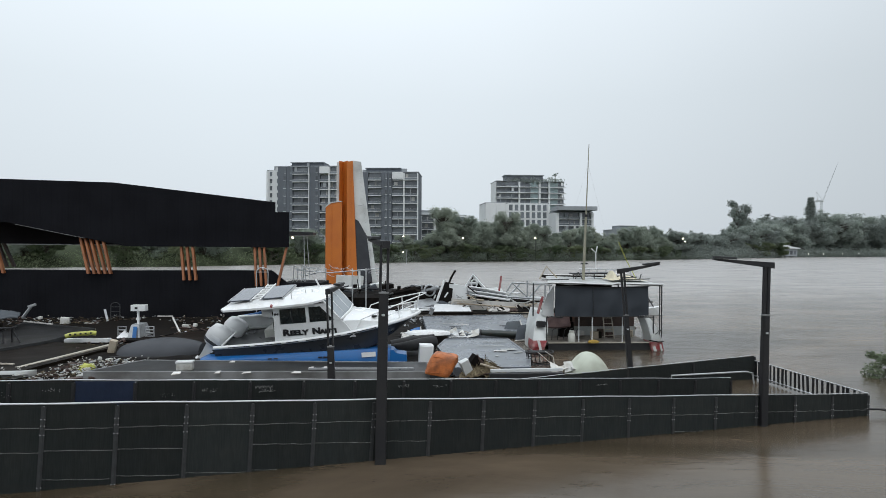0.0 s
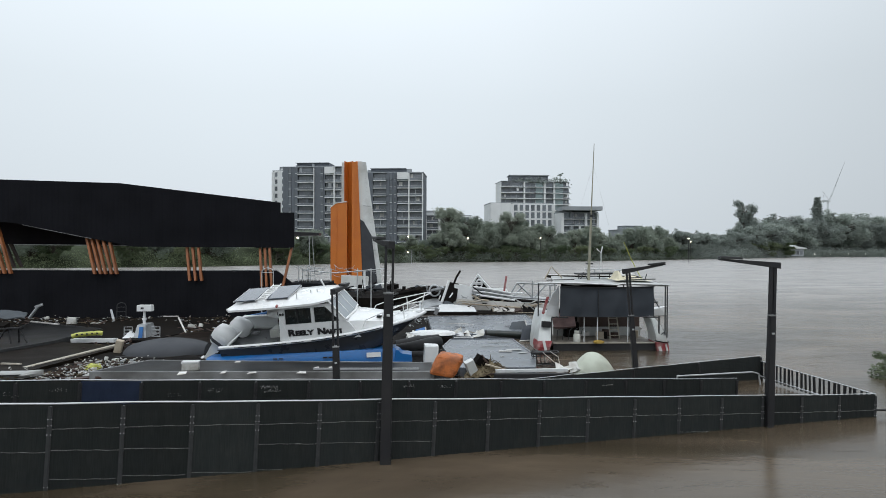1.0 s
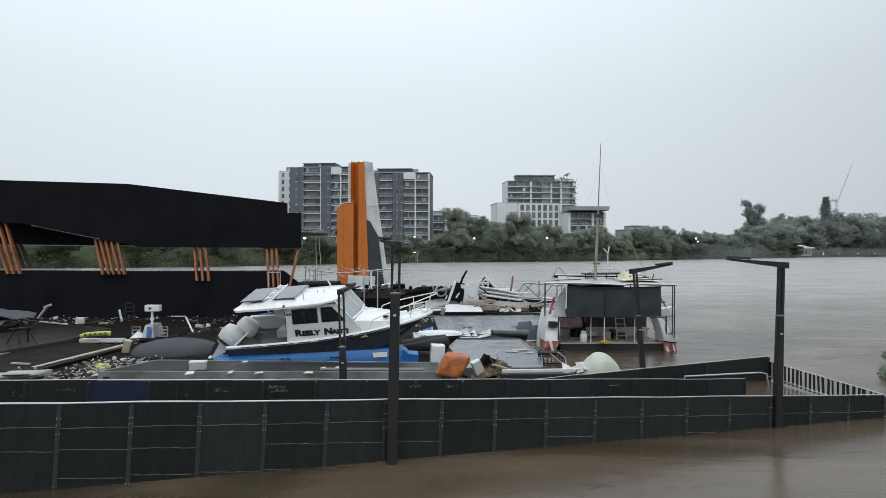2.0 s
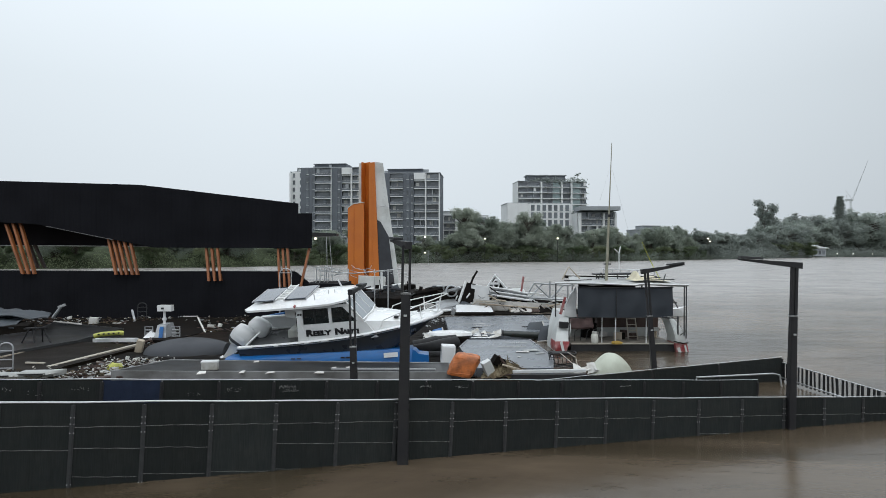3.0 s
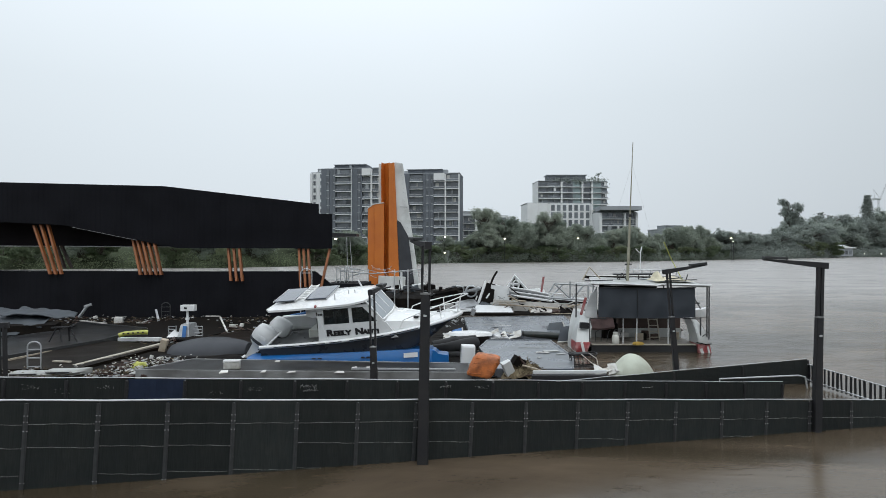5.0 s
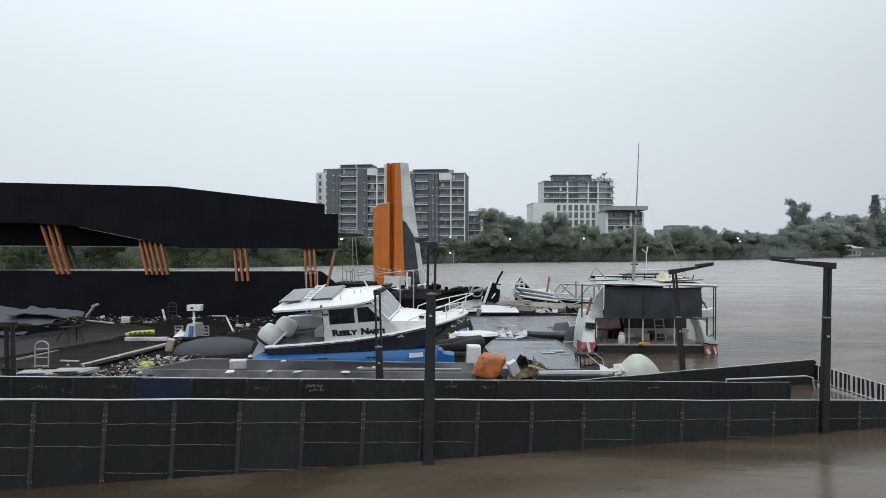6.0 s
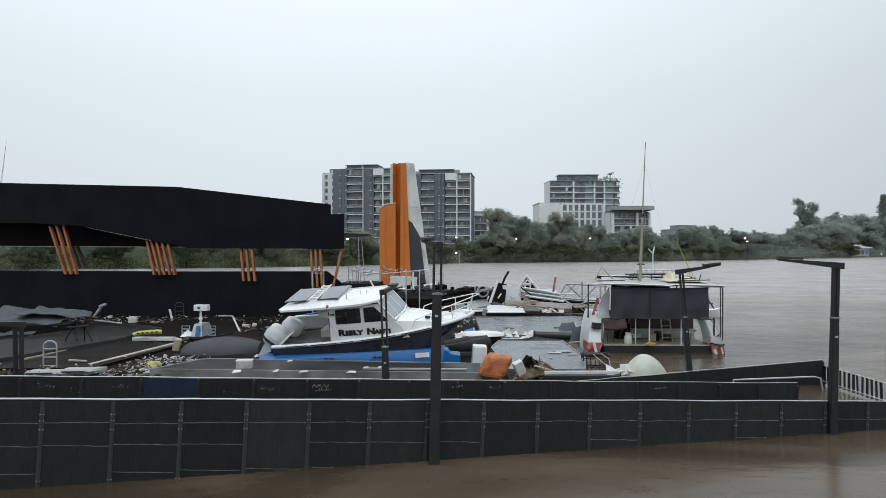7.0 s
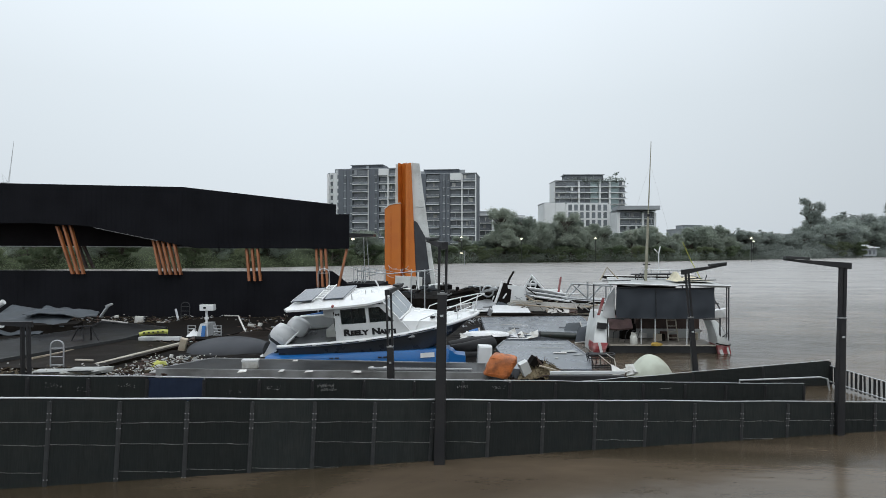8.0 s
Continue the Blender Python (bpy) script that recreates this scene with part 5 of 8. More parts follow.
for dx in (-0.13, 0.13):
    tube(bm, [(1.49 + dx, -1.0, 1.35), (1.49 + dx, 0.65, 1.50)], 0.022, 6)
part("roof_rack", bm, M_GEL, roof, "white slatted roof rack")
bm = bmesh.new()
for x, y in ((2.95, -0.5), (3.15, -0.45), (2.6, -0.92)):
    tube(bm, [(x, y, 1.28), (x, y, 1.46)], 0.018, 6)
tube(bm, [(3.2, 0.3, 1.40), (3.1, 0.3, 1.62)], 0.03, 6)
part("roof_fittings", bm, M_GEL_GREY, roof)
bm = bmesh.new()
lathe(bm, [(0.0, 0.0), (0.05, 0.0), (0.05, 0.05), (0.02, 0.09), (0.0, 0.095)], 2.0, -1.12, 1.10, 10)
part("side_light", bm, M_RED, roof, "red navigation light")
bm = bmesh.new()
tube(bm, [(0.15, 1.10, 0.40), (1.0, 1.12, 0.50), (1.9, 1.10, 0.55)], 0.05, 8)
part("far_cover", bm, M_BLUE, cruiser, "blue rolled cover on the far gunwale", smooth=True)
# cockpit: far coaming, bench, aft platform
bm = bmesh.new()
box(bm, 1.0, 1.05, 0.22, 1.9, 0.10, 0.36, bevel=0.03)
part("cockpit_coaming", bm, M_GEL_GREY, cruiser, "pale far coaming")
bm = bmesh.new()
box(bm, 1.0, 1.0, 0.43, 1.95, 0.22, 0.05, bevel=0.02)
part("coaming_cap", bm, M_GEL, cruiser)
bm = bmesh.new()
box(bm, 1.55, 0.35, 0.0, 0.5, 0.9, 0.36, bevel=0.05)
part("cockpit_bench", bm, M_CREAM, cruiser, "cream bench in the cockpit")
bm = bmesh.new()
box(bm, 1.86, 0.15, 0.48, 0.16, 1.4, 0.72, bevel=0.04)
part("cabin_bulkhead", bm, M_GLASS, cruiser, "dark aft bulkhead")
bm = bmesh.new()
box(bm, 0.95, 0, -0.16, 1.8, 1.9, 0.08)
part("cockpit_floor", bm, M_GEL_GREY, cruiser)
bm = bmesh.new()
tube(bm, [(0.25, -1.1, 0.02), (0.75, -1.08, 0.40)], 0.028, 8)
part("grab_rail", bm, M_GEL, cruiser, smooth=True)
bm = bmesh.new()
tube(bm, [(1.9, -1.08, 0.98), (2.15, -1.12, 0.55), (2.3, -1.14, 0.1)], 0.006, 6)
part("grab_rail", bm, M_GEL, cruiser, smooth=True)
bm = bmesh.new()
sheet(bm, [(1.42, -0.4, 1.0), (1.95, -0.4, 1.0), (1.80, -0.5, 0.62), (1.45, -0.5, 0.70)], 0.08, 8, 8, crumple=0.12)
part("rolled_clear", bm, M_GEL, cruiser, "white rolled awning")


def outboard(y, lift, label, shift=0.0):
    owner = thing("outboard", 0.28, y, 0.10, "", "")
    owner.parent = cruiser
    owner.matrix_basis = pose(-0.26 + shift, y, -0.14, 0, 0, 0) @ turn(0, lift, 0) @ Matrix.Diagonal((0.98, 0.98, 0.98, 1))
    tagged(owner, label)
    bm = bmesh.new()
    loft(bm, [[(x * sx + ox, sy * w, z) for sx, sy in ((-1, -0.6), (-0.6, -1), (0.6, -1), (1, -0.6), (1, 0.6), (0.6, 1), (-0.6, 1), (-1, 0.6))] for z, x, w, ox in ((0.05, 0.26, 0.19, 0), (0.18, 0.34, 0.25, 0.0), (0.50, 0.37, 0.26, 0.02), (0.68, 0.33, 0.23, 0.04), (0.75, 0.22, 0.15, 0.05))])
    part("cowl", bm, M_GEL_GREY, owner, "pale grey outboard cowl", smooth=True)
    bm = bmesh.new()
    loft(bm, [[(x * sx + ox, sy * w, z) for sx, sy in ((-1, -1), (1, -1), (1, 1), (-1, 1))] for z, x, w, ox in ((0.06, 0.17, 0.13, 0.0), (-0.35, 0.13, 0.09, -0.02), (-0.75, 0.14, 0.05, -0.03), (-0.98, 0.05, 0.02, -0.02))])
    lathe(bm, [(0.01, -0.30), (0.06, -0.22), (0.075, 0.0), (0.06, 0.16), (0.02, 0.24)], 0, 0, 0, 10)
    bmesh.ops.transform(bm, matrix=Matrix.Translation((-0.03, 0, -0.78)) @ turn(0, 90, 0), verts=bm.verts[-50:])
    part("leg", bm, M_GEL_GREY, owner, smooth=True)
    bm = bmesh.new()
    loft(bm, [[(x * sx + 0.01, sy * w, z) for sx, sy in ((-1, -0.6), (-0.6, -1), (0.6, -1), (1, -0.6), (1, 0.6), (0.6, 1), (-0.6, 1), (-1, 0.6))] for z, x, w in ((0.14, 0.335, 0.245), (0.17, 0.352, 0.258), (0.22, 0.357, 0.262), (0.25, 0.35, 0.25))])
    part("cowl_band", bm, M_DARK_PANEL, owner, "dark cowl band")
    bm = bmesh.new()
    for k in range(3):
        box(bm, -0.28, 0.09 * math.cos(k * 2.09), -0.78 + 0.09 * math.sin(k * 2.09), 0.02, 0.09, 0.14, turn(k * 120 + 20, 0, 18))
    part("propeller", bm, M_RUBBER, owner)
    bm = bmesh.new()
    box(bm, 0.20, 0, -0.10, 0.12, 0.22, 0.36, bevel=0.02)
    part("bracket", bm, M_RUBBER, owner)
    bm = bmesh.new()
    box(bm, 0.02, -0.262, 0.42, 0.30, 0.012, 0.10, turn(0, -4, 0), bevel=0.004)
    part("cowl_panel", bm, M_GEL, owner, "white side panel")
    bm = bmesh.new()
    loft(bm, [[(-0.24 + 0.05 * k, sy * (0.10 + 0.02 * k), -0.62 + z) for sy, z in ((-1, 0), (1, 0), (1, 0.025), (-1, 0.025))] for k in range(4)])
    part("cavitation_plate", bm, M_GEL_GREY, owner)
    bm = bmesh.new()
    for dz in (-0.05, -0.18, -0.30):
        tube(bm, [(0.10, -0.12, dz), (0.24, -0.14, dz + 0.06), (0.30, -0.05, dz + 0.02)], 0.015, 5)
    part("hoses", bm, M_RUBBER, owner, "black hoses and cables")


outboard(-0.42, 40, "pale grey outboard motor tilted up", -0.12)
outboard(0.38, 34, "pale grey outboard motor tilted up", 0.16)
# bow rails and pulpit
for side in (-1, 1):
    bm = bmesh.new()
    tube(bm, [(4.55, side * 0.99, 0.16), (4.75, side * 0.98, 0.52), (5.2, side * 0.88, 0.66), (5.9, side * 0.58, 0.82), (6.6, side * 0.22, 0.98)], 0.018, 8)
    tube(bm, [(5.3, side * 0.80, 0.28), (5.25, side * 0.84, 0.66)], 0.016, 6)
    tube(bm, [(5.9, side * 0.50, 0.36), (5.9, side * 0.58, 0.82)], 0.016, 6)
    tube(bm, [(6.4, side * 0.16, 0.45), (6.55, side * 0.24, 0.97)], 0.016, 6)
    tube(bm, [(5.3, side * 0.83, 0.46), (6.45, side * 0.21, 0.72)], 0.014, 6)
    part("bow_rail", bm, M_GEL, cruiser, "white bow rail", smooth=True)
bm = bmesh.new()
tube(bm, [(6.6, -0.22, 0.98), (6.78, 0, 1.0), (6.6, 0.22, 0.98)], 0.018, 8)
part("pulpit", bm, M_GEL, cruiser, "white bow pulpit", smooth=True)
bm = bmesh.new()
box(bm, 6.55, 0, 0.48, 0.62, 0.24, 0.05, bevel=0.015)
part("bow_plank", bm, M_GEL, cruiser, "white bow plank")
bm = bmesh.new()
tube(bm, [(6.9, 0, 0.52), (6.5, 0, 0.53)], 0.025, 6)
box(bm, 6.92, 0, 0.42, 0.12, 0.20, 0.22, turn(0, 30, 0), bevel=0.02)
part("anchor", bm, M_STEEL, cruiser, "grey bow anchor")
for x, y in ((5.45, -0.4), (5.1, -0.55), (5.8, 0.05)):
    bm = bmesh.new()
    box(bm, x, y, 0.50, 0.16, 0.12, 0.05, turn(0, 3, 0), bevel=0.012)
    part("deck_fitting", bm, M_RUBBER, cruiser, "small dark deck fitting")
squat = Matrix.Diagonal((1.0, 0.74, 1.0, 1.0))
writing("R", 0.35, M_LETTER, cruiser, pose(2.24, -1.040, 0.19, 90, 0, 0) @ squat, bold=0.022)
writing("EELY", 0.27, M_LETTER, cruiser, pose(2.47, -1.040, 0.19, 90, 0, 0) @ squat, bold=0.018)
writing("N", 0.34, M_LETTER, cruiser, pose(3.18, -1.040, 0.19, 90, 0, 0) @ squat, bold=0.022)
writing("AUTI", 0.235, M_LETTER, cruiser, pose(3.43, -1.040, 0.19, 90, 0, 0) @ squat, bold=0.018)
for n in range(6):
    bm = bmesh.new()
    box(bm, 5.42 + n * 0.055, -0.845 + n * 0.022, 0.05 + n * 0.012, 0.032, 0.012, 0.075, turn(0, -4, 20))
    part("registration_bar", bm, M_TARP_GREY, cruiser, "pale registration mark bar")

# ---- blue upturned hull under the cruiser ----
blue = thing("blue_pontoon_hull", -5.50, 19.80, 0.06, "long blue pontoon hull lying under the cruiser", "boat hull")
bm = bmesh.new()
loft(bm, [[(x, y0, 0.0), (x, y0, h * 0.45), (x, y0 + 0.12, h), (x, y0 + 0.9, h), (x, y0 + 1.0, h * 0.4), (x, y0 + 1.0, 0.0)] for x, h, y0 in ((-0.7, 0.11, 0.15), (0.0, 0.15, 0.1), (2.0, 0.26, 0.0), (3.8, 0.36, -0.15), (4.8, 0.42, -0.2), (5.0, 0.43, -0.22))])
part("hull", bm, M_BLUE, blue, smooth=True)
bm = bmesh.new()
prism(bm, [(4.97, 0.02), (5.0, 0.41), (5.10, 0.38), (5.18, 0.27), (5.48, 0.25), (5.50, 0.04)], -0.24, 0.5, bevel=0.02)
part("bow_block", bm, M_BLUE, blue)
bm = bmesh.new()
box(bm, 4.35, -0.20, 0.25, 0.42, 0.02, 0.14, turn(0, -3, 4))
box(bm, 4.78, -0.22, 0.27, 0.22, 0.02, 0.14, turn(0, -3, 4))
part("white_label", bm, M_GEL, blue, "blank white label panel")
bm = bmesh.new()
tube(bm, [(-0.6, 0.12, 0.03), (2.0, -0.04, 0.03), (5.5, -0.28, 0.02)], 0.025, 6)
part("edge_trim", bm, M_ALU, blue, "pale edge trim")
for x in (1.4, 1.58, 2.9, 3.06):
    bm = bmesh.new()
    box(bm, x, 0.06 - 0.055 * x, 0.06 + 0.035 * x, 0.12, 0.04, 0.035, bevel=0.008)
    part("slot", bm, M_RUBBER, blue, "dark slot")

# ---- houseboat on twin hulls under a canopy ----
houseboat = thing("houseboat", 6.6, 22.3, 0.0, "canopied houseboat with dark tarp curtain and twin red-white hulls", "boat")
bm = bmesh.new()
box(bm, 0.05, 2.0, 0.21, 3.65, 4.2, 0.12, bevel=0.02)
part("deck", bm, M_WOOD_WORN, houseboat, "worn grey-brown deck")
# shadow under the deck, made as a black fascia reaching down to the water
bm = bmesh.new()
box(bm, 0.05, -0.08, 0.06, 3.65, 0.06, 0.34, bevel=0.01)
part("deck_fascia", bm, M_RUBBER, houseboat, "black deck edge drawn down as the shadow beneath")
for sx in (-1.1, 0.05, 1.2):
    bm = bmesh.new()
    tube(bm, [(sx, 0.15, -0.08), (sx, 4.0, -0.08)], 0.22, 12)
    part("float", bm, M_RUBBER, houseboat, "dark float under the deck", smooth=True)
bm = bmesh.new()
sheet(bm, [(-1.80, -0.25, 2.32), (2.15, -0.25, 2.29), (2.15, 3.9, 2.36), (-1.0, 3.9, 2.38)], 0.05, 16, 10, sag=0.0, crumple=0.05)
part("canopy_roof", bm, M_CANOPY, houseboat, "weathered grey canopy roof sheet")
bm = bmesh.new()
tube(bm, [(-2.35, -0.28, 2.34), (-1.0, -0.28, 2.33), (0.4, -0.28, 2.27), (0.55, -0.28, 2.31), (2.2, -0.28, 2.27)], 0.03, 8)
part("front_beam", bm, M_ALU, houseboat, smooth=True)
bm = bmesh.new()
n_u, n_v, rows = 44, 14, []
for j in range(n_v + 1):
    z = 2.22 - 1.03 * j / n_v
    rows.append([(-1.56 + 3.25 * i / n_u, -0.20 + 0.016 * math.sin(i * 0.62 + 0.15 * j) * (0.3 + j / n_v) + 0.03 * noise.noise(Vector((i * 0.13, j * 0.16, 2))) + 0.006 * noise.noise(Vector((i * 0.3, j * 0.3, 0))), z + (0.012 * math.sin(i * 0.33) if j == n_v else 0) - 0.03 * math.sin(math.pi * i / n_u)) for i in range(n_u + 1)])
loft(bm, rows, caps=False, around=False)
part("tarp_curtain", bm, M_TARP, houseboat, "dark blue-grey tarp curtain", smooth=True)
bm = bmesh.new()
tube(bm, [(-0.26, -0.245, 2.2), (-0.255, -0.25, 1.7), (-0.25, -0.245, 1.2)], 0.012, 5)
tube(bm, [(-1.57, -0.24, 2.2), (0.3, -0.245, 2.17), (1.7, -0.24, 2.2)], 0.014, 5)
tube(bm, [(-1.57, -0.24, 1.18), (0.3, -0.25, 1.165), (1.7, -0.24, 1.18)], 0.011, 5)
part("curtain_hem", bm, M_RUBBER, houseboat, "black curtain seams and hem")
for x, y, z0, z1, r in ((-0.66, 0.1, 0.25, 1.25, 0.017), (-0.25, -0.1, 0.25, 1.22, 0.02), (0.84, 0.0, 0.25, 1.25, 0.018), (1.86, -0.2, 0.25, 1.2, 0.028), (-1.86, -0.2, 0.2, 1.15, 0.022), (2.06, -0.25, 0.55, 2.3, 0.024), (2.14, -0.22, 0.45, 2.3, 0.024), (-2.33, -0.27, 1.2, 2.33, 0.024), (-0.9, 3.7, 0.25, 2.3, 0.03), (1.9, 3.7, 0.25, 2.3, 0.03)):
    bm = bmesh.new()
    tube(bm, [(x, y, z0), (x + 0.01, y, z1)], r, 8)
    part("canopy_post", bm, M_GEL_GREY if abs(x) < 1.8 else M_POST, houseboat, "thin canopy post", smooth=True)
bm = bmesh.new()
tube(bm, [(-1.86, -0.2, 1.14), (-1.7, -0.2, 1.17), (-1.3, -0.2, 1.14)], 0.018, 6)
tube(bm, [(1.3, -0.2, 1.15), (1.86, -0.2, 1.14)], 0.018, 6)
tube(bm, [(1.86, -0.2, 0.5), (2.1, -0.25, 0.7)], 0.015, 6)
part("side_rail", bm, M_POST, houseboat)
bm = bmesh.new()
box(bm, 0.85, 2.4, 0.82, 2.3, 0.6, 0.85, bevel=0.03)
box(bm, 0.85, 2.05, 0.50, 2.4, 0.1, 0.06)
part("cabinet", bm, M_WOOD_DARK, houseboat, "dark red timber cabinet")
bm = bmesh.new()
box(bm, 0.05, -0.125, 0.265, 3.66, 0.03, 0.03)
part("deck_nosing", bm, M_WOOD_PALE, houseboat, "pale deck nosing")
for k in range(12):
    bm = bmesh.new()
    box(bm, rnd(-1.4, 1.6), rnd(1.0, 2.2), 0.27 + 0.12, rnd(0.12, 0.4), rnd(0.12, 0.3), rnd(0.12, 0.3), turn(0, 0, rnd(0, 90)), bevel=0.02)
    part("stowed_box", bm, (M_SCRAP_DARK, M_WOOD_DARK, M_SCRAP, M_TARP, M_WOOD)[k % 5], houseboat, "stowed box on deck")
for k in range(5):
    bm = bmesh.new()
    sheet(bm, [(-1.5 + k * 0.18, 1.7, 1.1 - 0.05 * k), (-1.2 + k * 0.18, 1.7, 1.1), (-1.2 + k * 0.18, 1.75, 0.6), (-1.5 + k * 0.18, 1.75, 0.55 + 0.05 * k)], 0.02, 5, 5, crumple=0.12, seed=k * 3.3)
    part("hung_cloth", bm, (M_TARP_GREY, M_WOOD_DARK, M_SCRAP, M_BLUE, M_SCRAP_DARK)[k], houseboat, "hung cloth")
bm = bmesh.new()
box(bm, 0.25, 1.74, 0.44, 3.3, 0.05, 0.33, bevel=0.008)
part("cabinet_plinth", bm, M_CANOPY, houseboat, "pale plinth board")
bm = bmesh.new()
sheet(bm, [(-1.62, 0.9, 0.72), (-0.75, 0.9, 0.70), (-0.72, 1.2, 1.12), (-1.5, 1.2, 1.16)], 0.12, 10, 7, crumple=0.16, seed=2.2)
part("bedding", bm, M_PINK, houseboat, "dusty pink bundled bedding")
for x in (0.06, 0.62, 1.18):
    bm = bmesh.new()
    box(bm, x, 2.085, 0.86, 0.5, 0.02, 0.66, bevel=0.006)
    part("cabinet_door", bm, M_WOOD_DARK, houseboat, "dark red timber door")
bm = bmesh.new()
for k in range(5):
    tube(bm, [(-1.55 + k * 0.2, 0.35, 0.30), (-1.5 + k * 0.22, 0.5, 0.62 + 0.06 * (k % 2)), (-1.35 + k * 0.2, 0.6, 0.68)], 0.012, 5)
part("rack", bm, M_POST, houseboat, "bent dark rack")
bm = bmesh.new()
box(bm, -1.1, 2.7, 0.72, 0.9, 1.0, 0.9, bevel=0.15)
part("storage_heap", bm, M_SCRAP_DARK, houseboat, "covered storage heap")
bm = bmesh.new()
box(bm, 0.55, 3.9, 1.2, 2.3, 0.05, 1.9)
part("rear_screen", bm, M_SCRAP_DARK, houseboat, "dark rear screen")
# twin hull tips
for side, sx, slim in ((-1, -2.02, 0.95),):
    bm = bmesh.new()
    loft(bm, [[(sx + side * ox - w, y, z), (sx + side * ox + w, y, z), (sx + side * ox + w * 0.9, y + (1.6 if side < 0 else 0.5), z), (sx + side * ox - w * 0.9, y + (1.6 if side < 0 else 0.5), z)] for z, w, y, ox in ((z, w * slim, y, ox * slim) for z, w, y, ox in ((-0.3, 0.14, 0.0, 0.14), (0.15, 0.22, -0.25, 0.12), (0.42, 0.25, -0.2, 0.06), (0.85, 0.25, 0.1, -0.06), (1.02 + 0.28 * (side < 0), 0.13, 0.4, -0.14)))])
    tip = part("hull_tip", bm, M_WHITE_CLAD, houseboat, "stained white hull tip", smooth=True)
    bm = bmesh.new()
    loft(bm, [[(sx + side * ox - w, y, z), (sx + side * ox + w, y, z), (sx + side * ox + w, y + 0.8, z), (sx + side * ox - w, y + 0.8, z)] for z, w, y, ox in ((z, w * slim, y, ox * slim) for z, w, y, ox in ((0.02, 0.20, -0.24, 0.12), (0.16, 0.235, -0.27, 0.12), (0.36, 0.262, -0.22, 0.06)))])
    part("red_band", bm, M_RED, tip, "faded red hull band")
    bm = bmesh.new()
    box(bm, sx + side * 0.08, -0.30, 0.16, 0.09, 0.03, 0.42, turn(6, side * 14, 0))
    part("white_flash", bm, M_GEL, tip)
# the other tip leans outward, battered
bm = bmesh.new()
loft(bm, [[(x0, y, z), (x1, y + 0.04, z), (x1 - 0.02, y + 0.9, z), (x0 + 0.02, y + 0.9, z)] for z, x0, x1, y in ((0.27, 1.77, 2.15, -0.24), (0.5, 1.76, 2.11, -0.26), (0.8, 1.71, 2.00, -0.18), (1.02, 1.67, 1.90, -0.02), (1.14, 1.66, 1.80, 0.14))])
bmesh.ops.bevel(bm, geom=bm.edges[:], offset=0.03, segments=2, affect="EDGES")
tip = part("hull_tip", bm, M_WHITE_CLAD, houseboat, "stained white hull tip", smooth=True)
bm = bmesh.new()
loft(bm, [[(x0, y, z), (x1, y + 0.04, z), (x1, y + 0.8, z), (x0, y + 0.8, z)] for z, x0, x1, y in ((-0.3, 1.86, 2.29, -0.14), (0.0, 1.80, 2.23, -0.25), (0.29, 1.75, 2.17, -0.27))])
part("red_band", bm, M_RED, tip, "faded red hull band")
for x, lean, w in ((1.90, 16, 0.10), (2.13, 10, 0.06)):
    bm = bmesh.new()
    box(bm, x, -0.27, 0.02, w, 0.03, 0.5, turn(-14, -lean, 0), bevel=0.006)
    part("white_flash", bm, M_WHITE_CLAD, tip)
bm = bmesh.new()
tube(bm, [(1.70, -0.28, 0.36), (2.0, -0.3, 0.30), (2.2, -0.26, 0.31)], 0.02, 6)
part("torn_edge", bm, M_SCRAP_DARK, tip, "dark torn edge")
bm = bmesh.new()
box(bm, -2.0, 0.0, 0.90, 0.30, 0.2, 0.2, turn(0, 4, 0), bevel=0.03)
part("dark_hatch", bm, M_RUBBER, houseboat)
bm = bmesh.new()
sheet(bm, [(-1.75, 0.2, 1.95), (-1.55, 0.2, 2.2), (-1.5, 0.3, 1.1), (-1.95, 0.3, 1.2)], 0.04, 6, 8, crumple=0.1)
part("side_flap", bm, M_GEL_GREY, houseboat, "pale side flap")
bm = bmesh.new()
box(bm, -2.02, 0.05, 1.55, 0.09, 0.05, 0.62, turn(0, 16, 0), bevel=0.02)
part("red_stripe_board", bm, M_RED, houseboat, "white board with red stripe")
bm = bmesh.new()
tube(bm, [(-0.10, 1.6, 2.3), (0.0, 1.6, 4.7)], 0.058, 10, taper=0.042)
tube(bm, [(0.0, 1.6, 4.7), (0.11, 1.6, 7.4)], 0.027, 8, taper=0.012)
mast = part("mast", bm, M_MAST, houseboat, "tall thin pale mast", smooth=True)
bm = bmesh.new()
box(bm, -0.06, 1.6, 2.95, 0.26, 0.06, 0.04)
part("spreader", bm, M_POST_DARK, mast)
bm = bmesh.new()
box(bm, 0.0, 1.6, 4.72, 0.10, 0.10, 0.10, bevel=0.01)
part("mast_collar", bm, M_POST_DARK, mast)
for x, y, z in ((1.5, 2.6, 2.4), (-0.9, 3.0, 2.4)):
    bm = bmesh.new()
    tube(bm, [(0.08, 1.6, 6.6), (x, y, z)], 0.0018, 4)
    part("stay", bm, M_STEEL, mast, "thin mast stay")
bm = bmesh.new()
tube(bm, [(1.10, 1.2, 3.75), (1.45, 1.4, 3.1), (1.82, 1.4, 2.4)], 0.014, 6)
part("whip_pole", bm, M_YELLOW, houseboat, "thin yellow pole")
bm = bmesh.new()
tube(bm, [(-1.75, 1.5, 2.38), (-1.50, 1.5, 2.85), (-1.1, 1.5, 2.42)], 0.025, 6)
part("roof_strut", bm, M_WOOD, houseboat)
bm = bmesh.new()
box(bm, 0.55, 2.8, 2.55, 1.6, 0.7, 0.06, turn(0, -1, 0), bevel=0.02)
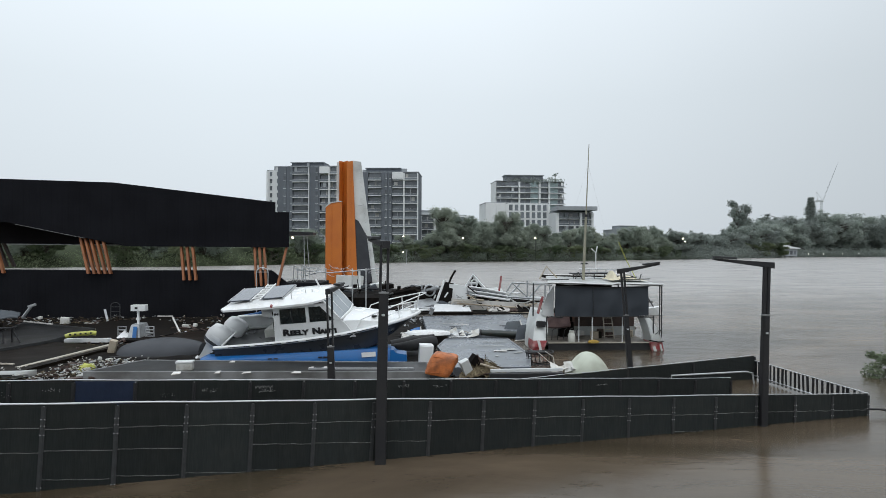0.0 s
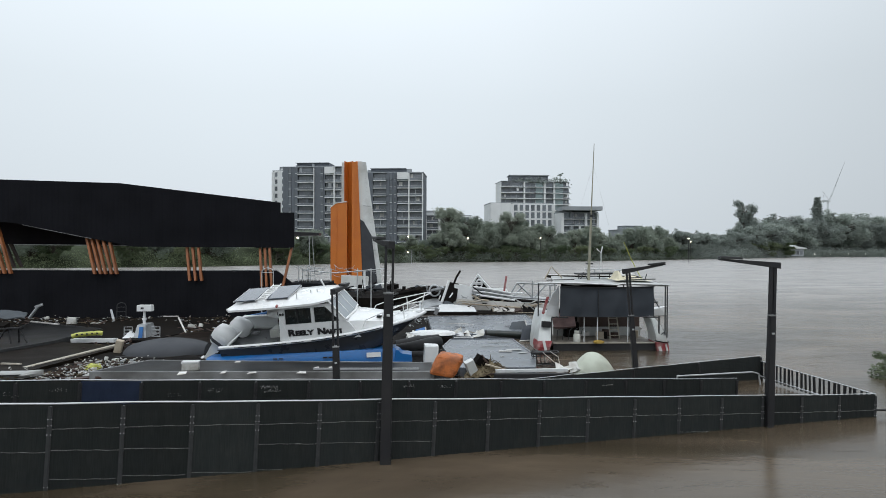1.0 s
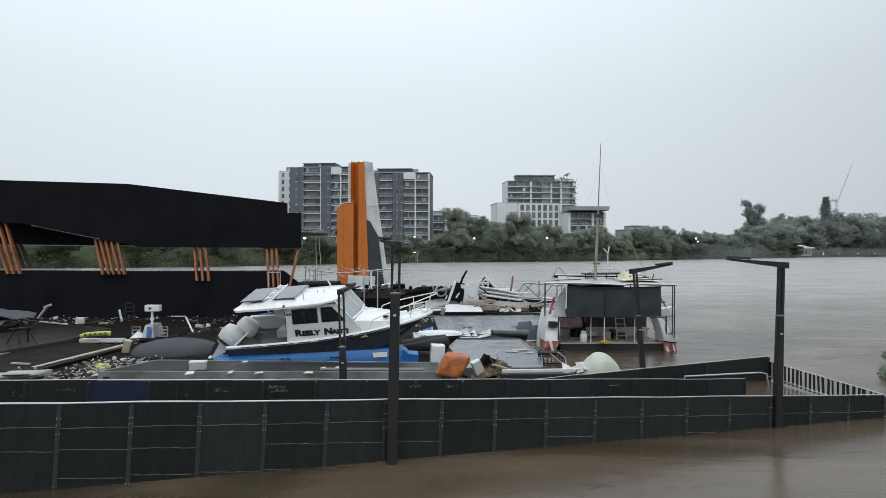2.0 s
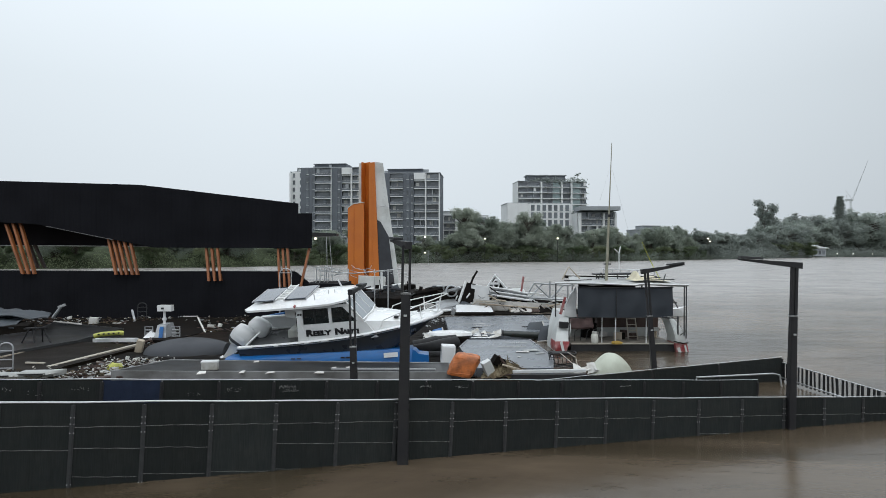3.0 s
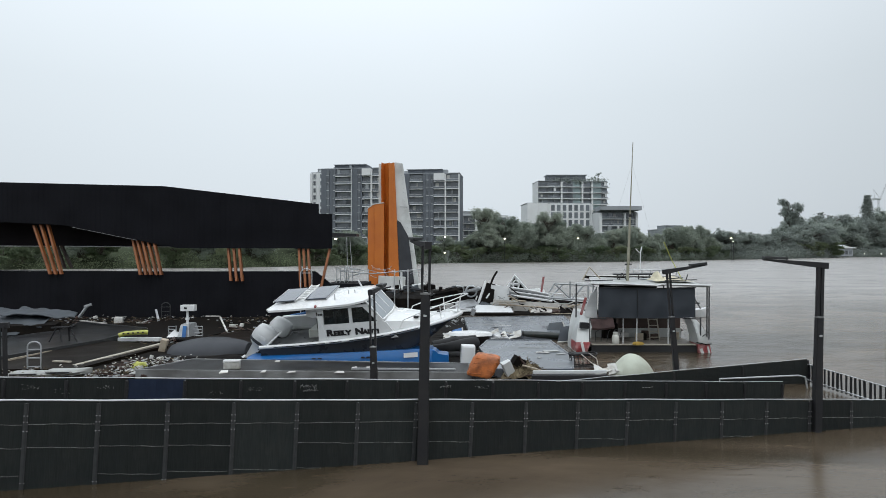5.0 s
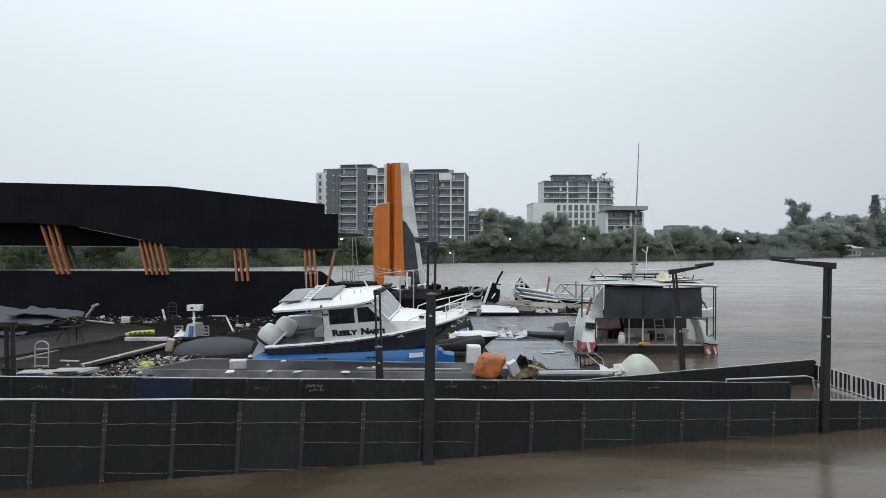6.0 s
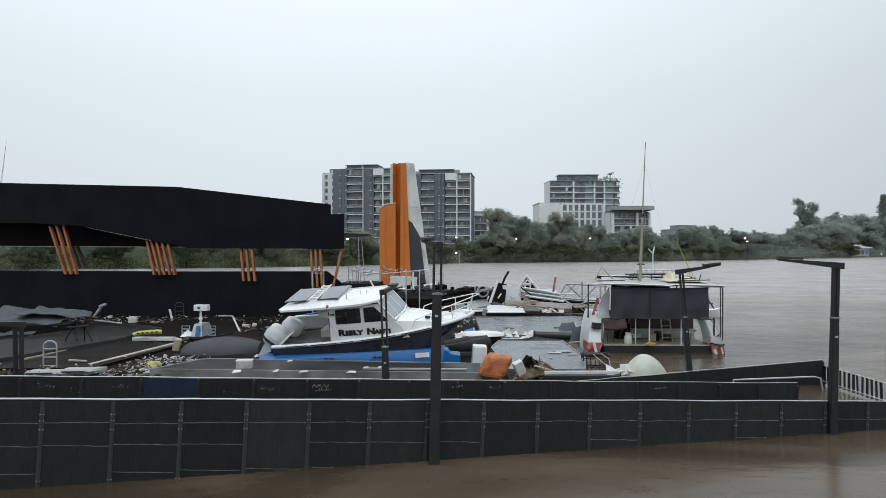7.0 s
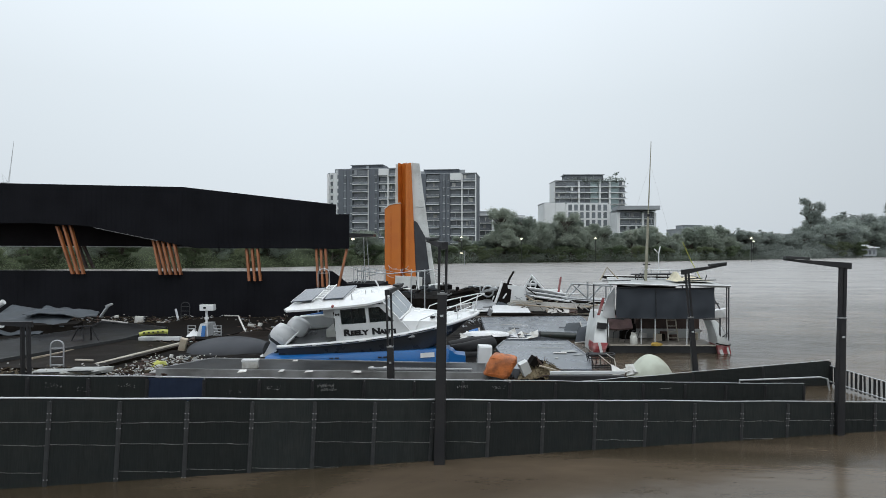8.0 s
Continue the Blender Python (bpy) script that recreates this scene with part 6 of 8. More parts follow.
for x in (-0.2, 0.2, 0.6, 1.0, 1.3):
    tube(bm, [(x, 2.6, 2.36), (x, 2.6, 2.55)], 0.02, 5)
part("roof_rack", bm, M_POST_DARK, houseboat)
bm = bmesh.new()
rows = []
for i in range(15):
    u = i / 14
    peak = 0.34 * math.exp(-((u - 0.16) / 0.10) ** 2) + 0.16 * math.exp(-((u - 0.55) / 0.22) ** 2)
    rows.append([(0.62 + 1.35 * u + 0.03 * noise.noise(Vector((i, j, 0)) * 0.7), 0.6 + 1.2 * j / 8, 2.37 + peak * math.sin(math.pi * (j + 0.2) / 8.4) + 0.035 * noise.noise(Vector((i * 0.6, j * 0.8, 7)))) for j in range(9)])
loft(bm, rows, caps=False, around=False)
part("canvas_bundle", bm, M_CREAM_CANVAS, houseboat, "loose cream canvas heaped on the roof")
for a, b in (((0.9, 0.5, 2.40), (2.05, 0.6, 2.43)), ((1.1, 1.0, 2.45), (1.5, 0.4, 2.50)), ((-1.9, 0.4, 2.40), (-0.9, 0.5, 2.42)), ((-0.6, 0.8, 2.42), (-0.5, 0.8, 2.66)), ((-0.5, 0.8, 2.66), (-0.35, 0.8, 2.42)), ((1.55, 0.3, 2.40), (1.62, 0.3, 2.62))):
    bm = bmesh.new()
    tube(bm, [a, b], 0.018, 5)
    part("roof_pole", bm, M_POST, houseboat, "dark pole lying on the roof")

gas = thing("gas_bottle", 5.69, 22.4, 0.27, "cream gas bottle standing on the houseboat deck", "gas bottle")
bm = bmesh.new()
lathe(bm, [(0.0, 0.0), (0.13, 0.0), (0.15, 0.04), (0.15, 0.26), (0.12, 0.34), (0.05, 0.38), (0.0, 0.385)], sides=16)
gas.scale = (0.85, 0.85, 0.85)
body = part("bottle", bm, M_CREAM, gas, smooth=True)
bm = bmesh.new()
lathe(bm, [(0.10, 0.36), (0.105, 0.46), (0.095, 0.46), (0.09, 0.36)], sides=14)
part("collar", bm, M_CREAM, gas)
bm = bmesh.new()
tube(bm, [(0, 0, 0.37), (0, 0, 0.45), (0.05, 0, 0.45)], 0.022, 6)
part("valve", bm, M_STEEL, gas)

ladder2 = thing("deck_ladder", 7.25, 22.92, 0.27, "pale timber ladder leaning against the houseboat cabinet", "ladder")
for sx in (-0.17, 0.17):
    bm = bmesh.new()
    tube(bm, [(sx, 0.2, 0.0), (sx * 0.9, 0.5, 0.85)], 0.022, 8)
    part("rail", bm, M_WOOD_PALE, ladder2, smooth=True)
for k in range(4):
    bm = bmesh.new()
    tube(bm, [(-0.17, 0.24 + k * 0.07, 0.12 + k * 0.2), (0.17, 0.24 + k * 0.07, 0.12 + k * 0.2)], 0.016, 6)
    part("rung", bm, M_WOOD_PALE, ladder2, smooth=True)

pail = thing("bucket", 5.85, 23.91, 0.27, "blue plastic bucket on stored gear", "bucket")
bm = bmesh.new()
lathe(bm, [(0.0, 0.55), (0.11, 0.55), (0.15, 0.82), (0.14, 0.82), (0.10, 0.57)], sides=14)
part("pail", bm, M_BLUE, pail, smooth=True)
bm = bmesh.new()
box(bm, 0, 0, 0.27, 0.5, 0.5, 0.54, bevel=0.05)
part("crate", bm, M_SCRAP_DARK, pail, "dark crate below the bucket")
lump = thing("deck_bag", 6.37, 22.08, 0.27, "small ochre bag on the houseboat deck", "bag")
bm = bmesh.new()
lathe(bm, [(0.0, 0.0), (0.16, 0.0), (0.17, 0.06), (0.12, 0.12), (0.0, 0.14)], sides=12)
bmesh.ops.scale(bm, vec=(1.1, 0.6, 0.8), verts=bm.verts[:])
for v in bm.verts:
    v.co += v.co.normalized() * noise.noise(v.co * 11) * 0.05
part("sack", bm, M_OCHRE, lump, smooth=True)


# ---- broken pontoon decks ----
def deck(name, corners, z0, z1, mat, label, edge=None, edge_label="", tilt=(0, 0), category="pontoon", boards=0):
    """A floating slab with its own rim; corners in x, y."""
    cx, cy = sum(c[0] for c in corners) / len(corners), sum(c[1] for c in corners) / len(corners)
    owner = thing(name, cx, cy, 0, label, category)
    owner.matrix_basis = pose(cx, cy, 0, tilt[0], tilt[1], 0)
    local = [(x - cx, y - cy) for x, y in corners]
    bm = bmesh.new()
    slab(bm, local, z0, z1)
    part("deck", bm, mat, owner)
    if edge:
        for i in range(len(local)):
            (x0, y0), (x1, y1) = local[i], local[(i + 1) % len(local)]
            bm = bmesh.new()
            ang = math.degrees(math.atan2(y1 - y0, x1 - x0))
            box(bm, (x0 + x1) / 2, (y0 + y1) / 2, (z0 + z1) / 2 + 0.005, math.hypot(x1 - x0, y1 - y0), 0.06, z1 - z0 + 0.03, turn(0, 0, ang), bevel=0.008)
            part("rim", bm, edge, owner, edge_label)
    return owner


walk_deck = deck("pontoon_walkway", [(-8.31, 17.30), (0.56, 16.98), (0.57, 18.39), (-7.49, 19.08)], -0.1, 0.26, M_DECK_DARK, "long dark wet pontoon walkway with galvanised edge", M_DECK_EDGE, "galvanised edge beam")
deck("pontoon_deck", [(1.02, 21.77), (1.39, 23.58), (3.63, 23.58), (3.74, 19.78), (3.36, 17.77), (1.29, 17.77)], -0.1, 0.22, M_DECK_GREY, "wet blue-grey pontoon deck sheet lying flat", M_DECK_GREY)
deck("pontoon_deck", [(0.77, 31.92), (5.69, 32.76), (5.49, 29.38), (4.62, 25.36), (0.82, 25.02)], -0.1, 0.2, M_DECK_GREY, "wet blue-grey pontoon deck behind a torn gap", M_DECK_GREY)
deck("sunken_deck", [(-13.72, 18.16), (-10.50, 18.24), (-9.92, 23.00), (-12.83, 24.17), (-14.00, 18.53)], -0.1, 0.12, M_DECK_MUD, "muddy brown sunken deck with pale edge planks")
deck("sunken_deck", [(-14.02, 18.56), (-16.88, 23.14), (-15.86, 26.45), (-16.88, 29.86), (-12.75, 27.43), (-12.64, 23.73)], -0.1, 0.20, M_DECK_DARK, "dark wet deck slab half under flood litter", M_POST)
deck("sunken_deck", [(-12.41, 24.79), (-13.85, 30.30), (-11.75, 33.49), (-9.11, 26.89), (-9.48, 24.17)], -0.1, 0.14, M_SCRAP_DARK, "black wet deck slab near the hall wall")


def beam(name, a, b, w, h, mat, label, category, group=""):
    """A straight timber or bar from a to b."""
    a, b = Vector(a), Vector(b)
    owner = thing(name, *a, label, category, group)
    d = b - a
    bm = bmesh.new()
    box(bm, d.length / 2, 0, 0, d.length, w, h, bevel=min(w, h) * 0.15)
    ob = part("length", bm, mat, owner)
    ob.matrix_basis = d.to_track_quat("X", "Z").to_matrix().to_4x4()
    return owner


for a, b, w, h, mat, label in [
    ((-10.88, 18.90, 0.07), (-10.18, 23.00, 0.12), 0.16, 0.12, M_WOOD_PALE, "long pale plank along the sunken deck edge"),
    ((-13.16, 25.00, 0.05), (-12.79, 27.50, 0.14), 0.14, 0.12, M_WOOD_PALE, "pale plank lying across flood litter"),
    ((-12.46, 24.60, 0.10), (-10.80, 24.40, 0.13), 0.22, 0.14, M_GEL_GREY, "pale grey beam lying in litter"),
    ((-13.21, 19.50, 0.16), (-13.20, 24.80, 0.03), 0.05, 0.06, M_WOOD, "thin weathered batten across the dark deck"),
    ((-15.26, 26.00, 0.10), (-14.30, 25.70, 0.09), 0.09, 0.05, M_FOAM, "short white board on the dark deck"),
    ((-16.44, 29.00, 0.34), (-14.84, 28.20, 0.30), 0.08, 0.05, M_SCRAP, "pale strip of sheeting on the deck"),
    ((-11.68, 19.20, 0.18), (-11.15, 19.20, 0.16), 0.10, 0.04, M_WOOD_PALE, "short pale plank on the muddy deck"),
    ((-10.53, 30.00, 0.39), (-9.02, 26.50, 0.15), 0.06, 0.06, M_FOAM, "white stick leaning in the litter"),
    ((-14.84, 31.00, 0.02), (-14.25, 31.00, 0.05), 0.2, 0.10, M_FOAM, "white foam board by the hall wall"),
    ((-2.60, 17.36, 0.30), (0.17, 17.36, 0.285), 0.05, 0.05, M_ALU, "pale metal rail lying on the walkway"),
    ((2.21, 17.30, 0.22), (4.16, 17.30, 0.24), 0.085, 0.085, M_GEL_GREY, "long white pipe beam beside the grey deck"),
    ((2.16, 17.10, 0.12), (4.11, 17.10, 0.13), 0.16, 0.14, M_RUBBER, "black float under the white pipe"),
    ((-11.95, 32.00, 0.25), (-11.23, 32.00, 0.25), 0.06, 0.05, M_SCRAP, "thin pale batten by the hall wall"),
    ((-14.63, 32.50, 0.53), (-14.22, 32.00, -0.17), 0.10, 0.05, M_STEEL, "bent grey metal strip by the hall wall"),
]:
    beam("plank", a, b, w, h, mat, label, "plank" if "plank" in label or "batten" in label or "board" in label else "bar")

block = thing("post_stub", -9.65, 22.02, 0.05, "weathered square timber post stub at the plank end", "post")
bm = bmesh.new()
box(bm, 0, 0, 0.20, 0.22, 0.22, 0.42, turn(8, 14, 10), bevel=0.02)
part("stub", bm, M_WOOD, block)

yellow = thing("yellow_float", -12.25, 24.14, 0.30, "yellow perforated plastic float lying on a beam", "float")
bm = bmesh.new()
tube(bm, [(0, 0, 0), (0.2, 0.1, 0.06), (0.8, 0.25, 0.10), (0.95, 0.3, 0.08)], 0.085, 10)
part("float_body", bm, M_YELLOW, yellow, smooth=True)
for k in range(5):
    bm = bmesh.new()
    box(bm, 0.18 + k * 0.16, 0.0 + k * 0.045, 0.07 + k * 0.008, 0.06, 0.06, 0.05, bevel=0.01)
    part("hole", bm, M_RUBBER, yellow, "dark hole")


def hoop_ladder(x, y, z, wide, high, mat, label, rungs=3, lean=0):
    owner = thing("pool_ladder", x, y, z, label, "ladder")
    owner.matrix_basis = owner.matrix_basis @ turn(lean, 0, 6)
    bm = bmesh.new()
    pts = [(-wide / 2 - 0.04, 0, 0), (-wide / 2, 0, 0.08), (-wide / 2, 0, high - wide * 0.4)]
    pts += [(wide / 2 * -math.cos(a), 0, high - wide * 0.4 + wide * 0.4 * math.sin(a)) for a in (0.4, 0.8, 1.2, 1.57, 1.94, 2.34, 2.74)]
    pts += [(wide / 2, 0, high - wide * 0.4), (wide / 2, 0, 0.08), (wide / 2 - 0.05, 0, 0)]
    tube(bm, pts, 0.022, 8)
    part("hoop", bm, mat, owner, smooth=True)
    for k in range(rungs):
        bm = bmesh.new()
        box(bm, 0, 0, 0.18 + k * (high - 0.4) / max(1, rungs - 1), wide, 0.05, 0.03, bevel=0.008)
        part("rung", bm, mat, owner)
    return owner


hoop_ladder(-11.66, 18.28, 0.0, 0.36, 0.88, M_STEEL, "grey steel boarding ladder standing on a float")
hoop_ladder(-14.25, 32.78, 0.0, 0.42, 0.85, M_POST, "dark boarding ladder against the hall wall")
hoop_ladder(-7.11, 32.5, -0.05, 0.55, 2.62, M_ALU, "pale boarding ladder by the orange fins", rungs=2)
hoop_ladder(-5.92, 35.0, 1.74, 0.20, 0.85, M_ALU, "narrow pale hoop rail on the hall platform", rungs=1)
hoop_ladder(-5.52, 35.2, 1.74, 0.20, 0.85, M_ALU, "narrow pale hoop rail on the hall platform", rungs=1)


def float_board(x0, y, length, wide, z, mat, label, angle=0.0, tip=0.5):
    """A flat rounded float, pointed at one end."""
    owner = thing("float_board", x0, y, z, label, "float", turn=angle)
    bm = bmesh.new()
    secs = []
    for i in range(13):
        t = i / 12
        w = wide / 2 * min(1.0, (1 - t) * 3.0 + 0.15)
        rise = 0.10 * max(0, t - 0.6) * 2.5 * tip
        secs.append([(length * t, -w, rise), (length * t, -w * 0.8, 0.06 + rise), (length * t, w * 0.8, 0.06 + rise), (length * t, w, rise), (length * t, w * 0.7, -0.08 + rise), (length * t, -w * 0.7, -0.08 + rise)])
    loft(bm, secs)
    part("hull", bm, mat, owner, smooth=True)
    bm = bmesh.new()
    tube(bm, [(0.05, -wide / 2 - 0.01, 0.02), (length * 0.65, -wide / 2 - 0.01, 0.03)], 0.02, 6)
    part("trim", bm, M_RUBBER, owner)
    return owner


float_board(-11.80, 17.6, 1.15, 0.5, 0.10, M_CANOPY, "pale square-ended float in the litter", 4, tip=0)
float_board(-10.95, 17.8, 1.15, 0.55, 0.12, M_CANOPY, "pale pointed dinghy float in the litter", 3)
float_board(-8.55, 17.6, 1.35, 0.5, 0.10, M_CANOPY, "half-sunk pale kayak among plastic litter", 2)

# grey tarp heap over a sunken dinghy
heap = thing("tarp_heap", -17.74, 26.51, 0.0, "crumpled grey tarpaulin over a wrecked dinghy", "tarpaulin")
for corners, seed, lift in (([(-2.6, -0.6, 0.35), (1.4, -0.5, 0.45), (1.0, 1.6, 0.85), (-2.2, 1.6, 1.05)], 1.0, 0.25), ([(-0.6, -0.1, 0.85), (2.2, 0.5, 0.72), (1.6, 1.8, 0.78), (-0.8, 1.8, 0.98)], 7.0, 0.18), ([(-2.2, -0.9, 0.1), (0.6, -0.8, 0.12), (0.8, -0.2, 0.5), (-2.0, -0.2, 0.55)], 3.0, 0.1)):
    bm = bmesh.new()
    sheet(bm, corners, 0.03, 22, 14, sag=-lift * 0.5, crumple=0.15, seed=seed)
    part("tarp_fold", bm, M_TARP_GREY, heap, smooth=True)
bm = bmesh.new()
loft(bm, [[(x, -w, 0.1), (x, -w, 0.45), (x, w, 0.55), (x, w, 0.1)] for x, w in ((-2.2, 0.5), (-0.5, 0.7), (1.0, 0.6), (1.8, 0.2))])
part("dinghy", bm, M_SCRAP_DARK, heap)
bm = bmesh.new()
box(bm, -1.15, -0.55, 0.42, 1.5, 0.22, 0.2, turn(0, -6, 3), bevel=0.06)
part("white_gunwale", bm, M_GEL, heap, "pale rounded gunwale")
bm = bmesh.new()
tube(bm, [(2.2, 0.8, 0.65), (2.55, 0.8, 1.12)], 0.06, 8)
box(bm, 2.58, 0.8, 1.15, 0.3, 0.12, 0.10, turn(0, -20, 0), bevel=0.02)
part("tiller", bm, M_STEEL, heap, "grey upright fitting")
for i, (dx, dz) in enumerate(((0.0, 0.0), (0.45, -0.1))):
    bm = bmesh.new()
    tube(bm, [(-3.1 + dx, 1.2, 1.1 + dz), (-2.75 + dx, 1.2, 1.35 + dz)], 0.12, 8)
    part("fender", bm, M_GEL_GREY, heap, "pale fender")

trestle = thing("trestle", -13.78, 23.14, 0.2, "small black trestle standing on the dark deck", "trestle")
for a, b in (((-0.45, 0, 0.0), (-0.18, 0, 0.52)), ((0.0, 0, 0.0), (-0.14, 0.1, 0.52)), ((0.5, 0.1, 0.0), (0.22, 0.1, 0.5)), ((0.1, 0.3, 0.0), (0.2, 0.1, 0.5))):
    bm = bmesh.new()
    tube(bm, [a, b], 0.025, 6)
    part("leg", bm, M_POST_DARK, trestle)
bm = bmesh.new()
box(bm, 0.0, 0.05, 0.52, 0.75, 0.12, 0.05, turn(0, -3, 4), bevel=0.01)
part("top", bm, M_POST_DARK, trestle)

# small boat with a radar box on a post
radar = thing("radar_boat", -10.20, 25.22, 0.0, "small swamped boat with a white radar box on a post", "boat")
bm = bmesh.new()
loft(bm, [[(-0.24, -0.3, 0.0), (0.26, -0.3, 0.0), (0.3, 0.8, 0.0), (-0.3, 0.8, 0.0)], [(-0.14, -0.1, 0.60), (0.16, -0.1, 0.60), (0.18, 0.6, 0.62), (-0.18, 0.6, 0.62)]])
part("console", bm, M_STEEL, radar, "blue-grey console")
bm = bmesh.new()
box(bm, 0.06, -0.28, 0.30, 0.14, 0.03, 0.52, turn(-16, 0, 0))
part("console_stripe", bm, M_BLUE, radar, "blue stripe")
bm = bmesh.new()
tube(bm, [(0.0, 0.2, 0.58), (0.0, 0.2, 1.12)], 0.05, 8)
box(bm, 0, 0.2, 0.80, 0.13, 0.13, 0.10, bevel=0.02)
part("post", bm, M_GEL, radar, smooth=True)
bm = bmesh.new()
box(bm, 0.04, 0.2, 1.22, 0.54, 0.3, 0.24, bevel=0.025)
dome_box = part("radar_box", bm, M_GEL, radar, "white box head")
bm = bmesh.new()
box(bm, -0.02, 0.04, 1.22, 0.10, 0.02, 0.07)
part("vent", bm, M_RUBBER, dome_box)
for sx in (-1, 1):
    bm = bmesh.new()
    x0 = sx * 0.36
    for p in ([(x0, 0, 0.1), (x0, 0, 0.52), (x0 + sx * 0.3, 0, 0.52), (x0 + sx * 0.3, 0, 0.08)], [(x0, 0, 0.28), (x0 + sx * 0.3, 0, 0.28)], [(x0, 0, 0.40), (x0 + sx * 0.3, 0, 0.40)], [(x0, 0, 0.16), (x0 + sx * 0.3, 0, 0.16)]):
        tube(bm, p, 0.024, 6)
    part("side_rail", bm, M_STEEL, radar, "grey tubular side rail")
bm = bmesh.new()
sheet(bm, [(-0.62, -0.5, 0.05), (0.0, -0.5, 0.02), (-0.1, 0.1, 0.12), (-0.42, 0.0, 0.40)], 0.05, 6, 6, crumple=0.06)
part("white_cover", bm, M_GEL, radar, "white crumpled cover")

deck("sunken_deck", [(-9.53, 23.86), (-8.80, 26.51), (-7.72, 26.89), (-6.76, 22.73), (-7.38, 22.46)], -0.1, 0.16, M_DECK_MUD, "mud-smeared brown deck behind the upturned dinghy")

# black inflatable squeezed under the cruiser's bow
tender = thing("inflatable_tender", 0.15, 21.61, 0.0, "deflated black inflatable tender jammed by the bow", "dinghy")
for k, (pts, r) in enumerate((([(-0.75, 0.0, 0.12), (-0.2, -0.1, 0.22), (0.35, 0.0, 0.34), (0.75, 0.35, 0.36)], 0.20), ([(-0.7, 0.8, 0.15), (0.0, 0.9, 0.28), (0.75, 0.6, 0.38)], 0.20), ([(-0.6, -0.35, 0.03), (0.1, -0.45, 0.06), (0.5, -0.3, 0.05)], 0.12))):
    bm = bmesh.new()
    tube(bm, pts, r, 12)
    part("tube_section", bm, M_RUBBER, tender, smooth=True)
bm = bmesh.new()
sheet(bm, [(-0.7, 0.1, 0.15), (0.6, 0.1, 0.3), (0.6, 0.7, 0.34), (-0.6, 0.8, 0.2)], 0.03, 8, 5, sag=0.08, crumple=0.06)
part("floor_sheet", bm, M_SCRAP_DARK, tender)
for k in range(5):
    bm = bmesh.new()
    x = rnd(-0.5, 0.6)
    sheet(bm, [(x, -0.5, 0.06), (x + 0.2, -0.5, 0.05), (x + 0.18, -0.3, 0.14), (x, -0.32, 0.16)], 0.02, 3, 3, crumple=0.08, seed=k)
    part("caught_scrap", bm, (M_FOAM, M_STEEL, M_WOOD)[k % 3], tender)

# rounded dark hull floating bottom up
upturned = thing("upturned_dinghy", -8.11, 21.38, -0.05, "upturned dark grey dinghy with muddy bottom", "dinghy")
bm = bmesh.new()
secs = []
for i in range(15):
    t = i / 14
    w = 1.0 * math.sin(math.pi * (0.12 + 0.80 * t)) ** 0.6
    h = 0.55 * math.sin(math.pi * (0.10 + 0.75 * t)) ** 0.5
    secs.append([(-1.25 + 2.55 * t, w * math.cos(a) * 1.1 + 0.8, h * math.sin(a)) for a in (math.pi * k / 12 for k in range(13))])
loft(bm, secs)
part("hull", bm, M_DARK_PANEL, upturned, smooth=True)
bm = bmesh.new()
tube(bm, [(-1.3, -0.15, 0.06), (0, -0.32, 0.07), (1.2, -0.1, 0.06)], 0.04, 8)
part("rubbing_rim", bm, M_RUBBER, upturned, smooth=True)

# ---- loose things round the grey decks ----
fridge = thing("white_cabinet", 0.54, 18.91, 0.05, "battered white cabinet standing at the deck edge", "cabinet")
bm = bmesh.new()
box(bm, 0, 0.15, 0.33, 0.40, 0.42, 0.62, turn(0, 3, 4), bevel=0.04)
body = part("body", bm, M_GEL, fridge)
bm = bmesh.new()
box(bm, -0.01, -0.075, 0.33, 0.34, 0.02, 0.54, turn(0, 3, 4), bevel=0.008)
part("door", bm, M_GEL_GREY, body)

basket = thing("rusty_drum", 0.90, 16.75, 0.13, "battered rusty orange drum tilted behind the fence", "drum")
bm = bmesh.new()
box(bm, 0, 0, 0, 0.64, 0.46, 0.56, bevel=0.17)
bmesh.ops.subdivide_edges(bm, edges=bm.edges[:], cuts=2, use_grid_fill=True)
for _ in range(3):
    bmesh.ops.smooth_vert(bm, verts=bm.verts[:], factor=0.5, use_axis_x=True, use_axis_y=True, use_axis_z=True)
bmesh.ops.scale(bm, vec=(1.12, 1.12, 1.12), verts=bm.verts[:])
for v in bm.verts:
    v.co.x += 0.30 * v.co.z + 0.06 * noise.noise(v.co * 5.0)
    v.co.y += 0.03 * noise.noise(v.co * 4.0 + Vector((3, 1, 0))) + 0.10 * v.co.z
    v.co.z += 0.02 * noise.noise(v.co * 6.0)
tip_drum = Matrix.Translation((0.0, 0.2, 0.33)) @ turn(0, 9, -8)
bmesh.ops.transform(bm, matrix=tip_drum, verts=bm.verts[:])
part("drum_shell", bm, M_RUST, basket, smooth=True)
for k in range(4):
    z = -0.19 + k * 0.125
    bm = bmesh.new()
    tube(bm, [(x + 0.30 * z, -0.238 + 0.10 * z + (0.05 if abs(x) > 0.28 else 0.0), z + 0.02 * math.sin(9 * x + k)) for x in (-0.32, -0.26, -0.12, 0.0, 0.12, 0.26, 0.32)], 0.009, 6)
    bmesh.ops.transform(bm, matrix=tip_drum, verts=bm.verts[:])
    part("rib", bm, M_RUST, basket, "worn rolled rib")

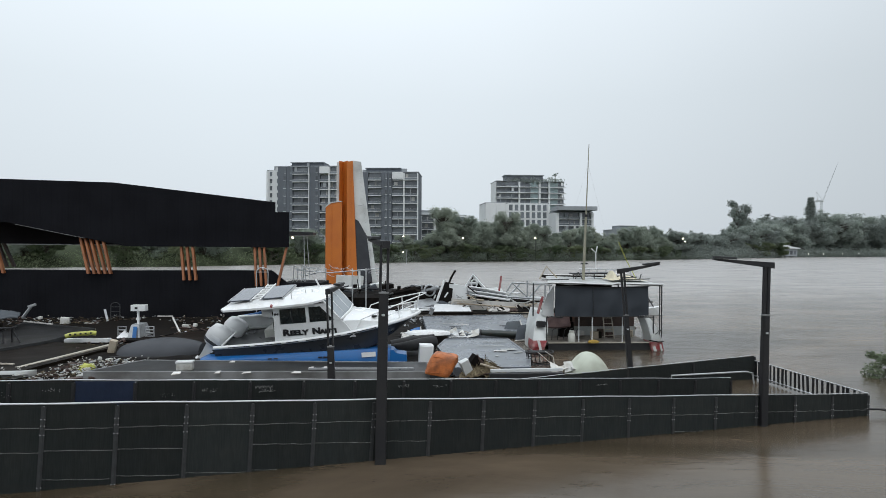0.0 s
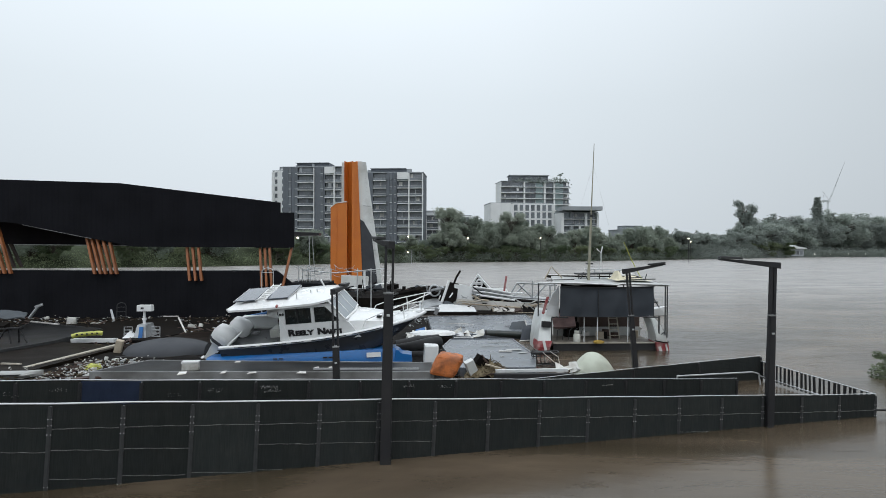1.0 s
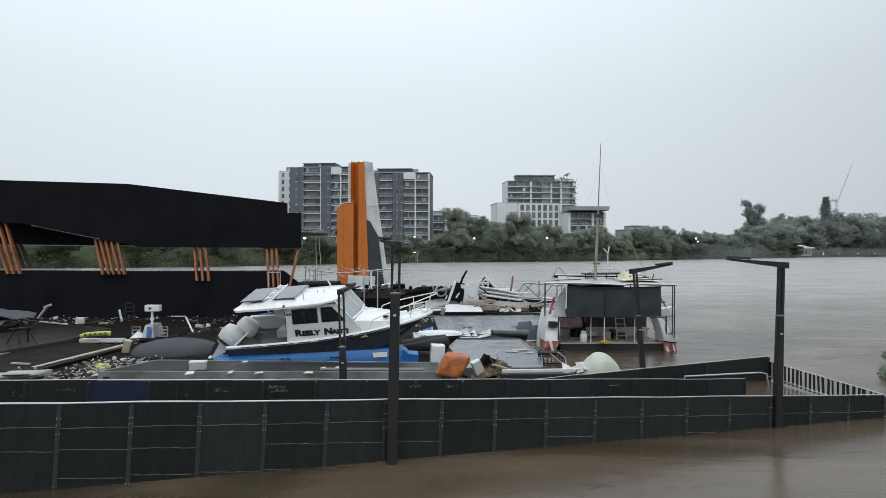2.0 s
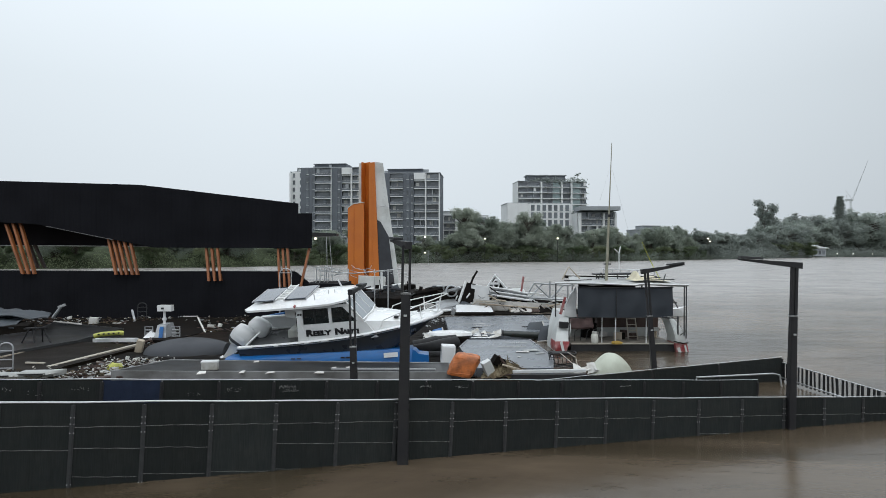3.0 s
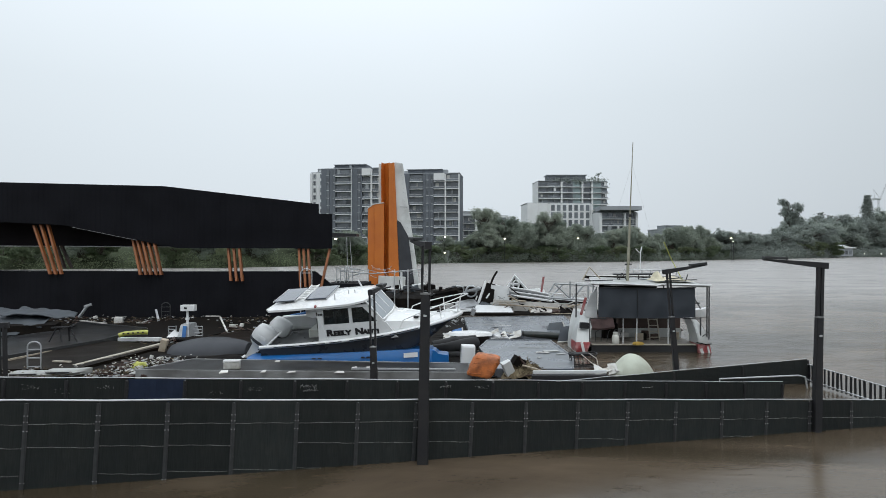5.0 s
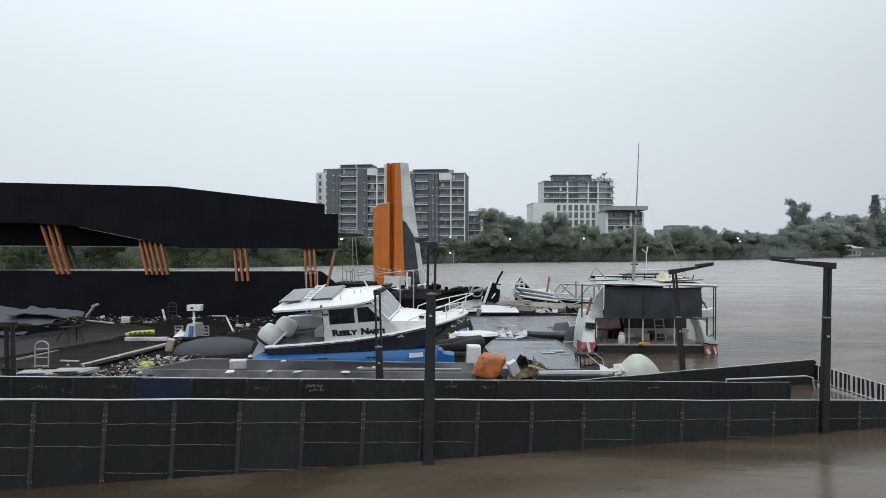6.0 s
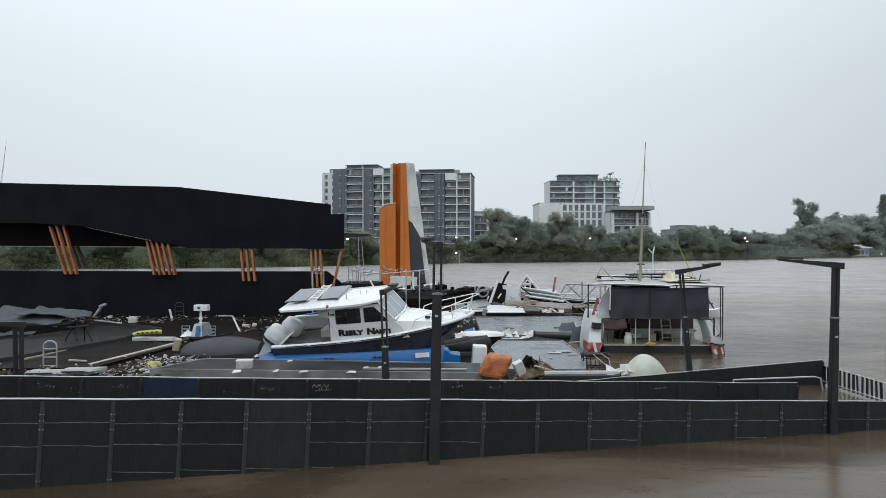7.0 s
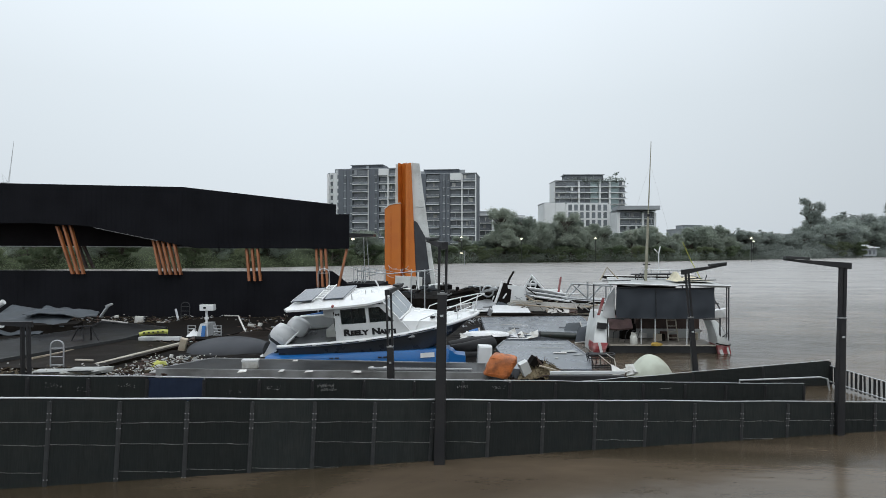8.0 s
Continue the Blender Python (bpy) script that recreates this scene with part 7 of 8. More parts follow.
pile = thing("driftwood_pile", 2.00, 17.64, 0.0, "brown heap of matted reeds, boards and driftwood", "debris heap")
bm = bmesh.new()
rows = []
for i in range(25):
    x = -0.60 + 1.42 * i / 24
    h = (0.42 if x < 0.15 else 0.42 - 0.40 * (x - 0.15) / 0.67) * min(1.0, (x + 0.62) / 0.45)
    rows.append([(x + 0.03 * noise.noise(Vector((i * 0.5, j * 0.6, 1))), -0.28 + 0.9 * j / 10, max(-0.02, h * math.sin(math.pi * (j + 0.6) / 11) + 0.10 * noise.noise(Vector((i * 0.45, j * 0.55, 5))))) for j in range(11)])
loft(bm, rows, caps=False, around=False)
part("mat", bm, M_MAT, pile, "matted reeds and silt")
bm = bmesh.new()
for i in range(150):
    x = rnd(-0.5, 0.8)
    h = (0.42 if x < 0.15 else 0.42 - 0.40 * (x - 0.15) / 0.67) * min(1.0, (x + 0.62) / 0.45)
    p = Vector((x, rnd(-0.25, 0.3), 0))
    p.z = max(0.02, h * math.sin(math.pi * (p.y + 0.33) / 0.99) + rnd(-0.03, 0.03))
    d = Vector((rnd(-1, 1), rnd(-0.3, 0.3), rnd(-0.45, 0.12))).normalized() * rnd(0.05, 0.17)
    tube(bm, [p - d, p + d * 0.2, p + d], rnd(0.004, 0.011), 4)
tagged(part("reeds", bm, M_REEDS, pile), kind="stuff")
for x, y, z, sx, sy, sz, m, mat, label in ((-0.42, -0.12, 0.28, 0.24, 0.20, 0.46, turn(10, -24, 14), M_WHITE_CLAD, "white broken box"), (-0.14, 0.02, 0.44, 0.30, 0.24, 0.26, turn(8, 34, 20), M_SCRAP_DARK, "dark torn box"), (-0.02, -0.10, 0.46, 0.40, 0.03, 0.05, turn(0, 50, 0), M_WOOD_DARK, "brown splintered board"), (0.36, -0.2, 0.27, 0.85, 0.05, 0.035, turn(0, 17, 4), M_WOOD, "tan splintered board"), (0.05, -0.24, 0.12, 0.5, 0.06, 0.03, turn(0, -9, -8), M_WOOD_DARK, "brown splintered board")):
    bm = bmesh.new()
    box(bm, 0, 0, 0, sx, sy, sz, bevel=0.012)
    for v in bm.verts:
        v.co += Vector((1, 1, 1)) * 0.03 * noise.noise(v.co * 7.0 + Vector((x, y, z)))
    bmesh.ops.transform(bm, matrix=Matrix.Translation((x, y, z)) @ m, verts=bm.verts[:])
    part("board", bm, mat, pile, label)

crate = thing("black_crate_frame", 3.93, 19.10, 0.02, "tangled black wire crate at the deck corner", "crate")
for z, wide, thick in ((0.40, 1.0, 0.024), (0.30, 0.97, 0.014), (0.04, 0.84, 0.02)):
    bm = bmesh.new()
    tube(bm, [(0.41 * wide * math.cos(a), 0.15 + 0.22 * wide * math.sin(a), z + 0.015 * math.sin(3 * a)) for a in (2 * math.pi * k / 24 for k in range(25))], thick, 6)
    part("hoop", bm, M_POST_DARK, crate, "black wire hoop")
for k in range(18):
    a = 2 * math.pi * k / 18
    bm = bmesh.new()
    tube(bm, [(0.34 * math.cos(a), 0.15 + 0.185 * math.sin(a), 0.04), (0.38 * math.cos(a + 0.08), 0.15 + 0.205 * math.sin(a + 0.08), 0.22), (0.41 * math.cos(a), 0.15 + 0.22 * math.sin(a), 0.40)], 0.010, 5)
    part("wire", bm, M_POST_DARK, crate)
bm = bmesh.new()
lathe(bm, [(0.0, 0.0), (0.30, 0.0), (0.31, 0.03), (0.0, 0.05)], 0, 0, 0, 16)
bmesh.ops.transform(bm, matrix=Matrix.Translation((0, 0.15, 0.37)) @ turn(3, 4, 0) @ Matrix.Diagonal((1.2, 0.6, 1, 1)), verts=bm.verts[:])
part("lid", bm, M_RUBBER, crate, "black dented lid")
for a, b in (((-0.1, -0.1, 0.42), (0.30, -0.12, 0.08)), ((0.12, -0.05, 0.44), (0.34, -0.12, 0.30)), ((0.34, -0.12, 0.30), (0.40, -0.12, 0.0))):
    bm = bmesh.new()
    tube(bm, [a, b], 0.013, 5)
    part("bent_rod", bm, M_SCRAP, crate, "pale bent rod")

scraps = thing("white_sheeting", 4.36, 17.78, 0.06, "crumpled white plastic sheeting by the fence", "sheeting")
for k in range(5):
    bm = bmesh.new()
    x = -0.40 + k * 0.19
    sheet(bm, [(x, 0, rnd(0.0, 0.1)), (x + 0.28, 0.05, rnd(0.0, 0.1)), (x + 0.25, 0.35, rnd(0.1, 0.3)), (x + 0.02, 0.3, rnd(0.1, 0.3))], 0.015, 6, 6, crumple=0.14, seed=k * 3.1)
    part("fold", bm, M_FOAM, scraps)

dome = thing("canvas_float", 5.05, 18.13, 0.0, "pale green canvas-covered float, domed, in the water", "float")
bm = bmesh.new()
secs = []
for i in range(17):
    t = i / 16
    xx = -0.66 + 1.30 * t
    h = 0.64 * (math.sin(math.pi / 2 * t / 0.50) ** 1.05 if t < 0.50 else max(0.0, 1 - ((t - 0.50) / 0.50) ** 1.8) ** 0.8)
    secs.append([(xx + 0.02 * math.sin(9 * a), 0.55 * math.cos(a) * max(0.1, math.sin(math.pi * t)) ** 0.6, max(0.0, h) * math.sin(a) - 0.05) for a in (math.pi * k / 14 for k in range(15))])
loft(bm, secs)
part("canvas", bm, M_DOME, dome, smooth=True)
bm = bmesh.new()
tube(bm, [(-0.62, -0.1, 0.05), (-0.2, -0.5, 0.05), (0.3, -0.48, 0.06), (0.64, -0.05, 0.05)], 0.02, 6)
part("seam", bm, M_WOOD, dome)

pipe = thing("black_pipe", 2.84, 25.29, 0.22, "thick dark green-black pipe lying across the decks", "pipe")
bm = bmesh.new()
tube(bm, [(0, 0, 0), (0.05, 0, 0), (0.8, -0.02, -0.02), (1.62, -0.1, -0.06)], 0.13, 14)
part("barrel", bm, M_OLIVE, pipe, smooth=True)
bm = bmesh.new()
lathe(bm, [(0.10, -0.02), (0.14, -0.02), (0.14, 0.04), (0.10, 0.04)], sides=14)
bmesh.ops.transform(bm, matrix=turn(0, 90, 0), verts=bm.verts[:])
part("end_ring", bm, M_RUBBER, pipe)

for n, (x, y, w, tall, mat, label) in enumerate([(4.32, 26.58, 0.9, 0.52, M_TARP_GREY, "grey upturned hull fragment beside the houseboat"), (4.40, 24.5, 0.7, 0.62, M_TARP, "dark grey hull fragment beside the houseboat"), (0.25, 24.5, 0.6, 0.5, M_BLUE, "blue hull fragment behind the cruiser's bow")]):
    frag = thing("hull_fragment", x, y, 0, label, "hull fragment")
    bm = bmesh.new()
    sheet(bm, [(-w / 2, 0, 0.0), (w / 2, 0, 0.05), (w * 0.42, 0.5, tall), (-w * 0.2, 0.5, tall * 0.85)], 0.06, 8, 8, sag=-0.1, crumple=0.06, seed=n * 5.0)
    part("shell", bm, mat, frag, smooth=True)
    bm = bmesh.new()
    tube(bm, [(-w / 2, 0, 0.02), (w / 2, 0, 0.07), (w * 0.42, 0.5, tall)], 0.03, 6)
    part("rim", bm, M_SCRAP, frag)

# small pieces lying on the grey decks
for x, y, w, d, angle, mat, label in (
        (2.0, 28.6, 0.9, 0.03, 2, M_SCRAP, "thin pale strip on the wet grey deck"), (2.3, 28.0, 0.7, 0.03, -1, M_SCRAP, "thin pale strip on the wet grey deck"), (2.0, 27.2, 0.45, 0.12, -22, M_SCRAP_DARK, "dark splinter on the wet grey deck"),
        (4.4, 27.6, 1.0, 0.10, 3, M_SCRAP_DARK, "dark board on the wet grey deck"), (3.0, 22.6, 0.8, 0.03, 2, M_CANOPY, "thin pale strip on the wet grey deck"), (2.75, 21.7, 0.95, 0.03, -1, M_CANOPY, "thin pale strip on the wet grey deck"),
        (3.25, 20.9, 0.5, 0.28, 5, M_CANOPY, "torn pale board on the wet grey deck"), (2.95, 20.6, 0.42, 0.18, -12, M_SCRAP, "torn pale board on the wet grey deck"), (3.45, 20.3, 0.3, 0.12, 18, M_CANOPY, "torn pale board on the wet grey deck"), (2.7, 19.6, 0.12, 0.09, 30, M_CANOPY, "small pale scrap on the wet grey deck"),
        (1.9, 24.0, 0.75, 0.10, 4, M_GEL, "white board across the deck gap"), (2.3, 24.1, 0.5, 0.05, 62, M_FOAM, "white stick across the deck gap")):
    bit = thing("deck_strip", x, y, 0.235, label, "strip", "strips on the grey decks", turn=angle)
    bm = bmesh.new()
    sheet(bm, [(-w / 2, -d / 2, 0.01), (w / 2, -d / 2, 0.015), (w / 2 * 0.94, d / 2, 0.02), (-w / 2 * 0.97, d / 2, 0.012)], 0.014, 8, 2, crumple=0.012, seed=x * 3)
    part("strip", bm, mat, bit)
# white sheet caught by the bow
lid = thing("dinghy_shell", 0.75, 24.3, 0.28, "white upturned dinghy shell beside the raised bow", "dinghy", turn=-4)
bm = bmesh.new()
loft(bm, [[(x, -w, 0.02), (x, -w * 0.8, 0.10 + h), (x, w * 0.8, 0.12 + h), (x, w, 0.03)] for x, w, h in ((-0.75, 0.12, 0.0), (-0.5, 0.38, 0.03), (0.1, 0.45, 0.05), (0.55, 0.34, 0.04), (0.85, 0.10, 0.0))])
bmesh.ops.bevel(bm, geom=bm.edges[:], offset=0.012, segments=2, affect="EDGES")
part("shell", bm, M_GEL, lid, smooth=True)
bm = bmesh.new()
box(bm, 0.1, -0.1, -0.10, 1.3, 0.6, 0.22, turn(0, 3, 0), bevel=0.03)
part("dark_base", bm, M_SCRAP_DARK, lid, "dark base under the shell")

# torn white strips along the gap between the grey decks
torn = thing("torn_sheeting", 0.67, 25.12, 0.1, "torn white sheeting strewn along the deck gap", "sheeting")
for k in range(34):
    x = -0.9 + 1.5 * random.random() ** 1.4 if k < 24 else rnd(0.6, 2.4)
    y = rnd(-1.0, 0.3) if k < 24 else rnd(-0.2, 0.3)
    bm = bmesh.new()
    w = rnd(0.12, 0.55)
    sheet(bm, [(x, y, rnd(0.02, 0.12)), (x + w, y + rnd(-0.1, 0.1), rnd(0.02, 0.14)), (x + w * rnd(0.5, 1.1), y + rnd(0.15, 0.6), rnd(0.06, 0.24)), (x + rnd(-0.1, 0.1), y + rnd(0.15, 0.5), rnd(0.06, 0.22))], 0.015, 6, 5, crumple=0.16, seed=k * 2.3)
    part("strip", bm, M_FOAM if k % 4 else M_GEL_GREY, torn)
for k in range(9):
    bm = bmesh.new()
    x = 0.5 + k * 0.4
    box(bm, x, rnd(0, 0.3), rnd(0.05, 0.15), rnd(0.15, 0.5), rnd(0.04, 0.1), 0.03, turn(rnd(-8, 8), rnd(-14, 14), rnd(-25, 25)))
    part("splinter", bm, (M_WOOD_PALE, M_SCRAP, M_WOOD_DARK)[k % 3], torn, "broken strip")

cooler = thing("cooler_box", -5.81, 17.47, 0.26, "white cooler box lying on the dark walkway", "cooler")
bm = bmesh.new()
box(bm, 0, 0, 0.11, 0.42, 0.26, 0.20, turn(0, 0, 8), bevel=0.035)
body = part("box_body", bm, M_FOAM, cooler)
bm = bmesh.new()
box(bm, 0, 0, 0.225, 0.44, 0.28, 0.05, turn(0, 0, 8), bevel=0.02)
part("lid", bm, M_GEL_GREY, cooler)
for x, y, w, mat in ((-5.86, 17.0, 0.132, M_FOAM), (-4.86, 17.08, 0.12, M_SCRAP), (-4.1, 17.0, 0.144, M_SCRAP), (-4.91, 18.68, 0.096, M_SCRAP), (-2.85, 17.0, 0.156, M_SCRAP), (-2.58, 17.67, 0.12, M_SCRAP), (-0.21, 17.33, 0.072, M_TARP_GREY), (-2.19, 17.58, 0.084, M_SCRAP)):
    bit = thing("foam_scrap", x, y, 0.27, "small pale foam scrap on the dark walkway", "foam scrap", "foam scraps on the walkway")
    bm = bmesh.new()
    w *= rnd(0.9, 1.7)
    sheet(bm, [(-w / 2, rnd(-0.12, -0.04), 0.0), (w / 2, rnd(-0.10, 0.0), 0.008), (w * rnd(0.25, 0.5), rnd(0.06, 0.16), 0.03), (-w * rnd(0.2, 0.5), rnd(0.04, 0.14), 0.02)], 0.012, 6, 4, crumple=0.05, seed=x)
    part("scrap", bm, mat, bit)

# ---- wrecked gangway and pontoons farther out ----
wreck = thing("wrecked_gangway", 2.6, 38.0, 0, "collapsed pale gangway and pontoon wreck with bent rails", "wreck")


def wreck_sheet(points, mat, label, thick=0.08, crumple=0.06, seed=0.0):
    bm = bmesh.new()
    sheet(bm, [(x - 2.6, y - 38.0, z) for x, y, z in points], thick, 10, 6, crumple=crumple, seed=seed)
    part("panel", bm, mat, wreck, label)


def wreck_bar(points, r, mat, label):
    bm = bmesh.new()
    tube(bm, [(x - 2.6, y - 38.0, z) for x, y, z in points], r, 6)
    part("bar", bm, mat, wreck, label)


wreck_sheet([(2.49, 37.00, 0.14), (7.23, 37.00, 0.11), (7.26, 38.00, 0.58), (2.56, 38.00, 0.71)], M_WHITE_CLAD, "pale stained gangway side", seed=1)
wreck_sheet([(2.56, 38.00, 0.64), (5.81, 38.20, 0.69), (5.66, 39.00, 1.14), (2.49, 39.00, 1.44)], M_WHITE_CLAD, "pale torn gangway floor", seed=2, crumple=0.15)
wreck_sheet([(5.39, 38.00, 0.05), (7.97, 37.50, 0.03), (8.08, 38.00, 0.71), (5.68, 38.40, 0.88)], M_WHITE_CLAD, "weathered pale side sheet", seed=3)
wreck_sheet([(3.40, 37.80, 0.98), (5.59, 37.80, 0.66), (5.71, 38.00, 1.04), (3.58, 38.00, 1.36)], M_STEEL, "long pale trough", seed=4)
wreck_sheet([(1.33, 35.00, 0.16), (3.45, 35.00, 0.16), (3.36, 36.00, 0.38), (1.49, 36.00, 0.54)], M_GEL_GREY, "white flat sheet on the wreck", seed=5)
wreck_sheet([(1.68, 36.00, 0.48), (2.55, 36.00, 0.38), (2.15, 36.60, 0.62), (1.83, 36.60, 0.65)], M_TARP_GREY, "pale grey flap", seed=6, crumple=0.15)
wreck_sheet([(0.36, 35.00, 0.25), (1.68, 36.00, 0.54), (1.34, 37.00, 0.78), (0.35, 36.50, 0.59)], M_STEEL, "grey fallen panel", seed=7)
wreck_sheet([(0.67, 37.00, 0.14), (2.27, 37.00, 0.39), (2.56, 38.00, 1.43), (0.92, 38.20, 1.35)], M_SCRAP_DARK, "dark pontoon side with round opening", thick=0.2, seed=8)
wreck_sheet([(1.71, 36.60, 0.39), (2.47, 36.60, 0.65), (2.62, 37.00, 1.58), (2.05, 37.00, 1.67)], M_SCRAP_DARK, "black upright slab", thick=0.15, seed=9)
wreck_sheet([(-0.97, 35.00, 0.07), (6.53, 35.00, 0.04), (6.91, 37.00, 0.14), (-1.02, 37.00, 0.17)], M_SCRAP_DARK, "dark base at the waterline", thick=0.2, crumple=0.08, seed=10)
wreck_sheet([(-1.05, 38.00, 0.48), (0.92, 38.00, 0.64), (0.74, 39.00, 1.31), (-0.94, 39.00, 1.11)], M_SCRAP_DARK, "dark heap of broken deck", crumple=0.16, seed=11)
wreck_sheet([(2.45, 36.30, 0.14), (7.91, 36.30, 0.07), (7.91, 36.30, 0.42), (2.45, 36.30, 0.76)], M_SCRAP, "long pale gangway flank", thick=0.06, crumple=0.03, seed=12)
wreck_sheet([(2.42, 36.80, 0.44), (3.40, 36.80, 0.47), (3.38, 36.90, 1.42), (2.36, 36.90, 1.55)], M_GEL_GREY, "white upright gangway plate", thick=0.06, crumple=0.03, seed=13)
wreck_sheet([(3.43, 38.20, 1.29), (4.49, 38.20, 1.25), (3.93, 38.20, 1.98), (3.80, 38.20, 1.98)], M_SCRAP_DARK, "dark gusset in the A-frame", thick=0.05, crumple=0.02, seed=14)
wreck_sheet([(3.32, 36.90, 0.94), (5.52, 36.90, 0.66), (5.52, 36.90, 1.01), (3.38, 36.90, 1.39)], M_STEEL, "ribbed pale trough side", thick=0.05, crumple=0.02, seed=15)
wreck_bar([(1.63, 36.30, 0.58), (2.06, 36.60, 1.76)], 0.075, M_GEL_GREY, "white slab edge")
wreck_bar([(2.37, 37.00, 1.61), (2.49, 37.00, 1.93), (2.72, 37.00, 2.31)], 0.06, M_SCRAP_DARK, "dark stick")
for pts in ([(3.38, 38.00, 1.30), (3.81, 38.00, 2.02), (4.50, 38.00, 1.23)], [(3.81, 38.00, 2.02), (4.27, 38.60, 1.23)], [(3.55, 38.00, 1.53), (4.07, 38.00, 1.53)]):
    wreck_bar(pts, 0.085, M_GEL_GREY, "pale A-frame strut")
bm = bmesh.new()
tube(bm, [(0.30 * math.cos(a), 0.30 * math.sin(a), 0) for a in (2 * math.pi * k / 24 for k in range(25))], 0.05, 6)
bmesh.ops.transform(bm, matrix=Matrix.Translation((1.25 - 2.6, -1.2, 1.19)) @ turn(85, 0, 0), verts=bm.verts[:])
part("ring", bm, M_STEEL, wreck, "pale round porthole ring")
bm = bmesh.new()
tube(bm, [(5.22 - 2.6, -0.5, 0.70), (5.42 - 2.6, -0.5, 1.97)], 0.06, 8)
part("marker", bm, M_RED, wreck, "red marker post")
# dark bars along edges and undersides, and broken timber
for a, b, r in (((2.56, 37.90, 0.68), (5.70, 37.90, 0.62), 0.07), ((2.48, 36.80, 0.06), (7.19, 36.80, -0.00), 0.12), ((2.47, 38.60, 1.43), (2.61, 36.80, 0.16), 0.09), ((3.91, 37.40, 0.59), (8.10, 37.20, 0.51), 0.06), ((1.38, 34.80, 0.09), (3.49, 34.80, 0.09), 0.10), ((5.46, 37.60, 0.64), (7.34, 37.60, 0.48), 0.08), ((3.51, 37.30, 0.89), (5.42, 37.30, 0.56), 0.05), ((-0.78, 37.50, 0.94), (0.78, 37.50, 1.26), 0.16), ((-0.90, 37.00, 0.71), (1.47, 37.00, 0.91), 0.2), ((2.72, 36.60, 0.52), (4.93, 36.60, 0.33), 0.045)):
    wreck_bar([a, b], r, M_SCRAP_DARK, "dark edge bar")
for k in range(14):
    x, z = rnd(-1.02, 1.63), rnd(0.2, 1.3)
    bm = bmesh.new()
    box(bm, x - 2.6, rnd(-1.5, 0.5), z, rnd(0.3, 1.0), rnd(0.1, 0.35), rnd(0.05, 0.16), turn(rnd(-25, 25), rnd(-25, 25), rnd(0, 180)), bevel=0.015)
    part("broken_beam", bm, (M_SCRAP_DARK, M_SCRAP_DARK, M_STEEL, M_WOOD_DARK)[k % 4], wreck)
# lattice gangway rail
for a, b in (((5.62, 38.00, 0.74), (6.11, 38.00, 1.56)), ((6.11, 38.00, 1.56), (8.38, 37.60, 1.45)), ((5.62, 38.00, 0.74), (8.19, 37.60, 0.61)), ((6.11, 38.00, 1.56), (7.06, 37.80, 0.66)), ((7.06, 37.80, 0.66), (7.76, 37.70, 1.48)), ((6.60, 38.00, 1.53), (5.85, 38.00, 0.71)), ((6.99, 37.80, 1.70), (6.99, 37.80, 0.66)), ((7.99, 37.60, 1.48), (7.99, 37.60, 0.64))):
    wreck_bar([a, b], 0.05, M_STEEL, "grey lattice rail bar")
for a, b in (((3.57, 37.60, 1.35), (5.65, 37.60, 0.96)), ((3.49, 37.40, 1.10), (5.53, 37.40, 0.72)), ((2.67, 36.80, 0.38), (5.53, 36.80, 0.19)), ((3.66, 36.50, 0.21), (6.97, 36.50, 0.06)), ((3.71, 35.50, -0.01), (6.63, 35.50, 0.02)), ((2.82, 38.00, 1.13), (3.55, 38.00, 1.00))):
    wreck_bar([a, b], 0.055, M_WOOD if a[2] < 0.5 else M_ALU, "bent rail along the wreck")
for k in range(26):
    x = rnd(-0.44, 6.72)
    bm = bmesh.new()
    sheet(bm, [(x - 2.6, -2.4, rnd(0.0, 0.15)), (x - 2.6 + rnd(0.3, 0.9), -2.3, rnd(0.0, 0.2)), (x - 2.6 + rnd(0.2, 0.7), rnd(-2.0, -1.4), rnd(0.1, 0.45)), (x - 2.6, rnd(-2.0, -1.4), rnd(0.1, 0.4))], 0.03, 3, 3, crumple=0.08, seed=k * 1.7)
    part("torn_piece", bm, (M_SCRAP, M_SCRAP_DARK, M_WOOD, M_SCRAP_DARK, M_WOOD_DARK)[k % 5], wreck)
for k in range(18):
    a = Vector((rnd(-0.28, 6.97) - 2.6, rnd(-2.6, 0.6), rnd(0.1, 1.2)))
    b = a + Vector((rnd(-1.3, 1.3), rnd(-0.6, 0.6), rnd(-0.3, 0.5)))
    bm = bmesh.new()
    tube(bm, [a, (a + b) / 2 + Vector((0, 0, rnd(-0.08, 0.08))), b], rnd(0.02, 0.05), 5)
    part("broken_bar", bm, (M_SCRAP_DARK, M_WOOD, M_ALU, M_WOOD_DARK, M_GEL_GREY)[k % 5], wreck)

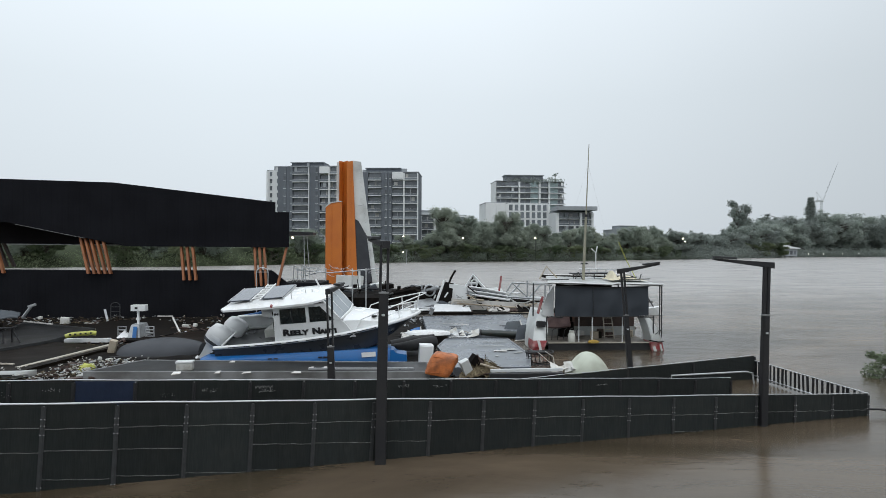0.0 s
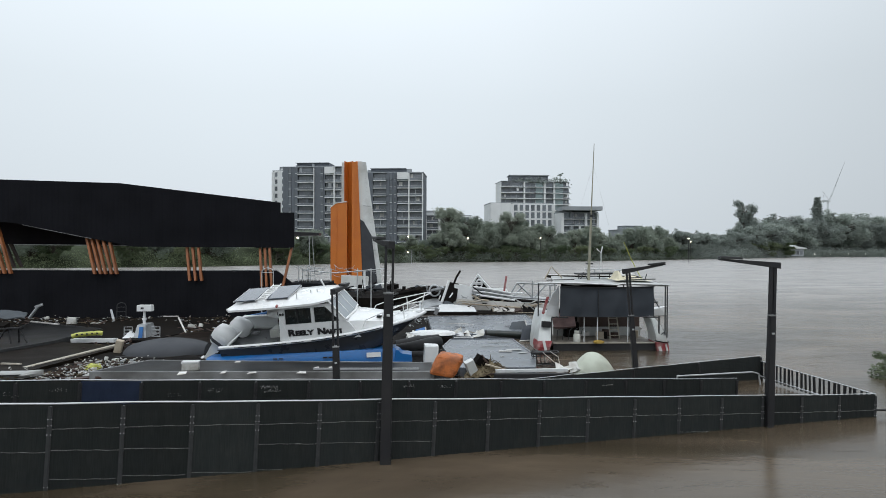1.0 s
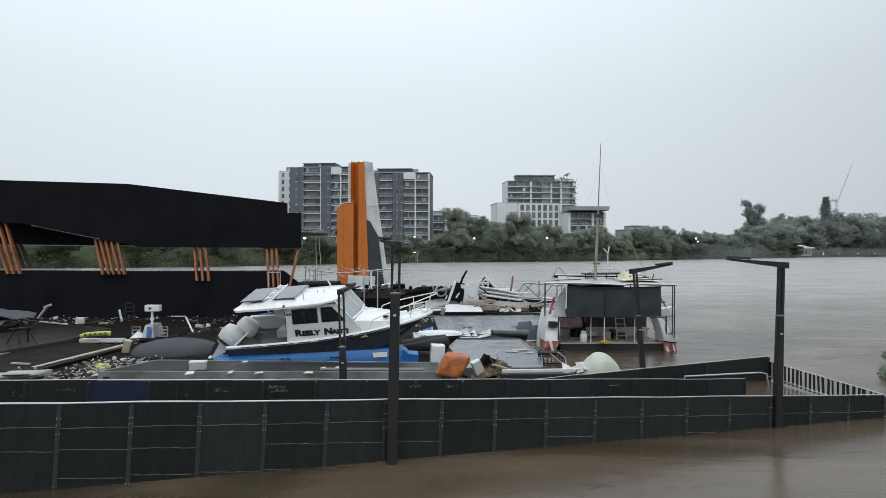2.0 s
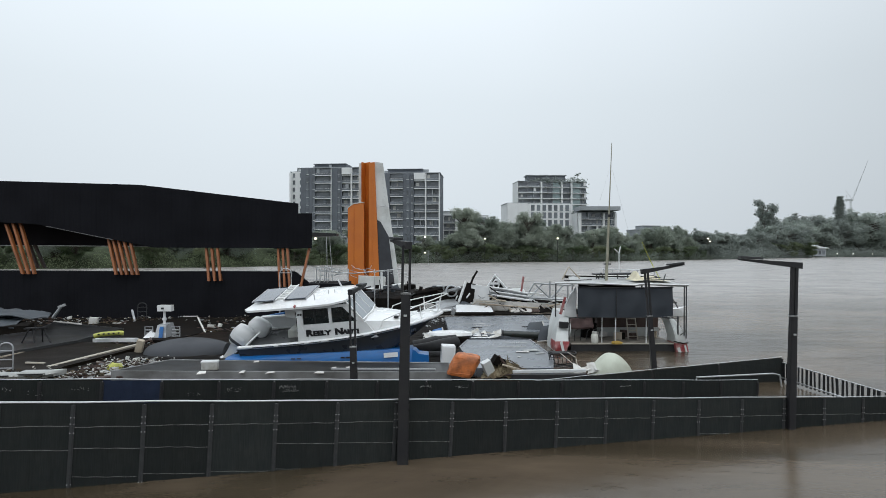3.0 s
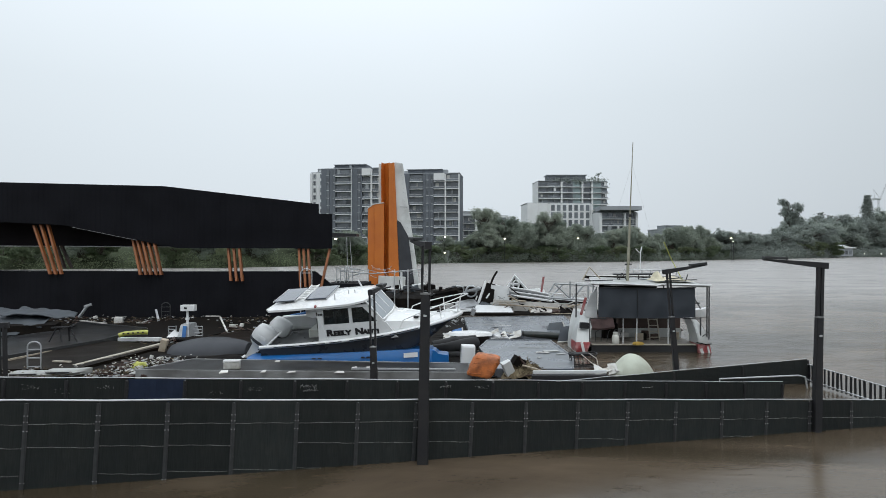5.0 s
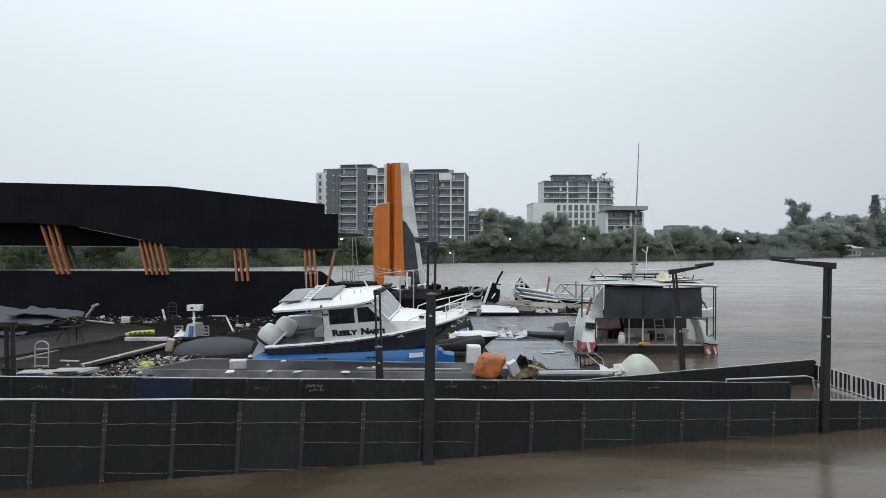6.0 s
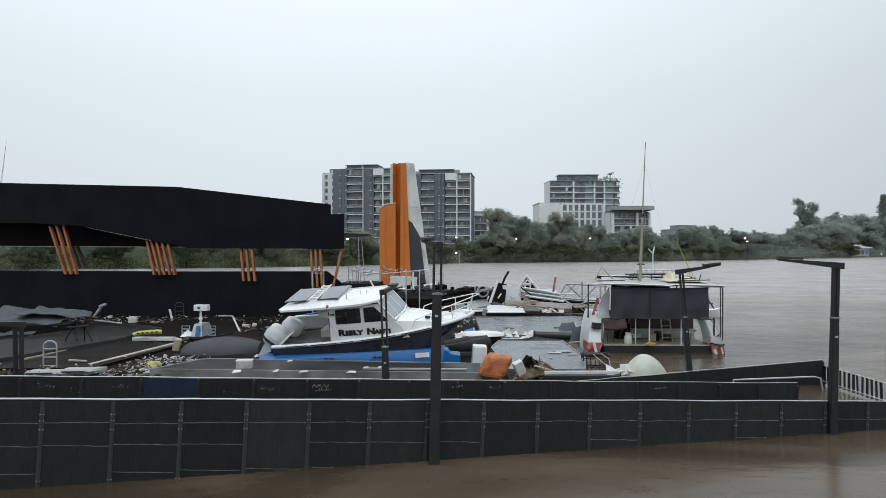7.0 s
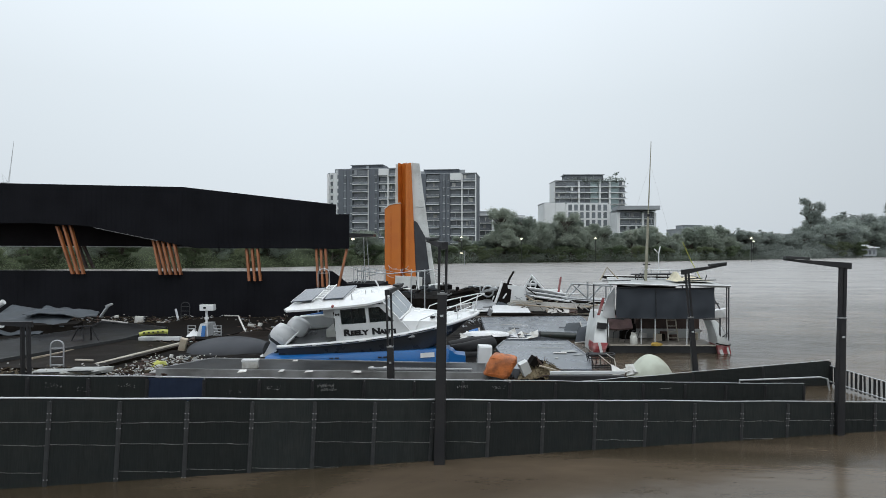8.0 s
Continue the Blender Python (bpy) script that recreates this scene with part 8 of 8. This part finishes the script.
# trough lip, slots and the tan spars lying over the gangway
for pts, r, mat, label in (
        ([(3.35, 36.75, 1.42), (4.4, 36.75, 1.27), (5.55, 36.75, 1.04), (5.62, 36.75, 0.86), (4.4, 36.75, 1.05), (3.45, 36.75, 1.18), (3.35, 36.75, 1.42)], 0.05, M_GEL_GREY, "rounded pale trough lip"),
        ([(3.45, 36.5, 0.98), (4.6, 36.5, 0.82), (5.75, 36.5, 0.66)], 0.06, M_GEL_GREY, "pale lower trough lip"),
        ([(2.75, 36.1, 0.52), (4.4, 36.0, 0.40), (6.0, 35.9, 0.30)], 0.045, M_WOOD, "tan spar on the wreck"),
        ([(2.60, 36.0, 0.66), (3.5, 36.0, 0.62), (3.9, 36.0, 0.70)], 0.035, M_WOOD_PALE, "pale spar on the wreck"),
        ([(3.30, 36.2, 0.98), (3.75, 36.2, 0.72), (4.25, 36.2, 0.66)], 0.05, M_WOOD, "bent tan branch"),
        ([(3.75, 36.2, 0.95), (3.45, 36.2, 0.70)], 0.04, M_WOOD, "short tan branch")):
    wreck_bar(pts, r, mat, label)
for x0, x1 in ((3.65, 4.45), (4.58, 5.35)):
    bm = bmesh.new()
    z0, z1 = 1.27 - (x0 - 3.5) * 0.19, 1.27 - (x1 - 3.5) * 0.19
    prism(bm, [(x0 - 2.6, z0 - 0.10), (x0 - 2.6, z0 + 0.03), (x1 - 2.6, z1 + 0.03), (x1 - 2.6, z1 - 0.10)], -1.20, -1.16, bevel=0.01)
    part("trough_slot", bm, M_TARP_GREY, wreck, "dull inner trough")
bm = bmesh.new()
tube(bm, [(3.86 - 2.6 + 0.17 * math.cos(a), -0.25, 1.52 + 0.24 * math.sin(a)) for a in (2 * math.pi * k / 18 for k in range(19))], 0.045, 6)
part("ring", bm, M_GEL_GREY, wreck, "pale ring in the A-frame")
for k in range(34):
    x = rnd(2.5, 7.6)
    z = rnd(0.15, 1.15 - (x - 2.5) * 0.10)
    a = Vector((x - 2.6, rnd(-2.3, -1.75), z))
    d = Vector((rnd(-1, 1), rnd(-0.2, 0.2), rnd(-0.4, 0.4))).normalized() * rnd(0.06, 0.3)
    bm = bmesh.new()
    tube(bm, [a - d, a + Vector((0, 0, rnd(-0.03, 0.03))), a + d], rnd(0.012, 0.032), 4)
    part("splinter", bm, (M_SCRAP_DARK, M_SCRAP, M_STEEL, M_WOOD_DARK, M_TARP_GREY, M_WOOD)[k % 6], wreck)

# wharf remains at the pylon's foot
slabw = thing("wharf_slab", -2.86, 45.98, 0.3, "tilted white concrete wharf slab at the pylon's foot", "slab")
bm = bmesh.new()
box(bm, -0.3, 0, 0.42, 3.0, 1.6, 0.5, turn(0, -9, 4), bevel=0.05)
part("slab_block", bm, M_WHITE_CLAD, slabw)
for n in range(3):
    bm = bmesh.new()
    box(bm, 0.25 + n * 0.22, -0.82, 0.52 + n * 0.03, 0.12, 0.02, 0.2, turn(0, -9, 4))
    part("mark_bar", bm, M_DARK_PANEL, slabw, "worn dark marking bar")
bm = bmesh.new()
tube(bm, [(-0.5, 0, 0.6), (-0.5, 0, 1.7)], 0.08, 8)
part("bollard", bm, M_GEL_GREY, slabw)
frame_top = thing("wire_canopy", -3.70, 36.0, 0.0, "sagging wire canopy frame on thin posts", "canopy")
ox = -3.70
for x, y, low in ((-4.45, 0.0, 0.4), (-3.02, 0.2, 0.3), (-2.24, -0.4, 0.2), (-5.73, 0.5, 0.6)):
    bm = bmesh.new()
    tube(bm, [(x - ox, y, low), (x - ox, y, 2.45)], 0.035, 6)
    part("post", bm, M_ALU, frame_top, smooth=True)
for k in range(30):
    a = Vector((rnd(-5.79, -1.52) - ox, rnd(-0.9, 1.2), rnd(2.15, 2.55)))
    b = a + Vector((rnd(-1.4, 1.4), rnd(-0.6, 0.6), rnd(-0.2, 0.2)))
    bm = bmesh.new()
    tube(bm, [a, (a + b) / 2 - Vector((0, 0, rnd(0.02, 0.12))), b], 0.016, 4)
    part("wire", bm, M_ALU, frame_top)
bm = bmesh.new()
tube(bm, [(-6.04 - ox, 0, 2.35), (-4.17 - ox, 0, 2.2), (-1.52 - ox, 0, 2.45)], 0.03, 6)
part("edge_wire", bm, M_ALU, frame_top)
jetty = thing("dark_jetty", -4.98, 40.0, 0.0, "dark broken jetty deck behind the cruiser", "jetty")
bm = bmesh.new()
sheet(bm, [(-4.0, -2, 0.8), (4.0, -2, 0.7), (4.6, 3, 0.9), (-4.0, 3, 1.0)], 1.1, 24, 8, crumple=0.08)
part("deck", bm, M_SCRAP_DARK, jetty)
for k in range(46):
    bm = bmesh.new()
    x, y = rnd(-3.6, 6.2), rnd(-2.2, 1.5)
    if k % 3 == 0:
        d = Vector((rnd(-1, 1), rnd(-0.4, 0.4), rnd(-0.1, 0.7))).normalized() * rnd(0.3, 0.9)
        p = Vector((x, y, rnd(0.85, 1.15)))
        tube(bm, [p - d, p + Vector((0, 0, 0.05)), p + d], rnd(0.02, 0.05), 5)
    else:
        box(bm, x, y, rnd(0.85, 1.25), rnd(0.15, 0.9), rnd(0.15, 0.6), rnd(0.05, 0.32), turn(rnd(-18, 18), rnd(-18, 18), rnd(0, 90)), bevel=0.012)
    part("fitting", bm, (M_SCRAP_DARK, M_DARK_PANEL, M_SCRAP_DARK, M_TARP_GREY, M_SCRAP_DARK, M_STEEL, M_DARK_PANEL)[k % 7], jetty)

# ---- drifting dock in midstream ----
drift = thing("drifting_dock", 23.6, 85.0, 0.0, "torn-off dock drifting low in the brown river", "dock")
bm = bmesh.new()
box(bm, 0, 0, 0.10, 11.6, 2.2, 0.34, turn(0, 0.4, -3), bevel=0.05)
part("dock_deck", bm, M_SCRAP_DARK, drift)
bm = bmesh.new()
box(bm, 0, 0, 0.30, 11.3, 2.0, 0.06, turn(0, 0.4, -3))
part("deck_top", bm, M_SCRAP, drift, "pale deck boards")
for k in range(7):
    bm = bmesh.new()
    tube(bm, [(-1.0 + k * 1.1, -0.8, 0.4), (-1.0 + k * 1.1, -0.8, 1.1)], 0.06, 6)
    part("rail_post", bm, M_STEEL, drift)
bm = bmesh.new()
tube(bm, [(-1.2, -0.8, 1.15), (3.0, -0.85, 1.05), (5.8, -0.9, 1.1)], 0.07, 6)
part("rail", bm, M_ALU, drift)
bm = bmesh.new()
tube(bm, [(1.2, 0, 0.3), (1.2, 0, 3.2), (0.6, 0, 3.8)], 0.06, 6)
tube(bm, [(1.2, 0, 3.2), (1.4, 0, 4.1)], 0.08, 6)
part("dock_light", bm, M_GEL_GREY, drift, "pale dock lamp post")
bm = bmesh.new()
sheet(bm, [(3.6, -1, 0.3), (5.7, -1, 0.3), (5.5, 1, 0.7), (3.8, 1, 0.8)], 0.05, 6, 6, crumple=0.3)
part("torn_canvas", bm, M_SCRAP, drift, "torn pale canvas")

# small boat wreck beside the houseboat, in the current
skiff = thing("swamped_skiff", 12.94, 34.51, 0.0, "swamped pale skiff behind the houseboat in the current", "boat")
bm = bmesh.new()
loft(bm, [[(x, -w, h), (x, -w * 0.6, 0.0), (x, w * 0.6, 0.0), (x, w, h)] for x, w, h in ((-1.2, 0.6, 0.45), (0.0, 0.75, 0.45), (1.0, 0.6, 0.5), (1.8, 0.1, 0.62))], around=True)
part("hull", bm, M_GEL_GREY, skiff)
bm = bmesh.new()
for p in ([(-0.4, 0, 0.4), (0.2, 0, 1.7)], [(0.2, 0, 1.7), (1.2, 0, 0.45)], [(-0.4, -0.4, 0.9), (0.9, -0.4, 0.9)]):
    tube(bm, p, 0.05, 6)
part("a_frame", bm, M_POST, skiff)
bm = bmesh.new()
sheet(bm, [(-0.2, 0, 0.8), (0.5, 0, 0.8), (0.35, 0, 1.55), (0.0, 0, 1.4)], 0.04, 5, 5, crumple=0.12)
part("cover", bm, M_TARP, skiff)

skiff.scale = (0.6, 0.6, 0.8)
skiff.location.x -= 0.4

# channel markers far out
for x, y, tall in ((-0.29, 170, 3.6), (-23.34, 150, 8.0)):
    pole = thing("channel_marker", x, y, 0, "thin pale marker pole in the river", "marker pole", "river marker poles")
    bm = bmesh.new()
    tube(bm, [(0, 0, -1), (rnd(-0.3, 0.1), 0, tall)], 0.08, 6)
    part("pole", bm, M_STEEL, pole)

# ---- shrub reaching in over the water ----
bush = tree("overhanging_shrub", 1.9, 1.0, 60, 11000, 0.032, M_LEAF_BRIGHT, "leafy green shrub standing in the flood water", "shrub", low=0.02, group="near shrubs")
bush.matrix_basis = pose(14.0, 17.1, -0.35)
bush.scale = (1.6, 1.6, 1.3)

# ---- flood litter between the decks ----
MAT = [(-15.5, 18.2), (-9.0, 17.0), (1.2, 16.9), (1.5, 20.4), (0.8, 25), (3.0, 33.5), (-3.0, 35.0), (-24, 33.8), (-24, 24)]
bm = bmesh.new()
grid = {}
for i in range(0, 106):
    for j in range(0, 74):
        x, y = -24 + i * 0.25, 16.9 + j * 0.23
        inside = False
        for (x0, y0), (x1, y1) in zip(MAT, MAT[1:] + MAT[:1]):
            if (y0 > y) != (y1 > y) and x < (x1 - x0) * (y - y0) / (y1 - y0) + x0:
                inside = not inside
        h = noise.noise(Vector((x * 0.9, y * 0.9, 3))) * 0.06 + noise.noise(Vector((x * 4, y * 4, 1))) * 0.035
        if inside and h > -0.055:
            grid[i, j] = bm.verts.new((x + rnd(-0.06, 0.06), y + rnd(-0.06, 0.06), 0.03 + max(-0.02, h)))
for (i, j), v in grid.items():
    q = [grid.get(k) for k in ((i + 1, j), (i + 1, j + 1), (i, j + 1))]
    if all(q):
        bm.faces.new((v, *q))
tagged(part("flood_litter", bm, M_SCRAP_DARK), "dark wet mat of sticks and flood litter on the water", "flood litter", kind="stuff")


def litter(name, count, area, mat, label, small, large, long=1.0, height=0.08):
    """Countless small pieces strewn over the litter mat."""
    bm = bmesh.new()
    for _ in range(count):
        (x0, y0, x1, y1) = random.choice(area)
        s = rnd(small, large)
        box(bm, rnd(x0, x1), rnd(y0, y1), rnd(0.03, height + 0.05), s * rnd(0.8, long), s * rnd(0.4, 0.9), s * rnd(0.2, 0.6), turn(rnd(-25, 25), rnd(-25, 25), rnd(0, 180)))
    tagged(part(name, bm, mat), label, name.replace("_", " "), kind="stuff")


BACK = (-23, 30.5, -6.8, 33.3)
BY_BOAT = (-11.5, 22.5, -6.4, 28.5)
HEAP = (-9.8, 17.3, -7.4, 20.2)
LEFT = (-14.5, 17.2, -9.5, 18.6)
litter("floating_sticks", 1500, [BACK, BY_BOAT, HEAP, LEFT, (-24, 26, -14, 31)], M_REEDS, "countless brown sticks and reeds afloat", 0.016, 0.045, 8.0)
litter("dark_sticks", 260, [BACK, BY_BOAT, HEAP, (1.5, 18.0, 3.0, 19.0)], M_WOOD_DARK, "countless dark sticks and boards afloat", 0.06, 0.16, 4.0)
litter("plastic_litter", 460, [HEAP, HEAP, HEAP, LEFT, BACK], M_FOAM, "countless white bottles and foam bits in the litter", 0.018, 0.055, 2.2, 0.18)
litter("grey_litter", 420, [HEAP, BY_BOAT, BACK, (-3.0, 29, 1.0, 33)], M_STEEL, "countless grey scraps in the litter", 0.025, 0.09, 2.5)
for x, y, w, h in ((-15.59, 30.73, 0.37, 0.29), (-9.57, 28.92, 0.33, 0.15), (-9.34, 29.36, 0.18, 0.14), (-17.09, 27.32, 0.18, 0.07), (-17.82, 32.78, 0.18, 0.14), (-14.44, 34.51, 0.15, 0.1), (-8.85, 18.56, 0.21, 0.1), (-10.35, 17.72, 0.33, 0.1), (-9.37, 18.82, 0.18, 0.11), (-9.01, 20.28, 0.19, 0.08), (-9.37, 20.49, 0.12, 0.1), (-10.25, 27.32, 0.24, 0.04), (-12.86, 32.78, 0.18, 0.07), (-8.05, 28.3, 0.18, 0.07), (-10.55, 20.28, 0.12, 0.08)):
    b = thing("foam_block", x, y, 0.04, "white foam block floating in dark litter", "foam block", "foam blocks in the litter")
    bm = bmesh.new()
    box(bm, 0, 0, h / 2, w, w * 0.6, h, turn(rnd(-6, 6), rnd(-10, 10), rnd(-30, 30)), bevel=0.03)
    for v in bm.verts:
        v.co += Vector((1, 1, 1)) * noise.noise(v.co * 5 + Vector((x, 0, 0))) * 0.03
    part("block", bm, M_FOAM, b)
bag = thing("yellow_bag", -8.96, 18.82, 0.03, "pale yellow plastic bag in the litter", "bag")
bm = bmesh.new()
lathe(bm, [(0.0, 0.0), (0.2, 0.0), (0.22, 0.08), (0.15, 0.17), (0.05, 0.2), (0.0, 0.2)], sides=12)
for v in bm.verts:
    v.co += v.co.normalized() * noise.noise(v.co * 9) * 0.06
part("bag_body", bm, M_YELLOW, bag, smooth=True)
